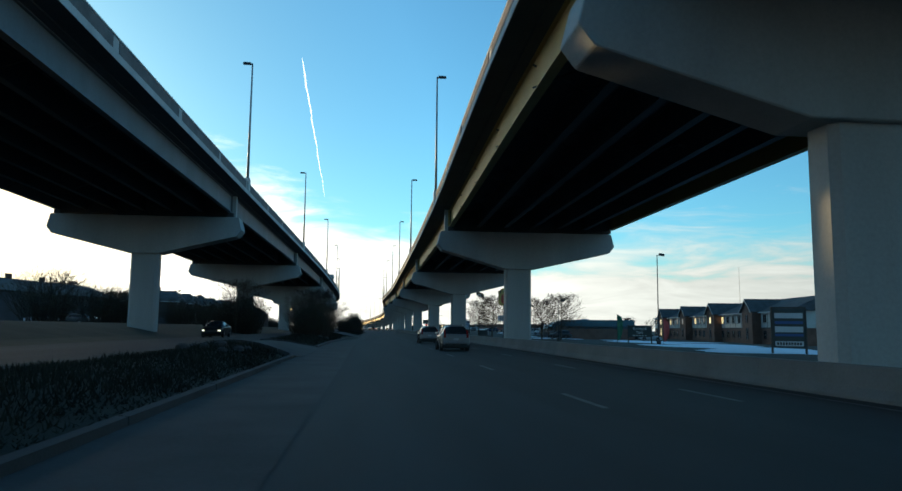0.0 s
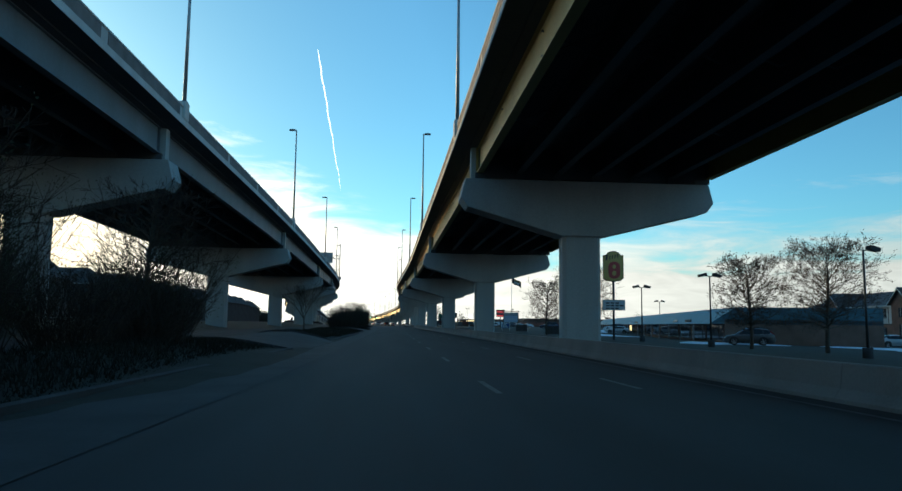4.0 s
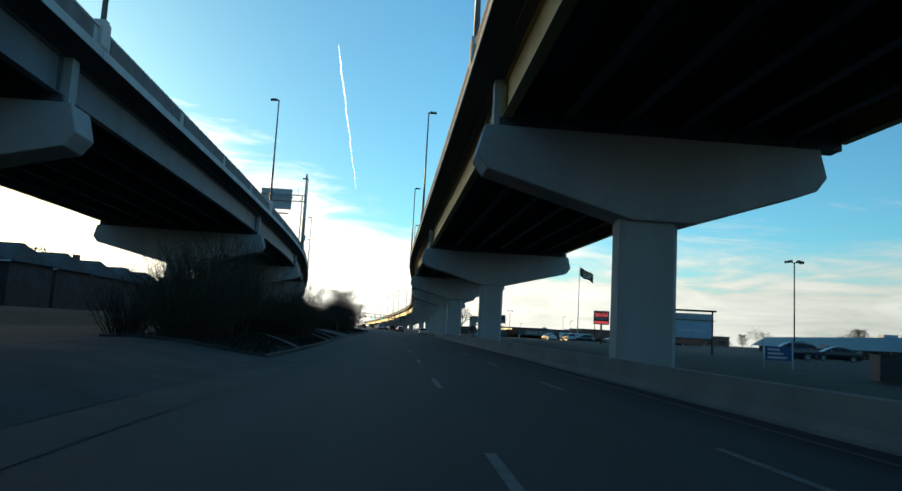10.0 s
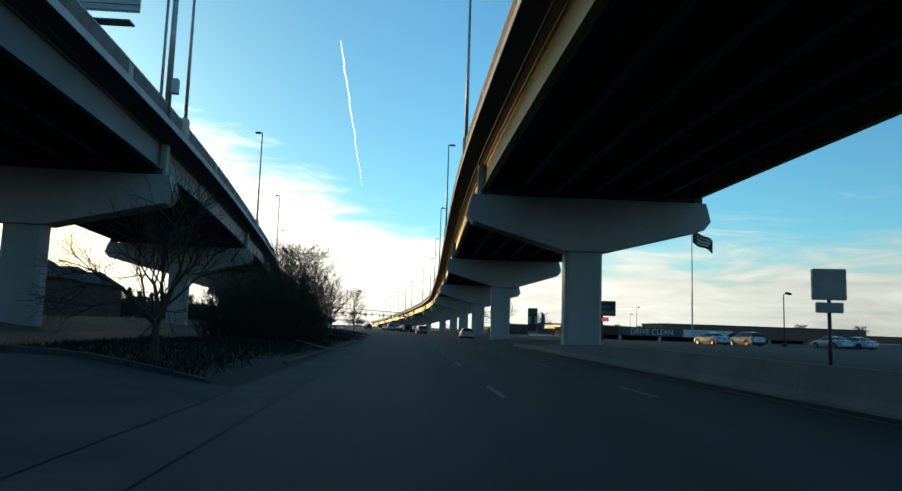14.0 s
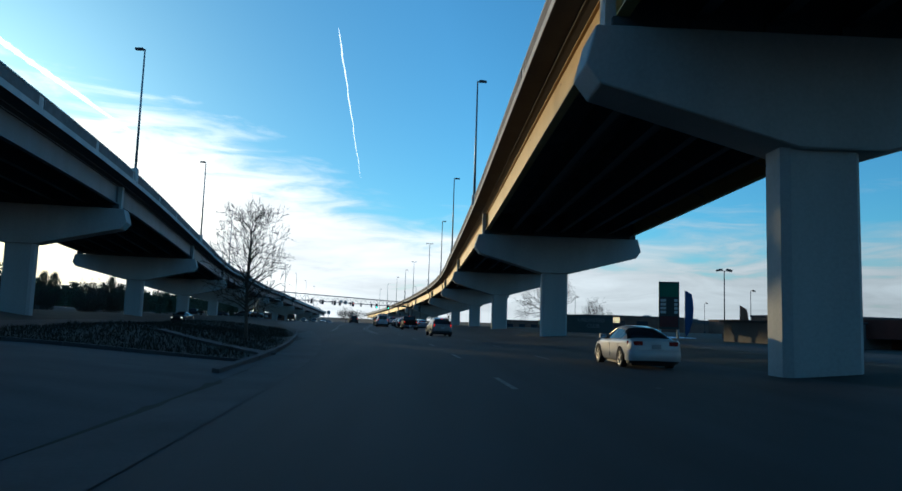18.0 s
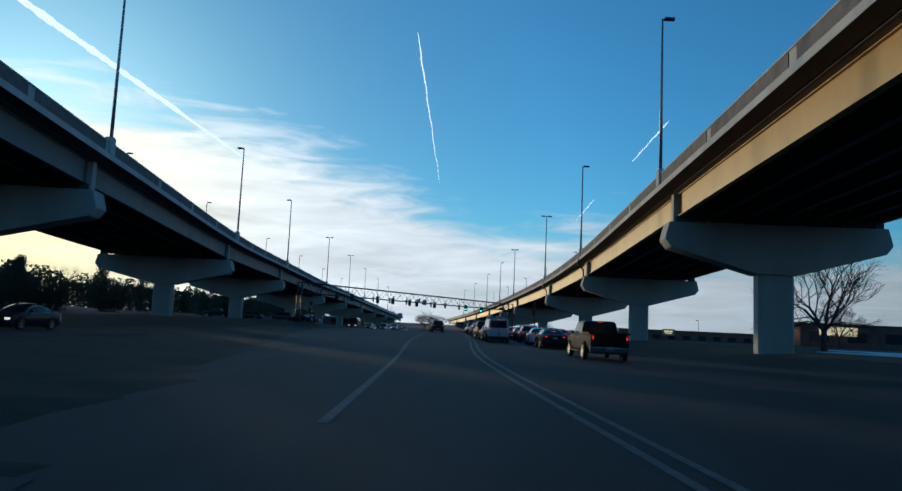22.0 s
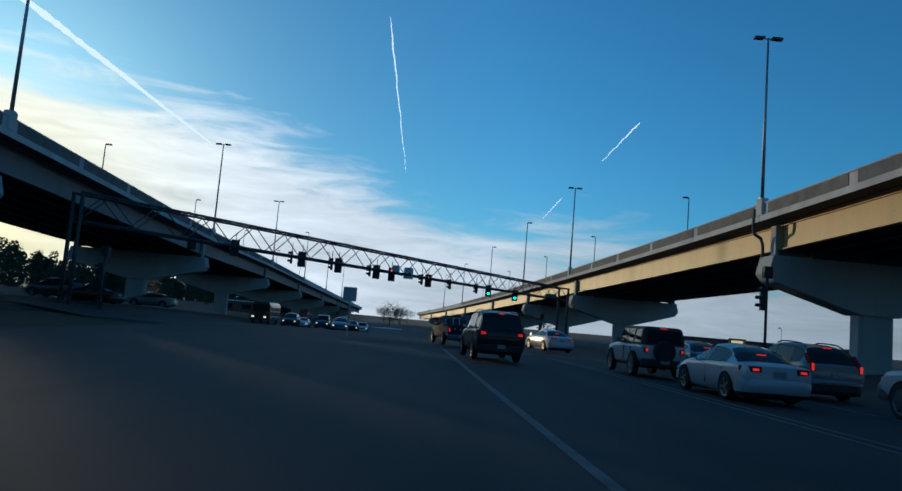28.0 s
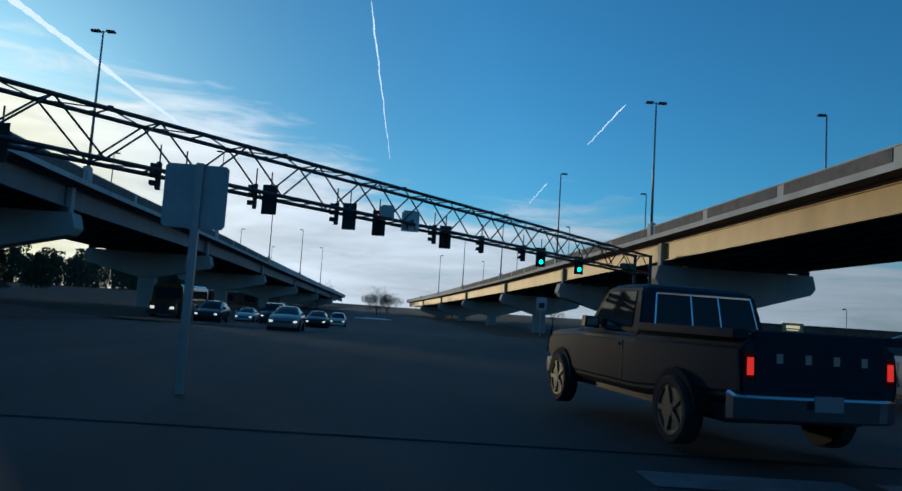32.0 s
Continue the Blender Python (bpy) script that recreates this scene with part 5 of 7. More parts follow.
def far_wood(x0, x1, y0, y1, n, high, label, seed):
    """A deep belt of winter wood: many trunks and ragged crowns of twig clumps and dull leaves."""
    g = random.Random(seed)
    sticks, clumps = Mesh(), Mesh()
    for _ in range(n):
        y = g.uniform(y0, y1)
        x = along(LEFT_X, min(max(y, 0), 640)) + g.uniform(x0, x1)
        z, h, w = ground_z(x, y), high * g.uniform(0.7, 1.15), g.uniform(2.2, 3.8)
        sticks.tube((x, y, z - 0.3), (x + g.uniform(-0.6, 0.6), y + g.uniform(-0.6, 0.6), z + h * 0.8), 0.25, 0.06, 5)
        for _ in range(150):
            u = g.random() ** 0.7
            a, r = g.uniform(0, 6.28), w * math.sqrt(g.random()) * (1.05 - 0.55 * u)
            c = Vector((x + r * math.cos(a), y + r * math.sin(a), z + h * u))
            d = Vector((g.uniform(-1, 1), g.uniform(-1, 1), g.uniform(-0.2, 1))).normalized()
            b = d.orthogonal().normalized()
            s = g.uniform(0.28, 0.62)
            clumps.add((c - d * s, c + b * s * 0.6, c + d * s, c - b * s * 0.6), [(0, 1, 2, 3)])
    wood = tagged(part("distant_wood", clumps, EVERGREEN), label, "wood", kind="stuff")
    tagged(part("distant_trunks", sticks, BARK), "dark trunks of the distant winter wood", "wood", kind="stuff")
    return wood


far_wood(-170, -120, -40, 330, 210, 13.0, "dark belt of winter wood behind the houses", 31)
far_wood(-125, -70, 330, 540, 230, 13.5, "dark belt of winter wood beyond the west viaduct", 32)
far_wood(-135, -80, 540, 1000, 500, 11.0, "low dark belt of winter wood beyond the junction", 33)
for k in range(26):
    plant(rng.choice((LEAFY_1, BARE_2, BARE_1)), rng.uniform(115, 190), 150 + 22 * k + rng.uniform(-8, 8), rng.uniform(0.6, 0.95), rng.uniform(0, 360))
for k in range(20):
    plant(rng.choice((BARE_1, BARE_2)), rng.uniform(-60, 30), 760 + 12 * k, rng.uniform(0.8, 1.1), rng.uniform(0, 360))


# ---- grass, stones, snow ----
def tufts():
    g = random.Random(2)
    mb = Mesh()
    for _ in range(14000):
        y = g.uniform(2, 395)
        e, r = edge_left(y), along(LEFT_ROAD, y) + 4.0
        x = g.uniform(r, e - 0.25)
        if any(a < y < b for a, b in CROSSINGS):
            continue
        z, h, a = ground_z(x, y), g.uniform(0.02, 0.05), g.uniform(0, 6.28)
        w = 0.014
        mb.add(((x - w * math.cos(a), y - w * math.sin(a), z), (x + w * math.cos(a), y + w * math.sin(a), z), (x + g.uniform(-0.03, 0.03), y + g.uniform(-0.03, 0.03), z + h)), [(0, 1, 2)])
    tagged(part("grass_tufts", mb, GRASS_SOIL), "dry winter grass tufts covering the median", "grass", kind="stuff")


tufts()
WORN_STRIP = material("worn_concrete_strip", (0.055, 0.054, 0.052), 0.9, vary=0.4, scale=0.8, fine=18, bump=0.3)


def bed_strip(y, seed):
    """A narrow pale strip that winds from the kerb through a bed."""
    g = random.Random(seed)
    e = edge_left(y) - 0.15
    run = []
    for i in range(13):
        u = i / 12
        x, yy = e - 6.2 * u ** 1.25, y + 8.0 * u + 0.5 * math.sin(4 * u + seed)
        half = 0.42 * (1 - 0.45 * u) * g.uniform(0.8, 1.2)
        run.append([(x - half * 0.5, yy - half, ground_z(x - half * 0.5, yy - half) - 0.02), (x - half * 0.5, yy - half, ground_z(x - half * 0.5, yy - half) + 0.1),
                    (x + half * 0.5, yy + half, ground_z(x + half * 0.5, yy + half) + 0.1), (x + half * 0.5, yy + half, ground_z(x + half * 0.5, yy + half) - 0.02)])
    tagged(part("path_strip", Mesh().loft(run), WORN_STRIP), "worn pale concrete strip winding through a median bed", "path", kind="structure")


for k, y in enumerate((216.0, 237.0, 243.0, 293.5, 317.0, 353.5)):
    bed_strip(y, 60 + k)
BED_COVER = material("dark_ground_cover", (0.015, 0.0175, 0.011), 0.95, vary=0.5, scale=0.8, fine=9, bump=0.2)


def ground_cover():
    """A rough mat of rank winter grass over the median beds."""
    g = random.Random(14)
    mb = Mesh()
    for _ in range(150000):
        y = 2 + 393 * g.random()
        if any(a - 0.3 < y < b + 0.3 for a, b in CROSSINGS):
            continue
        e, r = edge_left(y), along(LEFT_ROAD, y) + 4.1
        x = r + (e - 0.35 - r) * g.random() ** 0.8
        lump = 0.5 + 0.5 * math.sin(x * 1.7 + 2.1 * math.sin(y * 0.31)) * math.sin(y * 0.83 + x)
        h = g.uniform(0.06, 0.14) + 0.2 * lump * g.random()
        h *= min(1.0, 0.3 + (e - 0.3 - x))
        a, w = g.uniform(0, 6.28), g.uniform(0.012, 0.03)
        z = ground_z(x, y) - 0.01
        cx, cy = w * math.cos(a), w * math.sin(a)
        mb.add(((x - cx, y - cy, z), (x + cx, y + cy, z), (x + g.gauss(0, 0.06), y + g.gauss(0, 0.06), z + h)), [(0, 1, 2)])
    tagged(part("ground_cover", mb, BED_COVER), "dark rank winter grass over the median beds", "grass", kind="stuff")


ground_cover()


def snow_patch(x, y, wx, wy, seed, label="thin patch of old snow on the grass"):
    g = random.Random(seed)
    n = 26
    edge = [(1 + 0.25 * math.sin(3 * a + seed) + g.uniform(-0.12, 0.12)) for a in np.linspace(0, 6.28, n + 1)[:-1]]
    rings = []
    for f, lift in ((0.0, 0.09), (0.35, 0.085), (0.7, 0.07), (0.92, 0.05), (1.0, 0.004)):
        rings.append([(x + wx * f * e * math.cos(a), y + wy * f * e * math.sin(a), ground_z(x + wx * f * e * math.cos(a), y + wy * f * e * math.sin(a)) + lift) for e, a in zip(edge, np.linspace(0, 6.28, n + 1)[:-1])])
    tagged(part("snow_patch", Mesh().loft(rings, caps=False), SNOW), label, "snow", kind="structure")


for k, (x, y, wx, wy) in enumerate(((40, 78, 8, 14), (46, 104, 9, 16), (52, 132, 10, 12), (36, 146, 5, 6), (40, 200, 4, 8), (46, 226, 6, 8), (30, 455, 4, 7), (38, 470, 6, 6), (28, 405, 3, 5), (-30, 690, 5, 9), (33, 62, 5, 8))):
    snow_patch(x, y, wx, wy, k)


def rubble(x, y, seed, n=7):
    g = random.Random(seed)
    for _ in range(n):
        px, py, s = x + g.uniform(-1.3, 1.3), y + g.uniform(-1.8, 1.8), g.uniform(0.12, 0.3)
        mb = Mesh()
        rings = []
        for z, r in ((-0.6, 0.6), (-0.1, 1.0), (0.4, 0.85), (0.7, 0.4)):
            rings.append([(s * r * math.cos(a) * g.uniform(0.8, 1.15), s * r * math.sin(a) * g.uniform(0.8, 1.15), s * z) for a in np.linspace(0, 6.28, 12)[:-1]])
        st = tagged(part("boulder", mb.loft(rings), ROAD_CONCRETE), "pale broken rock lying on the median grass", "rock", group="median rocks")
        st.matrix_basis = pose(px, py, ground_z(px, py) + s * 0.25, 0, 0, g.uniform(0, 360))


for k, (x, y) in enumerate(((-7.4, 31), (-6.6, 77))):
    rubble(x, y, k)

# ---- houses and shops ----
def window(parent, x, z, w, h, y, lit=False, side=-1):
    """A framed window on a wall whose outer face lies at y and looks to -y."""
    f = part("window", Mesh().prism([(x - w / 2 - 0.07, z - 0.07), (x - w / 2 - 0.07, z + h + 0.07), (x + w / 2 + 0.07, z + h + 0.07), (x + w / 2 + 0.07, z - 0.07), (x + w / 2, z), (x + w / 2, z + h), (x - w / 2, z + h), (x - w / 2, z), (x - w / 2 - 0.06, z - 0.0701)], 1, y - 0.06, y + 0.05), TIMBER_TRIM, parent)
    part("pane", Mesh().box(x - w / 2, x + w / 2, y - 0.03, y - 0.015, z, z + h), AMBER_LIT if lit else PANE, f)
    part("mullion", Mesh().box(x - 0.025, x + 0.025, y - 0.05, y - 0.032, z, z + h), SIDING, f)
    part("sill", Mesh().box(x - w / 2 - 0.12, x + w / 2 + 0.12, y - 0.14, y - 0.061, z - 0.13, z - 0.072), ROAD_CONCRETE, f)


def apartment_block(at, turn, length, label, seed, upper=None, lower=None, depth=11.0, gables=(), chimneys=0, floors=2):
    """Two storeys with a pitched roof along x; its front looks to -y."""
    g = random.Random(seed)
    b = thing("apartment_building", label, "building", at, turn, group="apartment buildings")
    eave = 2.75 * floors + 0.3
    upper, lower = upper or BRICK, lower or BRICK
    part("wall", Mesh().box(0, length, 0, depth, -1.5, 2.9), lower, b)
    part("wall", Mesh().box(0.003, length - 0.003, 0.004, depth - 0.004, 2.9, eave), upper, b)
    ridge = eave + 2.6
    roof = part("roof", Mesh().loft([[(-0.5, -0.6, eave - 0.1), (-0.5, depth + 0.6, eave - 0.1), (1.5, depth / 2 + 0.2, ridge), (1.5, depth / 2 - 0.2, ridge)], [(length + 0.5, -0.6, eave - 0.1), (length + 0.5, depth + 0.6, eave - 0.1), (length - 1.5, depth / 2 + 0.2, ridge), (length - 1.5, depth / 2 - 0.2, ridge)]]), SHINGLE, b)
    part("fascia_board", Mesh().box(-0.5, length + 0.5, -0.64, -0.605, eave - 0.28, eave - 0.06), SIDING, b)
    for k in range(chimneys):
        cx = length * (k + 0.7) / (chimneys + 0.4)
        part("chimney", Mesh().box(cx, cx + 0.9, depth / 2 - 0.4, depth / 2 + 0.4, ridge - 0.9, ridge + 0.9), BRICK, roof)
    n = int(length / 3.3)
    for k in range(n):
        x = 1.7 + (length - 3.4) * k / max(1, n - 1)
        if any(abs(x - q) < 3.0 for q in gables):
            continue
        window(b, x, 3.9, 1.2, 1.3, 0.004, g.random() < 0.05)
        window(b, x, 1.0, 1.2, 1.3, 0.0, g.random() < 0.04)
        if floors > 2:
            window(b, x, 6.65, 1.2, 1.3, 0.004)
        if upper is SIDING:
            part("timber_post", Mesh().box(x + 1.2, x + 1.34, -0.03, 0.003, 2.92, eave), TIMBER_TRIM, b)
    if upper is SIDING:
        part("timber_band", Mesh().box(0, length, -0.04, -0.001, 2.8, 2.98), TIMBER_TRIM, b)
    for q in gables:
        w = part("gable_bay", Mesh().prism([(q - 2.6, -1.5), (q - 2.6, eave + 0.1), (q, eave + 2.1), (q + 2.6, eave + 0.1), (q + 2.6, -1.5)], 1, -1.6, 2.5), lower, b)
        part("gable_roof", Mesh().prism([(q - 3.0, eave - 0.15), (q, eave + 2.15), (q + 3.0, eave - 0.15), (q + 3.0, eave + 0.1), (q, eave + 2.45), (q - 3.0, eave + 0.1)], 1, -2.0, 4.5), SHINGLE, b)
        part("barge_board", Mesh().prism([(q - 3.05, eave - 0.2), (q, eave + 2.12), (q + 3.05, eave - 0.2), (q + 3.05, eave - 0.02), (q, eave + 2.3), (q - 3.05, eave - 0.02)], 1, -2.06, -2.002), SIDING, b)
        window(b, q, 3.9, 1.1, 1.3, -1.6, g.random() < 0.25)
        window(b, q, 0.9, 1.0, 1.9, -1.6, g.random() < 0.15)
    return b


def face(p, q):
    """The turn that lays a front from p to q."""
    return math.degrees(math.atan2(q[1] - p[1], q[0] - p[0]))


# the timbered apartments behind the snow, fronts towards the road
fa, fb = (82.5, 207.0), (67.0, 112.0)
apartment_block((*fa, -0.75), face(fa, fb), 96.0, "long two-storey apartments with pale timbered upper floor and brick gables", 5, SIDING, BRICK, 12.0, (14.0, 36.0, 58.0, 80.0))
part_mast = thing("radio_mast", "thin steel mast behind the apartments", "mast", on_land(100, 190))
part("mast", Mesh().tube((0, 0, 0), (0, 0, 20), 0.08, 0.04, 6), GALVANISED, part_mast)
# houses west of the viaducts
for k in range(15):
    y = 176 + 14.0 * k + (20 if k > 11 else 0)
    x = along([(170, -46), (260, -46), (291, -47), (340, -50), (420, -60)], y)
    apartment_block((x - 12.0, y, ground_z(x, y)), 3.0 - 0.8 * k, 12.0, "dark grey boarded two-storey house with a hipped roof", 20 + k, GREY_BOARD, GREY_BOARD, 10.5, (), 1 if k % 3 == 0 else 0, 2)
apartment_block((-70, 172, 1.5), -100, 54.0, "long dark apartment building with a chimneyed roof", 40, GREY_BOARD, GREY_BOARD, 13.0, (), 5)
apartment_block((-92, 118, 1.5), -95, 40.0, "dark apartment building with a low roof", 41, SIDING, BRICK, 12.0, (), 3)


def shop_row(p, q, depth, high, label, roof_mat, wall_mat, bays, seed, lit=0.2, sink=0.0):
    g = random.Random(seed)
    length = math.hypot(q[0] - p[0], q[1] - p[1])
    b = thing("shop_row", label, "building", (*p, ground_z(*p) + sink), face(p, q), group="shops")
    part("wall", Mesh().box(0, length, 0, depth, -1, high), wall_mat, b)
    part("mansard_roof", Mesh().loft([[(0, -1.6, high - 0.5), (0, 1.2, high + 1.3), (0, depth, high + 1.3), (0, depth, high - 0.5)], [(length, -1.6, high - 0.5), (length, 1.2, high + 1.3), (length, depth, high + 1.3), (length, depth, high - 0.5)]]), roof_mat, b)
    for k in range(bays):
        x0, x1 = length * k / bays + 0.4, length * (k + 1) / bays - 0.4
        front = part("shop_window", Mesh().box(x0, x1, -0.05, -0.002, 0.5, 2.4), TIMBER_TRIM, b)
        part("pane", Mesh().box(x0 + 0.12, (x0 + x1) / 2 - 0.06, -0.07, -0.052, 0.62, 2.28), AMBER_LIT if g.random() < lit else PANE, front)
        part("pane", Mesh().box((x0 + x1) / 2 + 0.06, x1 - 0.12, -0.07, -0.052, 0.62, 2.28), PANE, front)
        part("canopy_post", Mesh().tube((x0 - 0.3, -1.5, -0.5), (x0 - 0.3, -1.5, high - 0.5), 0.08, n=6), GALVANISED, b)
        if g.random() < 0.45:
            part("shop_sign", Mesh().box(x0 + 1.5, x1 - 2.8, -1.2, -1.1, high - 0.35, high + 0.05), g.choice((SIGN_BACK, SIGN_WHITE, SIGN_DARK)), b)
    for k in range(3):
        x = length * (0.2 + 0.28 * k)
        part("roof_unit", Mesh().box(x, x + 2.0, 8, 10, high + 1.3, high + 2.1), SIGN_BACK, b)
    return b


shop_row((76.0, 322.0), (37.0, 148.0), 16, 2.9, "long low shopping row with a teal metal roof", TEAL_ROOF, BRICK, 20, 3, 0.1, -1.3)
shop_row((125.0, 640.0), (62.0, 560.0), 18, 5.0, "plain low shop building beyond the junction", SHINGLE, BRICK, 8, 9, 0.1)


def car_wash():
    p, q = (34.5, 371.0), (92.0, 384.0)
    length = math.hypot(q[0] - p[0], q[1] - p[1])
    b = thing("car_wash", "long low car wash with a banded canopy and open bays", "building", (*p, -0.7), face(p, q))
    FASCIA = material("rust_fascia", (0.17, 0.055, 0.04), 0.7, vary=0.15)
    part("canopy", Mesh().box(0, length, -0.8, 7.5, 1.85, 3.15), FASCIA, b)
    band = part("banner", Mesh().box(0.1, 12.0, -0.85, -0.803, 1.9, 3.1), SIGN_DARK, b)
    words("DRIVE CLEAN", 1.3, LETTER_PALE, band, (6.2, -0.862, 2.5))
    flap = part("banner", Mesh().box(12.1, 21.6, -0.85, -0.803, 1.9, 3.1), SIGN_WHITE, b, "white banner with blue letters")
    words("GO UNLIMITED!", 0.92, SIGN_BLUE, flap, (16.85, -0.862, 2.5))
    part("back_wall", Mesh().box(0, length, 7.0, 7.3, -1, 1.85), BRICK, b)
    for k in range(9):
        x = 0.6 + (length - 1.2) * k / 8
        part("column", Mesh().box(x - 0.2, x + 0.2, -0.5, -0.1, -1, 1.85), SIGN_WHITE, b)
        if k % 3 == 1:
            part("partition", Mesh().box(x - 0.1, x + 0.1, 0.2, 7.0, -1, 1.85), BRICK, b)
    sign = part("bay_sign", Mesh().box(36.0, 40.5, -0.9, -0.82, 1.2, 1.8), SIGN_DARK, b)
    words("Oil Change", 0.5, LETTER_PALE, sign, (38.25, -0.91, 1.5))
    low = thing("utility_shed", "low brown utility shed beside the car wash", "building", on_land(30.0, 384.0), -80)
    part("wall", Mesh().box(-7, 7, 0, 4, -1, 1.7), BARRIER, low)
    part("roof", Mesh().box(-7.2, 7.2, -0.3, 4.2, 1.7, 1.85), SHINGLE, low)


car_wash()


SIGN_TAN = material("tan_sign_board", (0.42, 0.33, 0.16), 0.7, vary=0.15)


def far_block(x, y, w, d, h, label, lit=0, top=None):
    b = thing("warehouse", label, "building", on_land(x, y), group="far buildings")
    part("wall", Mesh().box(-w / 2, w / 2, -d / 2, d / 2, -1, h), BRICK, b)
    part("roof_edge", Mesh().box(-w / 2 - 0.2, w / 2 + 0.2, -d / 2 - 0.2, d / 2 + 0.2, h, h + 0.35), top or SHINGLE, b)
    for k in range(int(w / 6)):
        part("window", Mesh().box(-w / 2 + 1.5 + 6 * k, -w / 2 + 4.5 + 6 * k, -d / 2 - 0.04, -d / 2 - 0.002, 1.0, 2.6), PANE, b)
    if lit == 2:
        board = part("sign_board", Mesh().box(-12.8, -7.8, -d / 2 - 0.5, -d / 2 - 0.05, h - 1.8, h + 0.75), SIGN_TAN, b, "tan sign board with a glowing name band")
        part("glowing_band", Mesh().box(-12.0, -8.7, -d / 2 - 0.56, -d / 2 - 0.505, h - 0.5, h + 0.15), AMBER_LIT, board)
        part("glowing_band", Mesh().box(-11.8, -9.0, -d / 2 - 0.56, -d / 2 - 0.505, h - 1.05, h - 0.8), AMBER_LIT, board)
        part("glowing_edge", Mesh().box(-12.8, -7.8, -d / 2 - 0.52, -d / 2 - 0.03, h + 0.754, h + 0.86), AMBER_LIT, board)
    elif lit:
        part("lit_sign", Mesh().box(-w / 2 + 3, -w / 2 + 9, -d / 2 - 0.2, -d / 2 - 0.05, h - 1.6, h - 0.2), AMBER_LIT, b)


far_block(105, 470, 60, 20, 4.0, "long low brown warehouse across the fields", 0)
far_block(140, 560, 70, 24, 4.6, "long low warehouse with a lit sign", 1)
far_block(80, 700, 60, 24, 4.2, "low warehouse with a tan lit sign beyond the junction", 2)
far_block(60, 520, 26, 14, 3.6, "small low shop with a lit sign", 1)
far_block(-74, 725, 26, 16, 3.4, "low building with a white roof beyond the viaduct", 0, SNOW)


def roof_board():
    s = thing("billboard", "long thin pale sign on two posts behind the viaduct", "sign", on_land(-54.0, 88.0), 8)
    part("board", Mesh().box(-5.0, 5.0, 0, 0.4, 11.6, 13.0), SIGN_BACK, s)
    posts(s, (-0.9, 3.2), 11.7, 0.1)


roof_board()


def skip_bin(x, y, w, label):
    b = thing("dumpster", label, "dumpster", on_land(x, y), -18, group="dumpsters")
    part("bin", Mesh().prism([(-0.8, 0.1), (-0.9, 1.35), (0.9, 1.35), (0.8, 0.1)], 0, -w / 2, w / 2), DARK_STEEL, b, bevel=0.03)
    part("lid", Mesh().box(-w / 2, w / 2, -0.95, 0.95, 1.36, 1.42), TRIM_BLACK, b)


skip_bin(29.5, 196.0, 2.6, "dark steel dumpster standing in the snow")
skip_bin(27.5, 214.0, 2.2, "dark steel dumpster beside the car park")

# ---- vehicles ----
def wheel_parts(parent, x, y, r, wide, rim_mat, spokes=5):
    side = 1 if x > 0 else -1
    ring = lambda xx, rr: [(xx, y + rr * math.cos(a), r + rr * math.sin(a)) for a in np.linspace(0, 2 * math.pi, 21)[:-1]]
    xo, xi = x, x - side * wide
    tyre = Mesh().loft([ring(xi, r * 0.9), ring(xi + side * 0.03, r), ring(xo - side * 0.03, r), ring(xo, r * 0.92), ring(xo - side * 0.005, r * 0.74), ring(xo - side * 0.035, r * 0.70)])
    w = part("wheel", tyre, RUBBER, parent)
    hub = Mesh().loft([ring(xo - side * 0.034, r * 0.72), ring(xo - side * 0.01, r * 0.72), ring(xo - side * 0.016, r * 0.65), ring(xo - side * 0.032, r * 0.63)])
    hub.loft([ring(xo - side * 0.034, r * 0.2), ring(xo - side * 0.008, r * 0.17)])
    for k in range(spokes):
        a = 2 * math.pi * k / spokes
        c, s = math.cos(a), math.sin(a)
        q = [(0.14 * r, -0.09 * r), (0.67 * r, -0.08 * r), (0.67 * r, 0.08 * r), (0.14 * r, 0.09 * r)]
        pts = [(y + u * c - v * s, r + u * s + v * c) for u, v in q]
        hub.prism(pts, 0, xo - side * 0.034, xo - side * 0.012)
    part("rim", hub, rim_mat, w)


def slab_on(corners, grow, thick):
    """A thin panel laid on four corners (in order), drawn in from its edges."""
    c = [Vector(p) for p in corners]
    mid = sum(c, Vector()) / 4
    n = (c[1] - c[0]).cross(c[3] - c[0]).normalized()
    pts = []
    for k in range(4):
        e1, e2 = (c[k - 1] - c[k]).normalized(), (c[(k + 1) % 4] - c[k]).normalized()
        pts.append(c[k] + (e1 + e2) * grow)
    if n.dot(mid - Vector((0, mid.y * 0.6, 0.8))) < 0:
        n = -n
    return Mesh().loft([[p - n * thick for p in pts], [p + n * thick for p in pts]])


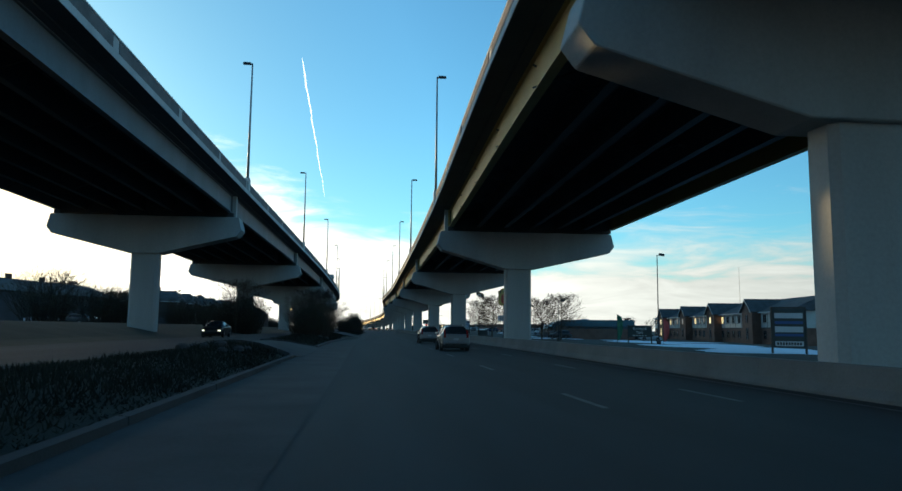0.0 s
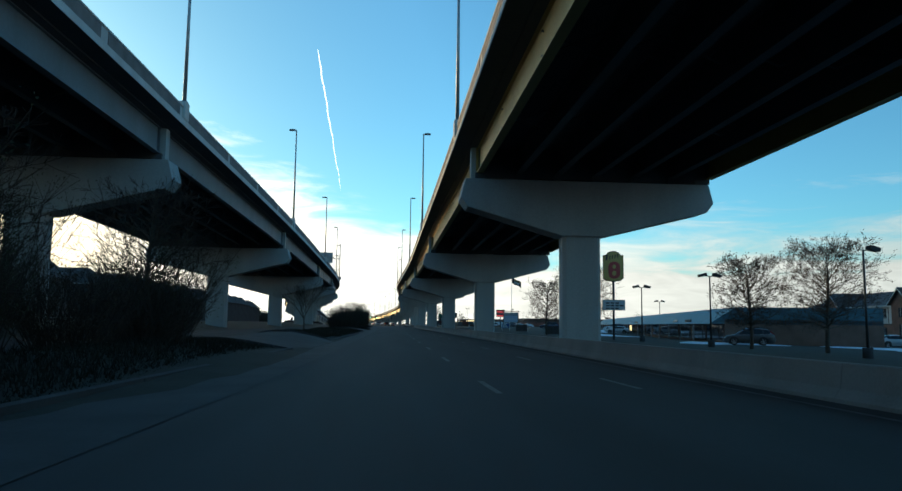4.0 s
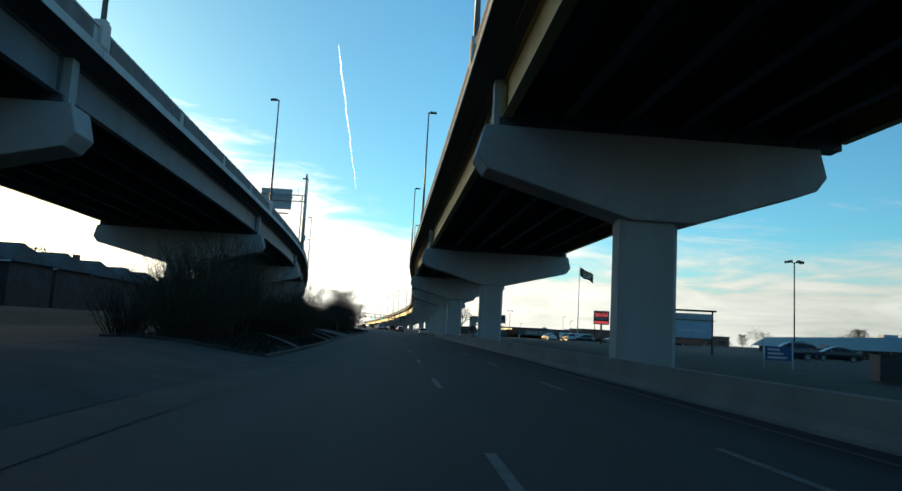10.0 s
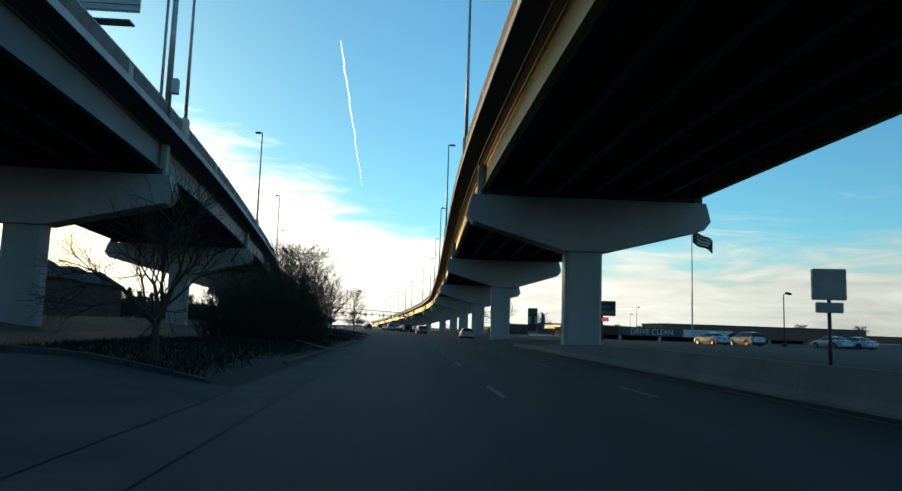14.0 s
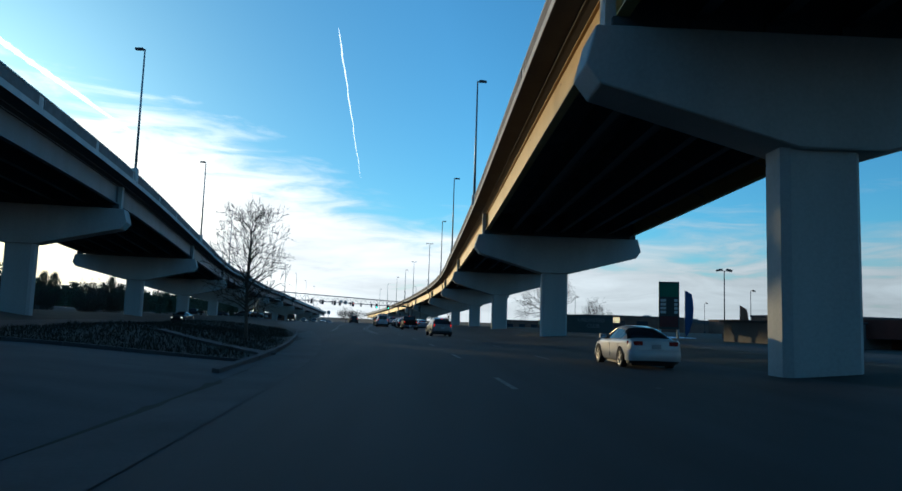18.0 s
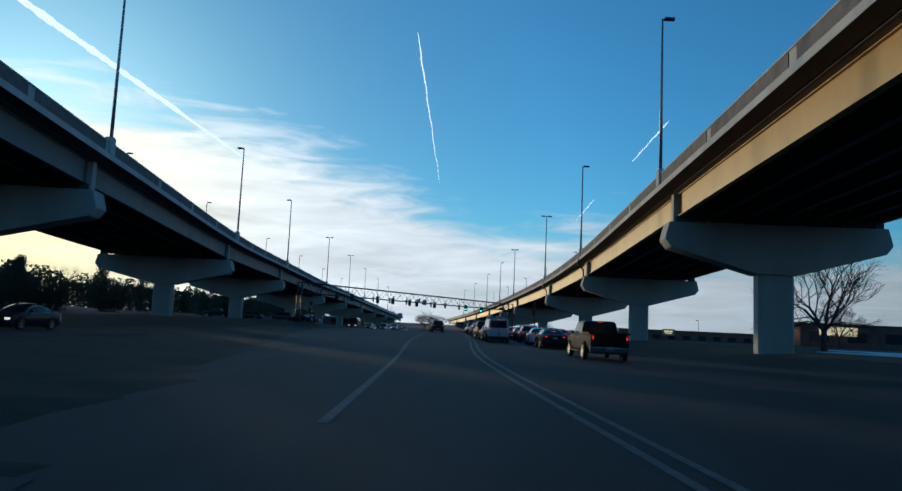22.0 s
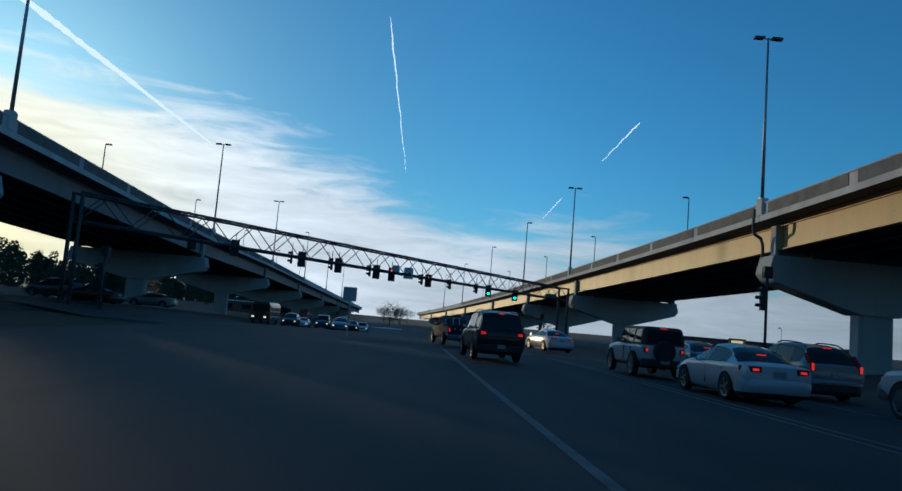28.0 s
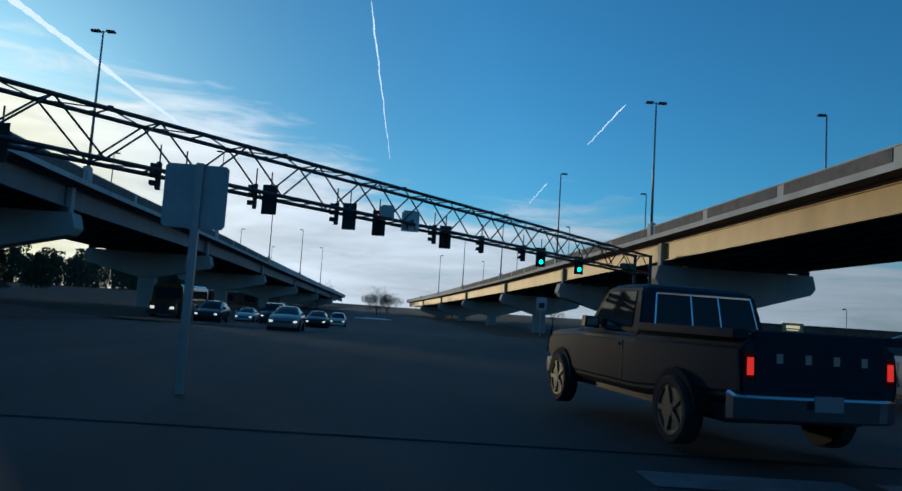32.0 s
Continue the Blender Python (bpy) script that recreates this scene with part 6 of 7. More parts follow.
SPECS = {
    # length, width, belt, roof, sill, tyre radius, wheelbase, deck line (y, z), cabin base rear/front, cabin roof rear/front, side pillars
    "sedan": dict(L=4.8, W=1.84, belt=0.95, roof=1.46, sill=0.2, r=0.33, wb=2.8, top=((-2.4, 0.72), (-2.3, 1.0), (-1.6, 1.03), (-0.8, 0.95), (0.9, 0.95), (1.3, 0.93), (2.1, 0.80), (2.35, 0.66), (2.4, 0.5)), base=(-1.75, 1.2), top_y=(-1.0, 0.1), cuts=((0.2, 0.5), (0.55, 0.9))),
    "suv": dict(L=4.6, W=1.86, belt=1.06, roof=1.69, sill=0.26, r=0.36, wb=2.65, top=((-2.3, 0.8), (-2.24, 1.06), (-1.6, 1.06), (0.9, 1.06), (1.3, 1.04), (2.05, 0.93), (2.25, 0.75), (2.3, 0.55)), base=(-2.18, 1.25), top_y=(-1.75, 0.25), cuts=((0.06, 0.24), (0.27, 0.56), (0.59, 0.92))),
    "big_suv": dict(L=4.85, W=1.93, belt=1.22, roof=1.98, sill=0.36, r=0.41, wb=2.8, top=((-2.42, 0.9), (-2.36, 1.2), (-1.6, 1.2), (0.8, 1.2), (1.2, 1.19), (2.1, 1.08), (2.36, 0.88), (2.42, 0.6)), base=(-2.34, 1.1), top_y=(-2.12, 0.35), cuts=((0.03, 0.25), (0.27, 0.58), (0.6, 0.93))),
    "jeep": dict(L=4.4, W=1.8, belt=1.2, roof=1.85, sill=0.42, r=0.42, wb=2.75, top=((-2.1, 0.9), (-2.08, 1.2), (0.7, 1.2), (0.9, 1.18), (2.05, 1.1), (2.12, 0.9), (2.15, 0.6)), base=(-2.05, 0.75), top_y=(-2.0, 0.45), cuts=((0.04, 0.3), (0.35, 0.62), (0.66, 0.93))),
    "van": dict(L=5.6, W=2.0, belt=1.2, roof=2.06, sill=0.3, r=0.37, wb=3.4, top=((-2.8, 1.0), (-2.78, 1.2), (1.3, 1.2), (1.7, 1.14), (2.5, 1.02), (2.75, 0.85), (2.8, 0.55)), base=(-2.76, 1.85), top_y=(-2.68, 1.1), cuts=((0.74, 0.95),)),
    "pickup": dict(L=5.8, W=2.02, belt=1.22, roof=1.9, sill=0.42, r=0.42, wb=3.6, top=((-2.9, 1.2), (-2.88, 1.28), (-0.9, 1.28), (-0.88, 1.22), (1.3, 1.22), (1.5, 1.2), (2.6, 1.12), (2.86, 0.95), (2.9, 0.6)), base=(-0.85, 1.55), top_y=(-0.72, 0.75), cuts=((0.05, 0.42), (0.46, 0.93))),
    "old_pickup": dict(L=5.2, W=2.0, belt=1.16, roof=1.78, sill=0.42, r=0.37, wb=3.35, top=((-2.6, 1.16), (-2.59, 1.2), (-0.6, 1.2), (-0.58, 1.16), (1.0, 1.16), (1.2, 1.16), (2.45, 1.08), (2.58, 1.0), (2.6, 0.6)), base=(-0.55, 1.1), top_y=(-0.4, 0.55), cuts=((0.12, 0.9),)),
}


# rounded bodies: y, underside, waistline, top, half width, half width of the roof
SHAPES = {
    "suv": ([(-2.30, 0.45, 0.80, 0.82, 0.80, 0.70), (-2.27, 0.40, 1.00, 1.03, 0.86, 0.74), (-2.18, 0.36, 1.06, 1.10, 0.90, 0.74), (-1.98, 0.32, 1.09, 1.38, 0.92, 0.67), (-1.72, 0.28, 1.09, 1.57, 0.93, 0.62), (-1.2, 0.26, 1.06, 1.65, 0.93, 0.62), (-0.4, 0.26, 1.03, 1.68, 0.93, 0.64), (0.3, 0.26, 1.01, 1.62, 0.93, 0.63), (0.78, 0.26, 0.99, 1.38, 0.925, 0.66), (1.25, 0.26, 0.98, 1.07, 0.92, 0.72), (1.4, 0.26, 0.96, 1.02, 0.91, 0.72), (1.95, 0.28, 0.87, 0.92, 0.87, 0.68), (2.2, 0.34, 0.75, 0.79, 0.79, 0.60), (2.3, 0.45, 0.60, 0.62, 0.70, 0.52)],
            (-2.18, -1.72), (0.3, 1.25), ((-1.85, -1.26), (-1.18, -0.24), (-0.16, 0.92))),
    "big_suv": ([(-2.42, 0.55, 0.95, 0.97, 0.86, 0.80), (-2.39, 0.48, 1.17, 1.19, 0.92, 0.80), (-2.34, 0.42, 1.21, 1.26, 0.945, 0.82), (-2.22, 0.38, 1.22, 1.70, 0.955, 0.75), (-2.08, 0.36, 1.22, 1.90, 0.96, 0.72), (-1.4, 0.36, 1.22, 1.98, 0.965, 0.73), (-0.3, 0.36, 1.22, 1.98, 0.965, 0.73), (0.35, 0.36, 1.20, 1.91, 0.965, 0.73), (0.75, 0.36, 1.19, 1.62, 0.96, 0.75), (1.12, 0.36, 1.18, 1.28, 0.955, 0.82), (1.28, 0.36, 1.17, 1.24, 0.95, 0.82), (2.1, 0.40, 1.07, 1.12, 0.92, 0.76), (2.36, 0.46, 0.90, 0.93, 0.86, 0.70), (2.42, 0.55, 0.65, 0.67, 0.80, 0.64)],
                (-2.34, -2.08), (0.35, 1.12), ((-2.05, -1.30), (-1.14, -0.22), (-0.12, 0.88))),
    "sedan": ([(-2.40, 0.45, 0.68, 0.70, 0.78, 0.60), (-2.36, 0.38, 0.92, 0.95, 0.84, 0.66), (-2.2, 0.30, 0.97, 1.02, 0.88, 0.68), (-1.75, 0.22, 0.98, 1.05, 0.91, 0.66), (-1.35, 0.2, 0.97, 1.26, 0.92, 0.58), (-0.95, 0.2, 0.96, 1.39, 0.92, 0.54), (-0.45, 0.2, 0.95, 1.46, 0.92, 0.55), (0.1, 0.2, 0.94, 1.44, 0.92, 0.56), (0.6, 0.2, 0.93, 1.27, 0.92, 0.58), (1.2, 0.2, 0.92, 1.0, 0.91, 0.68), (1.4, 0.2, 0.90, 0.96, 0.90, 0.68), (2.0, 0.24, 0.80, 0.85, 0.86, 0.64), (2.3, 0.32, 0.66, 0.69, 0.77, 0.54), (2.4, 0.42, 0.53, 0.55, 0.68, 0.48)],
              (-1.75, -0.95), (0.1, 1.2), ((-1.30, -1.02), (-0.96, -0.18), (-0.10, 0.78))),
}


def rounded_body(v, kind, colour):
    """One smooth shell from bumper to bumper; the glazing is cut out of it and fitted flush."""
    rows, rear, front, cuts = SHAPES[kind]
    col = lambda k: [(r[0], r[k]) for r in rows]
    ys = sorted({r[0] for r in rows} | {c for cut in cuts for c in cut} | {rows[0][0] + 0.008, rows[-1][0] - 0.008} | set(rear) | set(front) | {sum(rear) / 2, front[0] * 0.6 + front[1] * 0.4})
    rings, rise = [], []
    for y in ys:
        zb, belt, top, w, wt = (along(col(k), y) for k in range(1, 6))
        d = max(0.02, top - belt)
        u = min(1.0, max(0.0, (d - 0.04) / 0.42))
        mix = lambda a, b: a + (b - a) * u
        z6 = belt + 0.02 + max(0.0, d - 0.13)
        z7 = max(z6 + 0.008, top - 0.04)
        z8 = max(z7 + 0.004, top - 0.008)
        half = [(w * 0.86, zb), (w * 0.965, zb + 0.10), (w, zb + 0.5 * (belt - zb)), (w * 0.99, belt - 0.11), (w * 0.965, belt - 0.02), (mix(w * 0.92, w * 0.935), belt + 0.012),
                (mix(w * 0.86, wt + 0.035), z6), (mix(w * 0.78, wt * 0.93), z7), (mix(w * 0.5, wt * 0.58), z8), (0.0, max(z8 + 0.002, top))]
        rings.append([(x, y, z) for x, z in half] + [(-x, y, z) for x, z in half[-2::-1]])
        rise.append(d)
    k = len(rings[0])
    inside = lambda a, b, span: span[0] - 1e-6 <= a and b <= span[1] + 1e-6
    groups = {"body": [], "windscreen": [], "rear_window": [], "pillar": []}
    for n in range(len(ys) - 1):
        a, b = ys[n], ys[n + 1]
        for j in range(k):
            side = j if j < 9 else k - 2 - j
            quad = (n * k + j, n * k + (j + 1) % k, (n + 1) * k + (j + 1) % k, (n + 1) * k + j)
            where = "body"
            if j < k - 1 and side >= 6 and inside(a, b, rear):
                where = "rear_window"
            elif j < k - 1 and side >= 6 and inside(a, b, front):
                where = "windscreen"
            elif j < k - 1 and side == 5 and min(rise[n], rise[n + 1]) > 0.14 and inside(a, b, (cuts[0][0], cuts[-1][1])):
                hit = [m for m, cut in enumerate(cuts) if inside(a, b, cut)]
                where = f"window{hit[0]}{'r' if j < 9 else 'l'}" if hit else "pillar"
            groups.setdefault(where, []).append(quad)
    groups["body"] += [tuple(range(k))[::-1], tuple(range((len(rings) - 1) * k, len(rings) * k))]
    verts = [p for r in rings for p in r]
    made = {}
    for where, faces in groups.items():
        if not faces:
            continue
        used_ids = sorted({i for f in faces for i in f})
        order = {i: m for m, i in enumerate(used_ids)}
        mb = Mesh().add([verts[i] for i in used_ids], [tuple(order[i] for i in f) for f in faces])
        name, mat = ("side_window", CAR_GLASS) if where.startswith("window") else {"body": ("body", colour), "pillar": ("door_pillar", TRIM_BLACK)}.get(where, (where, CAR_GLASS))
        made[where] = part(name, mb, mat, v if where == "body" else made["body"], smooth=True)
    made["body"].data.set_sharp_from_angle(angle=0.75)
    trim = Mesh()
    for s_ in (0, 1):
        low, high = [], []
        for n, y in enumerate(ys):
            if cuts[0][0] <= y <= cuts[-1][1] and rise[n] > 0.14:
                r = rings[n]
                low.append(Vector(r[5] if not s_ else r[k - 6]))
                high.append(Vector(r[6] if not s_ else r[k - 7]))
        loop = low + high[::-1]
        for p, q in zip(loop, loop[1:] + loop[:1]):
            if (p - q).length > 0.01:
                trim.tube(p, q, 0.012, n=4)
    part("window_trim", trim, TRIM_BLACK if kind == "big_suv" else CHROME, made["body"])
    return made["body"], made["rear_window"]


def vehicle(kind, label, colour, at, turn, lights="tail", category="car", rim=None, low=None, group="vehicles on the road"):
    s = SPECS[kind]
    v = thing({"van": "van", "pickup": "pickup_truck", "old_pickup": "pickup_truck", "suv": "suv", "big_suv": "suv", "jeep": "suv"}.get(kind, "car"), label, category, at, turn, group=group)
    W, L = s["W"] / 2, s["L"]
    tops = s["top"]
    (b0, b1), (t0, t1) = s["base"], s["top_y"]
    belt, roof = s["belt"] - 0.02, s["roof"]
    wb, wt = W * 0.9, W * (0.7 if kind in ("sedan", "suv") else 0.78)
    smooth_shell = kind in SHAPES
    if smooth_shell:
        body, rear = rounded_body(v, kind, colour)
    else:
        rings = []
        for y, z in tops:
            end = ease(L / 2 - 0.5, L / 2, abs(y))
            w = W * (1 - (0.14 if kind in ("sedan", "suv") else 0.10) * end)
            b = s["sill"] + (0.14 * end)
            mid = (b + z) / 2
            half = [(w * 0.90, b), (w * 0.985, b + 0.10), (w, mid), (w * 0.985, z - 0.13 * (z - b)), (w * 0.93, z - 0.03), (w * 0.84, z)]
            rings.append([(x, y, zz) for x, zz in half] + [(-x, y, zz) for x, zz in half[::-1]])
        body = part("body", Mesh().loft(rings), colour, v, smooth=True, bevel=0.035, rounds=2)
        body.data.set_sharp_from_angle(angle=0.55)
        cab = []
        for u, z in ((0, belt), (0.5, (belt + roof) / 2), (0.88, roof - 0.08), (0.97, roof - 0.02), (0.99, roof)):
            ins = 0.0 if u < 0.9 else (0.06 if u < 0.98 else 0.16)
            ww = wb + (wt - wb) * u - ins
            y0, y1 = b0 + (t0 - b0) * u + ins, b1 + (t1 - b1) * u - ins
            cab.append([(ww, y0, z), (ww, y1, z), (ww * 0.86, y1 + 0.06, z), (-ww * 0.86, y1 + 0.06, z), (-ww, y1, z), (-ww, y0, z), (-ww * 0.86, y0 - 0.05, z), (ww * 0.86, y0 - 0.05, z)])
        cabin = part("cabin", Mesh().loft(cab), colour if kind != "jeep" else TRIM_BLACK, v, smooth=True, bevel=0.03, rounds=2)
        cabin.data.set_sharp_from_angle(angle=0.5)
        mixp = lambda u: (wb + (wt - wb) * u, b0 + (t0 - b0) * u, b1 + (t1 - b1) * u, belt + (roof - belt) * u)
        w0, r0, f0, z0 = mixp(0.08)
        w1, r1, f1, z1 = mixp(0.86)
        part("windscreen", slab_on([(-w0 * 0.86, f0 + 0.06, z0), (w0 * 0.86, f0 + 0.06, z0), (w1 * 0.86, f1 + 0.06, z1), (-w1 * 0.86, f1 + 0.06, z1)], 0.02, 0.012), CAR_GLASS, cabin)
        rear = part("rear_window", slab_on([(w0 * 0.86, r0 - 0.05, z0), (-w0 * 0.86, r0 - 0.05, z0), (-w1 * 0.86, r1 - 0.05, z1), (w1 * 0.86, r1 - 0.05, z1)], 0.03, 0.012), CAR_GLASS, cabin)
        for side in (-1, 1):
            for a, b in s["cuts"]:
                p = [(side * w0, r0 + (f0 - r0) * a, z0), (side * w0, r0 + (f0 - r0) * b, z0), (side * w1, r1 + (f1 - r1) * min(b, 0.97), z1), (side * w1, r1 + (f1 - r1) * max(a, 0.03), z1)]
                part("side_window", slab_on(p, 0.02, 0.011), CAR_GLASS, cabin)
            for (_, a), (b, _) in zip(s["cuts"], s["cuts"][1:]):
                p = [(side * w0, r0 + (f0 - r0) * a, z0), (side * w0, r0 + (f0 - r0) * b, z0), (side * w1, r1 + (f1 - r1) * b, z1), (side * w1, r1 + (f1 - r1) * a, z1)]
                part("door_pillar", slab_on(p, 0.004, 0.009), TRIM_BLACK, cabin)
    for side in (-1, 1):
        for y in (-s["wb"] / 2, s["wb"] / 2):
            yy = y + (0.05 if kind == "sedan" else 0.1)
            arc = [(yy + (s["r"] + 0.08) * math.cos(a), max(s["sill"] - 0.02, s["r"] + (s["r"] + 0.08) * math.sin(a))) for a in np.linspace(-0.25, math.pi + 0.25, 13)]
            part("wheel_arch", Mesh().prism(arc, 0, side * (W - 0.2), side * (W + (0.006 if smooth_shell else 0.004))), ARCH_BLACK, body)
            wheel_parts(v, side * (W + (0.02 if smooth_shell else 0.05)), yy, s["r"], 0.22, rim or RIM, 6 if kind in ("pickup", "big_suv") else 5)
        zm = belt + 0.06
        mir = part("mirror", Mesh().prism([(side * (wb + 0.03), zm - 0.04), (side * (wb + 0.03), zm + 0.12), (side * (wb + 0.24), zm + 0.13), (side * (wb + 0.25), zm - 0.02)], 1, b1 - 0.55, b1 - 0.43), colour if kind in ("sedan", "suv") else TRIM_BLACK, v)
        part("mirror_glass", Mesh().box(side * (wb + 0.06), side * (wb + 0.22), b1 - 0.556, b1 - 0.551, zm + 0.0, zm + 0.1), CHROME, mir)
        for a, b in s["cuts"][-2:]:
            y = b0 + (b1 - b0) * a + 0.12
            part("door_handle", Mesh().box(side * (W * 0.985), side * (W * 0.985 + 0.03), y, y + 0.18, belt - 0.16, belt - 0.125), colour if kind != "pickup" else CHROME, v)
            part("door_seam", Mesh().box(side * (W - 0.03), side * (W + 0.001), y - 0.07, y - 0.06, s["sill"] + 0.15, belt - 0.1), TRIM_BLACK, body)
        zt = {"sedan": 0.86, "suv": 1.08, "big_suv": 1.05, "jeep": 1.0, "van": 1.22, "pickup": 1.08, "old_pickup": 0.93}[kind]
        ht = {"sedan": 0.05, "suv": 0.17, "big_suv": 0.13, "jeep": 0.09, "van": 0.14, "pickup": 0.13, "old_pickup": 0.14}[kind]
        wl = W * (0.86 if kind != "jeep" else 0.8)
        back = -L / 2 - 0.012
        tail = Mesh().loft([[(side * xi, yb, z), (side * xo, yb, z), (side * xo, yf, z), (side * xi, yf, z)] for z, xi, xo, yb, yf in ((0.86, wl - 0.14, wl, -2.315, -2.1), (1.06, wl - 0.14, wl, -2.29, -2.0), (1.38, 0.67, 0.775, -1.95, -1.83))]) if kind == "suv" else Mesh().box(side * (wl - (0.2 if kind == "sedan" else 0.12)), side * wl, back, back + 0.22, zt - ht, zt + ht)
        if kind == "sedan":
            tail = Mesh().prism([(side * (wl - 0.34), back), (side * (wl - 0.08), back + 0.01), (side * wl, back + 0.06), (side * W * 0.985, back + 0.36), (side * W * 0.9, back + 0.4), (side * (wl - 0.34), back + 0.2)], 2, 0.80, 0.94)
        if kind == "big_suv":
            tail = Mesh().prism([(side * (wl - 0.2), back), (side * wl, back + 0.02), (side * W * 1.0, back + 0.12), (side * W * 1.005, back + 0.42), (side * W * 0.9, back + 0.42), (side * (wl - 0.2), back + 0.2)], 2, 1.03, 1.2)
        lens = part("tail_light", tail, TAIL_OFF, v, bevel=0.015)
        if lights == "tail":
            xa, xb = sorted((wl - (0.26 if kind == "sedan" else 0.1), wl - (0.1 if kind == "sedan" else 0.03)))
            zl = 0.98 if kind == "suv" else zt
            if kind == "big_suv":
                for row in range(2):
                    for col in range(4):
                        xc, zc = wl - 0.17 + 0.05 * col, 1.07 + 0.055 * row
                        part("lit_lamp", Mesh().box(side * (xc - 0.018), side * (xc + 0.018), back - 0.012, back + 0.03, zc - 0.018, zc + 0.018), TAIL_LIT, lens, "glowing red lamp cell")
            else:
                part("lit_lamp", Mesh().box(side * xa, side * xb, back - 0.006, back + 0.03, zl - ht * 0.6, zl + ht * 0.6), TAIL_LIT, lens, "glowing red brake lamp")
        front = tops[-2][0] + 0.01
        part("headlight", Mesh().box(side * W * 0.62, side * W * 0.84, front - 0.16, front + 0.06, tops[-2][1] - 0.11, tops[-2][1] + 0.0), HEAD_LIT if lights == "head" else HEAD_OFF, v, bevel=0.02)
    low = low or (CHROME if kind in ("pickup", "old_pickup") else colour if kind in ("sedan", "suv") else TRIM_BLACK)
    zb = 0.55 if kind in ("pickup", "old_pickup", "jeep", "big_suv") else 0.44
    curve = 0.24 if kind in ("sedan", "suv") else 0.10

    def bowed(profile, wide, way):
        """A bumper's profile swept across the car, its ends drawn in."""
        return Mesh().loft([[(u * wide, y - way * curve * abs(u) ** 6, z) for y, z in profile] for u in (-1, -0.96, -0.9, -0.82, -0.7, -0.4, 0, 0.4, 0.7, 0.82, 0.9, 0.96, 1)])
    if kind in ("sedan", "suv"):
        part("rear_bumper", bowed([(-L / 2 - 0.03, zb + (0.02 if kind == "suv" else -0.15)), (-L / 2 - 0.09, zb + (0.06 if kind == "suv" else -0.05)), (-L / 2 - 0.1, zb + 0.12), (-L / 2 - 0.05, zb + 0.2), (-L / 2 + 0.3, zb + 0.22), (-L / 2 + 0.3, zb + (0.02 if kind == "suv" else -0.16))], W * 0.985, -1), low, v, smooth=True).data.set_sharp_from_angle(angle=0.7)
        part("rear_valance", bowed([(-L / 2 + 0.06, zb - 0.25), (-L / 2 - 0.04, zb - 0.13), (-L / 2 - 0.05, zb + (0.03 if kind == "suv" else -0.14)), (-L / 2 + 0.25, zb + (0.03 if kind == "suv" else -0.14)), (-L / 2 + 0.3, zb - 0.25)], W * (0.975 if kind == "suv" else 0.93), -1), TRIM_BLACK, v)
    else:
        part("rear_bumper", bowed([(-L / 2 - 0.05, zb - 0.14), (-L / 2 - 0.07, zb + 0.1), (-L / 2 + 0.1, zb + 0.14), (-L / 2 + 0.1, zb - 0.16)], W * 0.92, -1), low, v, bevel=0.02)
    part("front_bumper", bowed([(L / 2 - 0.3, zb - 0.18), (L / 2 - 0.3, zb + 0.12), (L / 2 + 0.06, zb + 0.08), (L / 2 + 0.05, zb - 0.16)], W * 0.93, 1), low, v, bevel=0.02)
    part("grille", Mesh().box(-W * 0.5, W * 0.5, L / 2 - 0.16, L / 2 + 0.012, tops[-2][1] - 0.18, tops[-2][1] - 0.03), TRIM_BLACK, v)
    part("underbody", Mesh().box(-W * 0.8, W * 0.8, -L / 2 + 0.35, L / 2 - 0.4, s["sill"] - 0.08, s["sill"] + 0.1), TRIM_BLACK, v)
    plate = part("number_plate", Mesh().box(-0.16, 0.16, -L / 2 - 0.125, -L / 2 - 0.112, zb - 0.02, zb + 0.13) if kind in ("pickup", "old_pickup", "jeep", "big_suv") else Mesh().box(-0.16, 0.16, -L / 2 - 0.03, -L / 2 - 0.012, 0.69, 0.84), PLATE, v)
    if lights == "tail" and kind not in ("old_pickup",):
        zc, yc = roof - 0.06, t0 - 0.02
        if smooth_shell:
            yc = -1.4 if kind == "sedan" else t0 + 0.04
            zc = along([(r[0], r[3]) for r in SHAPES[kind][0]], yc - 0.04) + 0.004
        part("brake_light", Mesh().box(-0.12, 0.12, yc - 0.06, yc + 0.02, zc - 0.013, zc + 0.013), TAIL_LIT, v)
    if kind in ("pickup", "old_pickup"):
        part("bed_floor", Mesh().box(-W * 0.82, W * 0.82, -L / 2 + 0.12, b0 - 0.1, s["belt"] + 0.062, s["belt"] + 0.07), TRIM_BLACK, v)
        for side in (-1, 1):
            part("bed_rail", Mesh().box(side * W * 0.8, side * W * 0.97, -L / 2 + 0.02, b0 - 0.08, s["belt"] + 0.03, s["belt"] + 0.12), colour, v)
        part("tailgate", Mesh().box(-W * 0.74, W * 0.74, -L / 2 - 0.02, -L / 2 + 0.08, 0.72, s["belt"] + 0.12), colour, v, bevel=0.015)
        if kind == "pickup":
            part("side_step", Mesh().box(-W - 0.04, W + 0.04, -0.8, 1.4, 0.38, 0.43), CHROME, v)
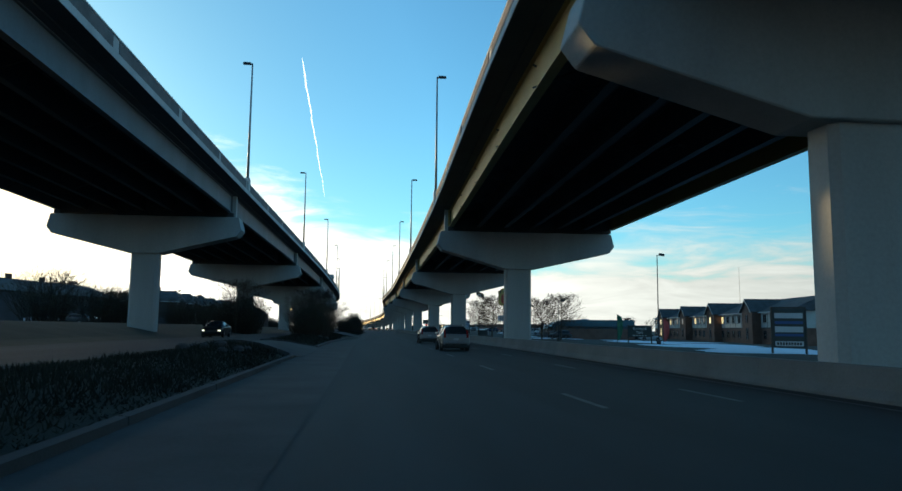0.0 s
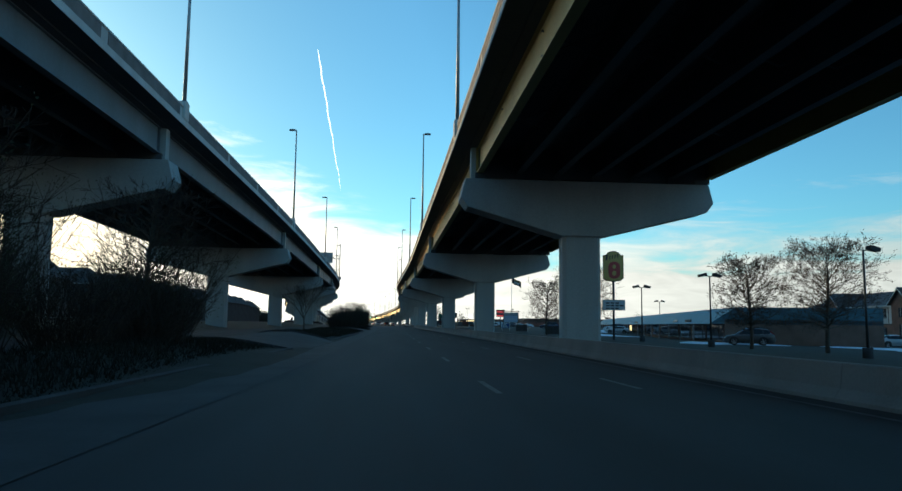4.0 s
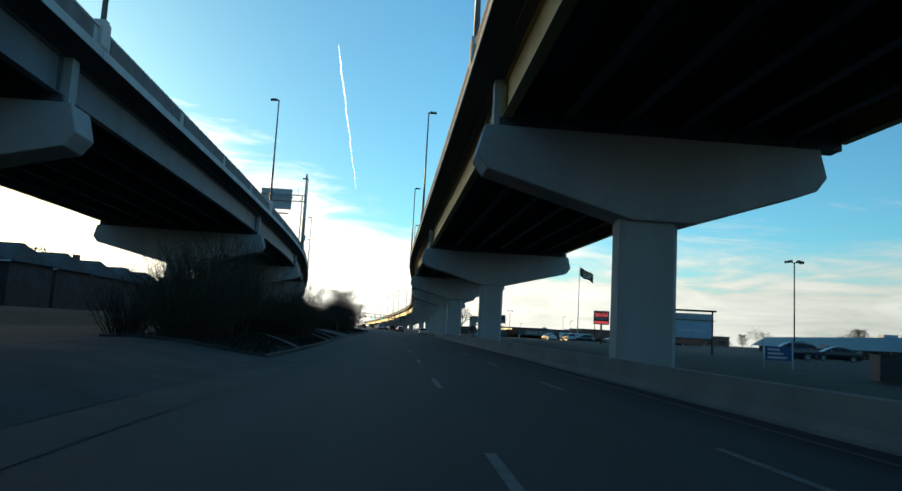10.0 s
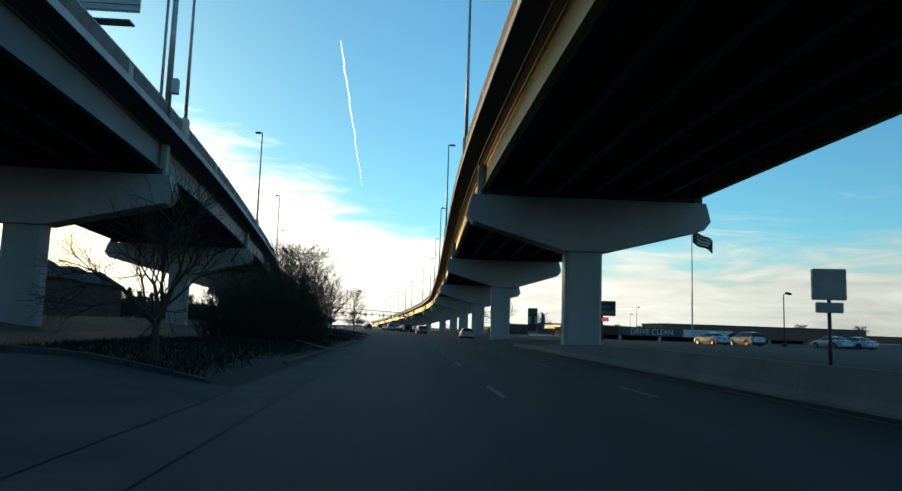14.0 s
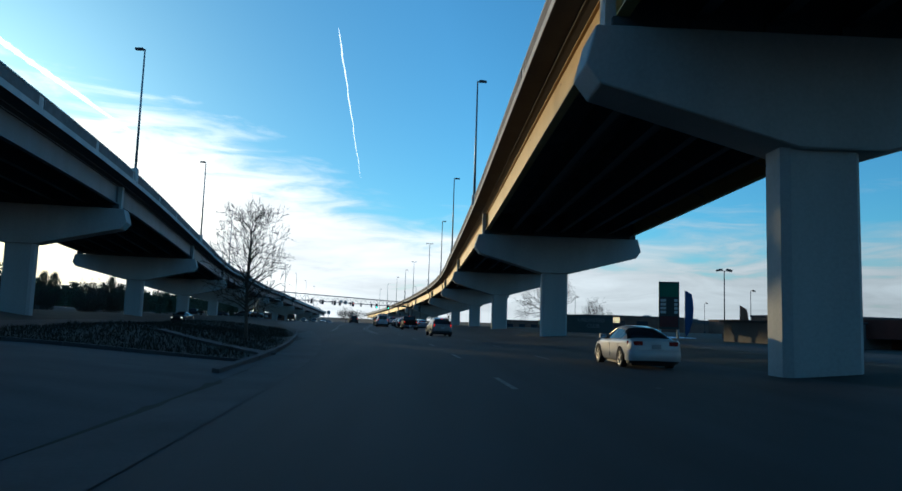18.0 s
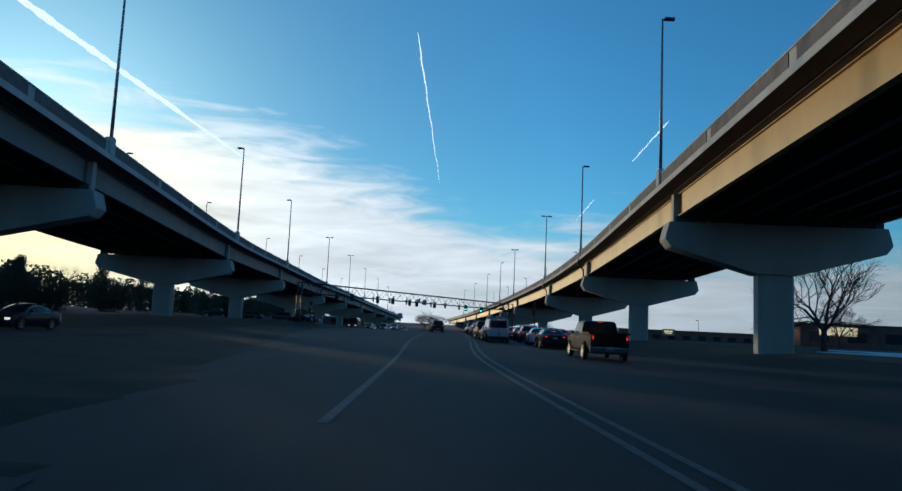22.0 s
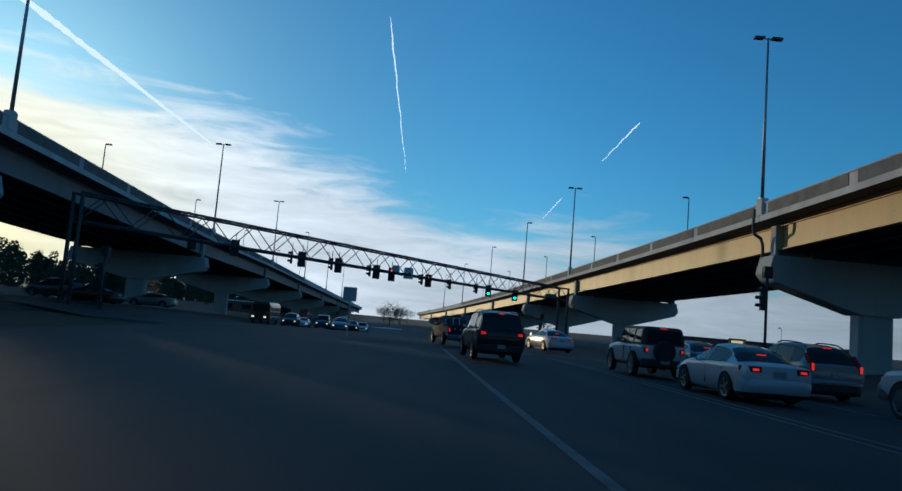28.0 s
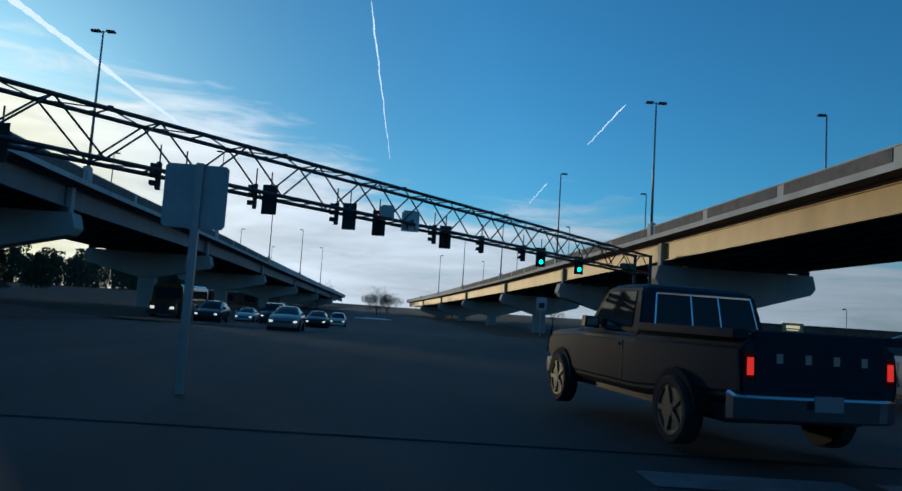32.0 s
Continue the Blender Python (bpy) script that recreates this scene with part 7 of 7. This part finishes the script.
    if kind in ("suv", "big_suv"):
        for side in (-1, 1):
            rows = SHAPES[kind][0]
            over = lambda y: (side * (along([(r[0], r[5]) for r in rows], y) * 0.93), y, along([(r[0], r[3]) for r in rows], y) - 0.005)
            stops = [over(t0 + 0.15 + (t1 - t0 - 0.35) * k / 6) for k in range(7)]
            rail = Mesh()
            for k in range(6):
                (xa, ya, za), (xb, yb, zb_) = stops[k], stops[k + 1]
                ends = (0.045 if 0 < k else 0.0, 0.045 if k < 5 else 0.0)
                rail.tube((xa, ya, za - 0.02 + ends[0]), (xb, yb, zb_ - 0.02 + ends[1]), 0.022, n=6)
            part("roof_rail", rail, GALVANISED if kind == "big_suv" else TRIM_BLACK, v)
        part("rear_wiper", Mesh().box(-0.02, 0.4, b0 - 0.075, b0 - 0.06, belt + 0.12, belt + 0.15), TRIM_BLACK, rear)
    if kind == "jeep":
        ring = lambda y, r: [(r * math.cos(a), y, 0.98 + r * math.sin(a)) for a in np.linspace(0, 2 * math.pi, 19)[:-1]]
        part("spare_wheel", Mesh().loft([ring(-2.1, 0.3), ring(-2.12, 0.38), ring(-2.3, 0.39), ring(-2.34, 0.33), ring(-2.33, 0.2)]), RUBBER, v)
    if kind == "van":
        rack = part("roof_rack", Mesh().box(-0.75, 0.75, -2.0, -1.9, roof + 0.14, roof + 0.19), GALVANISED, v)
        for y in (-1.0, 0.2):
            part("rack_bar", Mesh().box(-0.75, 0.75, y, y + 0.08, roof - 0.01, roof + 0.19), GALVANISED, rack)
        for side in (-0.5, 0.1):
            part("ladder_rail", Mesh().box(side - 0.03, side + 0.03, -2.5, 0.9, roof + 0.2, roof + 0.28), GALVANISED, rack)
        part("door_gap", Mesh().box(-0.012, 0.012, -L / 2 - 0.01, -L / 2 + 0.05, 0.5, 1.95), TRIM_BLACK, v)
        for k in range(6):
            part("text_bar", Mesh().box(-W - 0.004, -W + 0.02, -1.9 + 0.36 * k, -1.62 + 0.36 * k, 0.86, 0.98 if k % 2 else 1.02), SIGN_BLUE, v, "blue lettering block")
    return v


def row_x(table, y):
    return along(table, y)


RED = paint("dark_red_paint", (0.16, 0.015, 0.015))
WHITE = paint("white_paint", (0.46, 0.47, 0.48), 0.1)
SILVER = paint("silver_paint", (0.20, 0.205, 0.215), 0.6)
BLACK = paint("black_paint", (0.012, 0.012, 0.014), 0.0, 0.55)
GREY = paint("dark_grey_paint", (0.06, 0.062, 0.066))
NAVY = paint("navy_paint", (0.015, 0.025, 0.055))
MAROON = paint("maroon_paint", (0.014, 0.005, 0.005), 0.0, 0.25)
BLUE_GREY = paint("faded_blue_grey_paint", (0.016, 0.026, 0.042), 0.0, 0.15)
LANE_A = [(380, 1.0), (457, -3.4), (465, -4.1), (501, -5.9), (522, -6.9)]
LANE_B = [(380, 4.2), (427, 1.3), (444, 0.3), (470, -0.6), (501, -2.5), (522, -3.4)]
LANE_C = [(380, 7.5), (446, 3.6), (470, 3.2), (501, 1.0)]
QUEUE = (
    ("van", LANE_A, 455.5, WHITE, "white panel van with a roof ladder, brake lights on", "van"),
    ("sedan", LANE_A, 461.7, RED, "dark red saloon waiting in the queue, brake lights on", "car"),
    ("pickup", LANE_A, 469.0, BLACK, "black pickup truck waiting in the queue, brake lights on", "pickup"),
    ("sedan", LANE_A, 477.5, SILVER, "silver saloon waiting in the queue, brake lights on", "car"),
    ("suv", LANE_A, 486.5, BLACK, "black suv waiting in the queue, brake lights on", "suv"),
    ("sedan", LANE_A, 499.7, WHITE, "white sports saloon waiting near the signals, brake lights on", "car"),
    ("jeep", LANE_A, 507.8, WHITE, "white off-roader with black roof and spare wheel", "suv"),
    ("pickup", LANE_B, 426.5, MAROON, "dark maroon crew pickup with chrome step, brake lights on", "pickup"),
    ("sedan", LANE_B, 442.5, MAROON, "near-black maroon saloon waiting in the queue, brake lights on", "car"),
    ("sedan", LANE_B, 450.5, WHITE, "white saloon waiting in the queue, brake lights on", "car"),
    ("suv", LANE_B, 459.5, GREY, "dark grey suv waiting in the queue, brake lights on", "suv"),
    ("sedan", LANE_B, 468.0, BLACK, "black saloon waiting in the queue, brake lights on", "car"),
    ("sedan", LANE_B, 477.0, SILVER, "silver saloon waiting in the queue, brake lights on", "car"),
    ("pickup", LANE_B, 494.0, WHITE, "white four-door pickup with chrome bumper", "pickup"),
    ("suv", LANE_B, 503.0, SILVER, "silver suv waiting near the signals, brake lights on", "suv"),
    ("sedan", LANE_B, 511.5, GREY, "dark grey saloon waiting near the signals, brake lights on", "car"),
    ("sedan", LANE_C, 447.0, SILVER, "pale silver saloon in the outer lane, brake lights on", "car"),
    ("sedan", LANE_C, 466.0, WHITE, "white saloon in the outer lane, brake lights on", "car"),
)
for kind, lane, rear, colour, label, cat in QUEUE:
    L = SPECS[kind]["L"]
    y = rear + L / 2
    turn = math.degrees(math.atan2(row_x(lane, rear) - row_x(lane, rear + L), L))
    vehicle(kind, label, colour, (row_x(lane, y), y, 0.006), turn, "tail", cat)
vehicle("big_suv", "black off-road suv with silver roof rails, brake lights on", BLACK, (-12.22, 512.4, 0.006), 7.0, "tail", "suv")
old = vehicle("old_pickup", "old faded blue-grey pickup with white-framed rear window", BLUE_GREY, (-13.53, 527.05, 0.006), 11.0, "tail", "pickup", rim=DARK_STEEL, low=CHROME)
for k in range(4):
    part("tailgate_mark", Mesh().box(-0.52 + 0.32 * k, -0.45 + 0.32 * k, -2.63, -2.621, 0.97, 1.06), GALVANISED, old, "chrome badge block")
wf = Mesh()
for a, b in (((-0.72, 1.25), (0.72, 1.25)), ((0.72, 1.25), (0.66, 1.66)), ((0.66, 1.66), (-0.66, 1.66)), ((-0.66, 1.66), (-0.72, 1.25)), ((-0.2, 1.25), (-0.19, 1.66)), ((0.2, 1.25), (0.19, 1.66))):
    back = lambda z: -0.62 + (z - 1.14) * 0.23
    wf.tube((a[0], back(a[1]), a[1]), (b[0], back(b[1]), b[1]), 0.016, n=4)
part("window_frame", wf, CHROME, old, "bright window frame")
vehicle("sedan", "white saloon turning out beside the old pickup", WHITE, (-6.9, 531.6, 0.006), 13.5, "tail", "car")
vehicle("suv", "silver compact suv with brake lights on", SILVER, (3.7, 394.8, 0.006), 6.0, "tail", "suv")
vehicle("sedan", "silver-white saloon in the kerb lane", WHITE, (9.0, 354.4, 0.006), 0.0, "off", "car")
vehicle("suv", "silver compact suv in the middle lane", SILVER, (4.0, 49.3, 0.006), 0.0, "off", "suv")
vehicle("suv", "silver compact suv ahead in the kerb lane", SILVER, (4.25, 72.0, 0.006), 0.0, "off", "car")
for kind, x, y, colour, label in (("sedan", -25.3, 561.0, SILVER, "silver saloon facing the junction with headlights on"), ("suv", -33.0, 572.0, BLACK, "dark suv facing the junction with headlights on"), ("sedan", -35.0, 590.5, WHITE, "white saloon facing the junction with headlights on"),
                                  ("big_suv", -31.0, 584.0, GREY, "dark grey suv facing the junction with headlights on"), ("sedan", -26.4, 580.0, BLACK, "black saloon facing the junction with headlights on"),
                                  ("sedan", -32.6, 601.0, SILVER, "silver saloon facing the junction with headlights on"), ("suv", -27.6, 604.0, WHITE, "white suv facing the junction with headlights on")):
    vehicle(kind, label, colour, (x, y, ground_z(x, y) + 0.02), 180 + 5, "head", "suv" if "suv" in kind else "car", group="oncoming vehicles")
for kind, x, y, colour, label in (("sedan", -15.0, 68.0, BLACK, "dark saloon with headlights on beneath the viaduct"), ("sedan", -30.6, 432.0, BLACK, "dark saloon with headlights on beneath the viaduct")):
    vehicle(kind, label, colour, (x, y, ground_z(x, y) + 0.04), 180, "head", "suv" if kind == "suv" else "car", group="oncoming vehicles")
for k, (kind, x, y, colour, turn) in enumerate((("suv", 36.0, 141.0, GREY, 70), ("sedan", 58.0, 150.0, WHITE, -100), ("sedan", 61.0, 165.0, BLACK, -100), ("suv", 62.0, 176.0, SILVER, -100), ("sedan", 47.0, 215.0, WHITE, 75), ("suv", 50.0, 226.0, WHITE, 75),
                                                ("suv", 40.5, 247.0, NAVY, 80), ("sedan", 46.2, 249.0, BLACK, 80), ("sedan", 36.2, 338.0, WHITE, 12), ("suv", 40.5, 338.3, WHITE, 12), ("sedan", 50.0, 337.0, WHITE, 12), ("sedan", 53.2, 337.4, WHITE, 12), ("suv", 52.0, 366.0, SILVER, 50), ("sedan", 36.0, 400.0, GREY, 110), ("sedan", -44.5, 557.0, SILVER, 96), ("sedan", -42.0, 539.0, BLACK, 80), ("suv", -46.5, 542.0, GREY, 80), ("sedan", -52.0, 538.0, NAVY, 85), ("pickup", -60.0, 541.0, BLACK, 85),
                                                ("sedan", -52.0, 120.0, WHITE, 85), ("suv", -50.0, 128.0, GREY, 85), ("sedan", -51.0, 136.0, SILVER, 85))):
    tint = {id(WHITE): "white", id(GREY): "dark grey", id(BLACK): "black", id(SILVER): "silver", id(RED): "red", id(NAVY): "navy blue"}[id(colour)]
    noun = {"suv": "suv", "sedan": "saloon", "pickup": "pickup truck"}[kind]
    vehicle(kind, f"{tint} {noun} standing in a car park beside the road", colour, (x, y, ground_z(x, y) + 0.01), turn, "off", "car", group="parked vehicles")


def school_bus():
    b = thing("bus", "dull orange-brown bus facing the junction with headlights on", "bus", (-38.2, 580.0, ground_z(-38.2, 580.0) + 0.02), 185)
    YELLOW = paint("bus_yellow", (0.11, 0.055, 0.015), 0.0)
    body = part("body", Mesh().loft([[(x, y, z) for x, z in ((-1.2, 0.6), (-1.22, 1.6), (-1.15, 2.6), (-0.9, 2.85), (0.9, 2.85), (1.15, 2.6), (1.22, 1.6), (1.2, 0.6))] for y in (-5.2, 4.0)]), YELLOW, b)
    part("bonnet", Mesh().loft([[(x, y, z) for x, z in ((-1.0, 0.55), (-1.0, 1.35), (-0.8, h), (0.8, h), (1.0, 1.35), (1.0, 0.55))] for y, h in ((4.0, 1.65), (5.3, 1.45))]), YELLOW, b)
    part("windscreen", Mesh().box(-1.0, 1.0, 4.002, 4.03, 1.7, 2.55), CAR_GLASS, body)
    for k in range(8):
        for side in (-1, 1):
            part("side_window", Mesh().box(side * 1.15, side * 1.225, -4.7 + 1.05 * k, -3.9 + 1.05 * k, 1.75, 2.4), CAR_GLASS, body)
    for side in (-1, 1):
        part("headlight", Mesh().box(side * 0.6, side * 0.9, 5.28, 5.36, 0.85, 1.05), HEAD_LIT, b)
        part("stripe", Mesh().box(side * 1.2, side * 1.226, -5.1, 3.9, 1.35, 1.42), TRIM_BLACK, body)
        for y in (-3.2, 3.9):
            wheel_parts(b, side * 1.18, y, 0.48, 0.28, TRIM_BLACK)
    part("grille", Mesh().box(-0.5, 0.5, 5.3, 5.33, 0.75, 1.3), TRIM_BLACK, b)
    part("bumper", Mesh().box(-1.15, 1.15, 5.3, 5.5, 0.45, 0.7), TRIM_BLACK, b)


school_bus()

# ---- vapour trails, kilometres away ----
# emission stands in for the sunlight that makes the trails white
VAPOUR_GLOW = glowing("vapour_trail", (1.0, 0.97, 0.92), 1.1)


def trail(a, b, w0, w1, label, wavy=0.0, gaps=0.0, seed=1, far=4200.0):
    """A ribbon between two points of the sky, each given as degrees west of the road's line and degrees up."""
    g = random.Random(seed)

    def at(az, el):
        return Vector((-math.sin(radians(az)) * math.cos(radians(el)), math.cos(radians(az)) * math.cos(radians(el)), math.sin(radians(el)))) * far
    pa, pb = at(*a), at(*b)
    across = (pb - pa).cross(pa).normalized()
    mb = Mesh()
    n = 60
    row = []
    for k in range(n + 1):
        u = k / n
        c = pa.lerp(pb, u) + across * wavy * (math.sin(u * 23) + 0.6 * math.sin(u * 51 + 1))
        w = (w0 + (w1 - w0) * u) * min(1, 0.25 + 6 * u) * g.uniform(0.75, 1.2)
        if gaps and u > 0.72 and g.random() < gaps:
            w *= 0.35
        row.append([c - across * w, c + across * w])
    mb.loft(row, closed=False, caps=False)
    tagged(part("vapour_trail", mb, VAPOUR_GLOW), label, "sky", kind="structure").location = (0, 250, 0)


trail((6.2, 21.8), (3.9, 10.8), 4.2, 1.3, "thin broken white vapour trail in the sky", 1.8, 0.3, 3)
trail((35.2, 20.2), (18.2, 11.2), 20.0, 5.0, "broad straight white vapour trail in the sky", 0.8, 0.0, 5)
trail((-13.4, 15.6), (-10.8, 12.7), 4.0, 1.6, "short white vapour trail in the sky", 1.5, 0.0, 7)
trail((-8.0, 9.85), (-6.7, 8.25), 2.5, 1.0, "short faint vapour trail in the sky", 1.0, 0.0, 9)
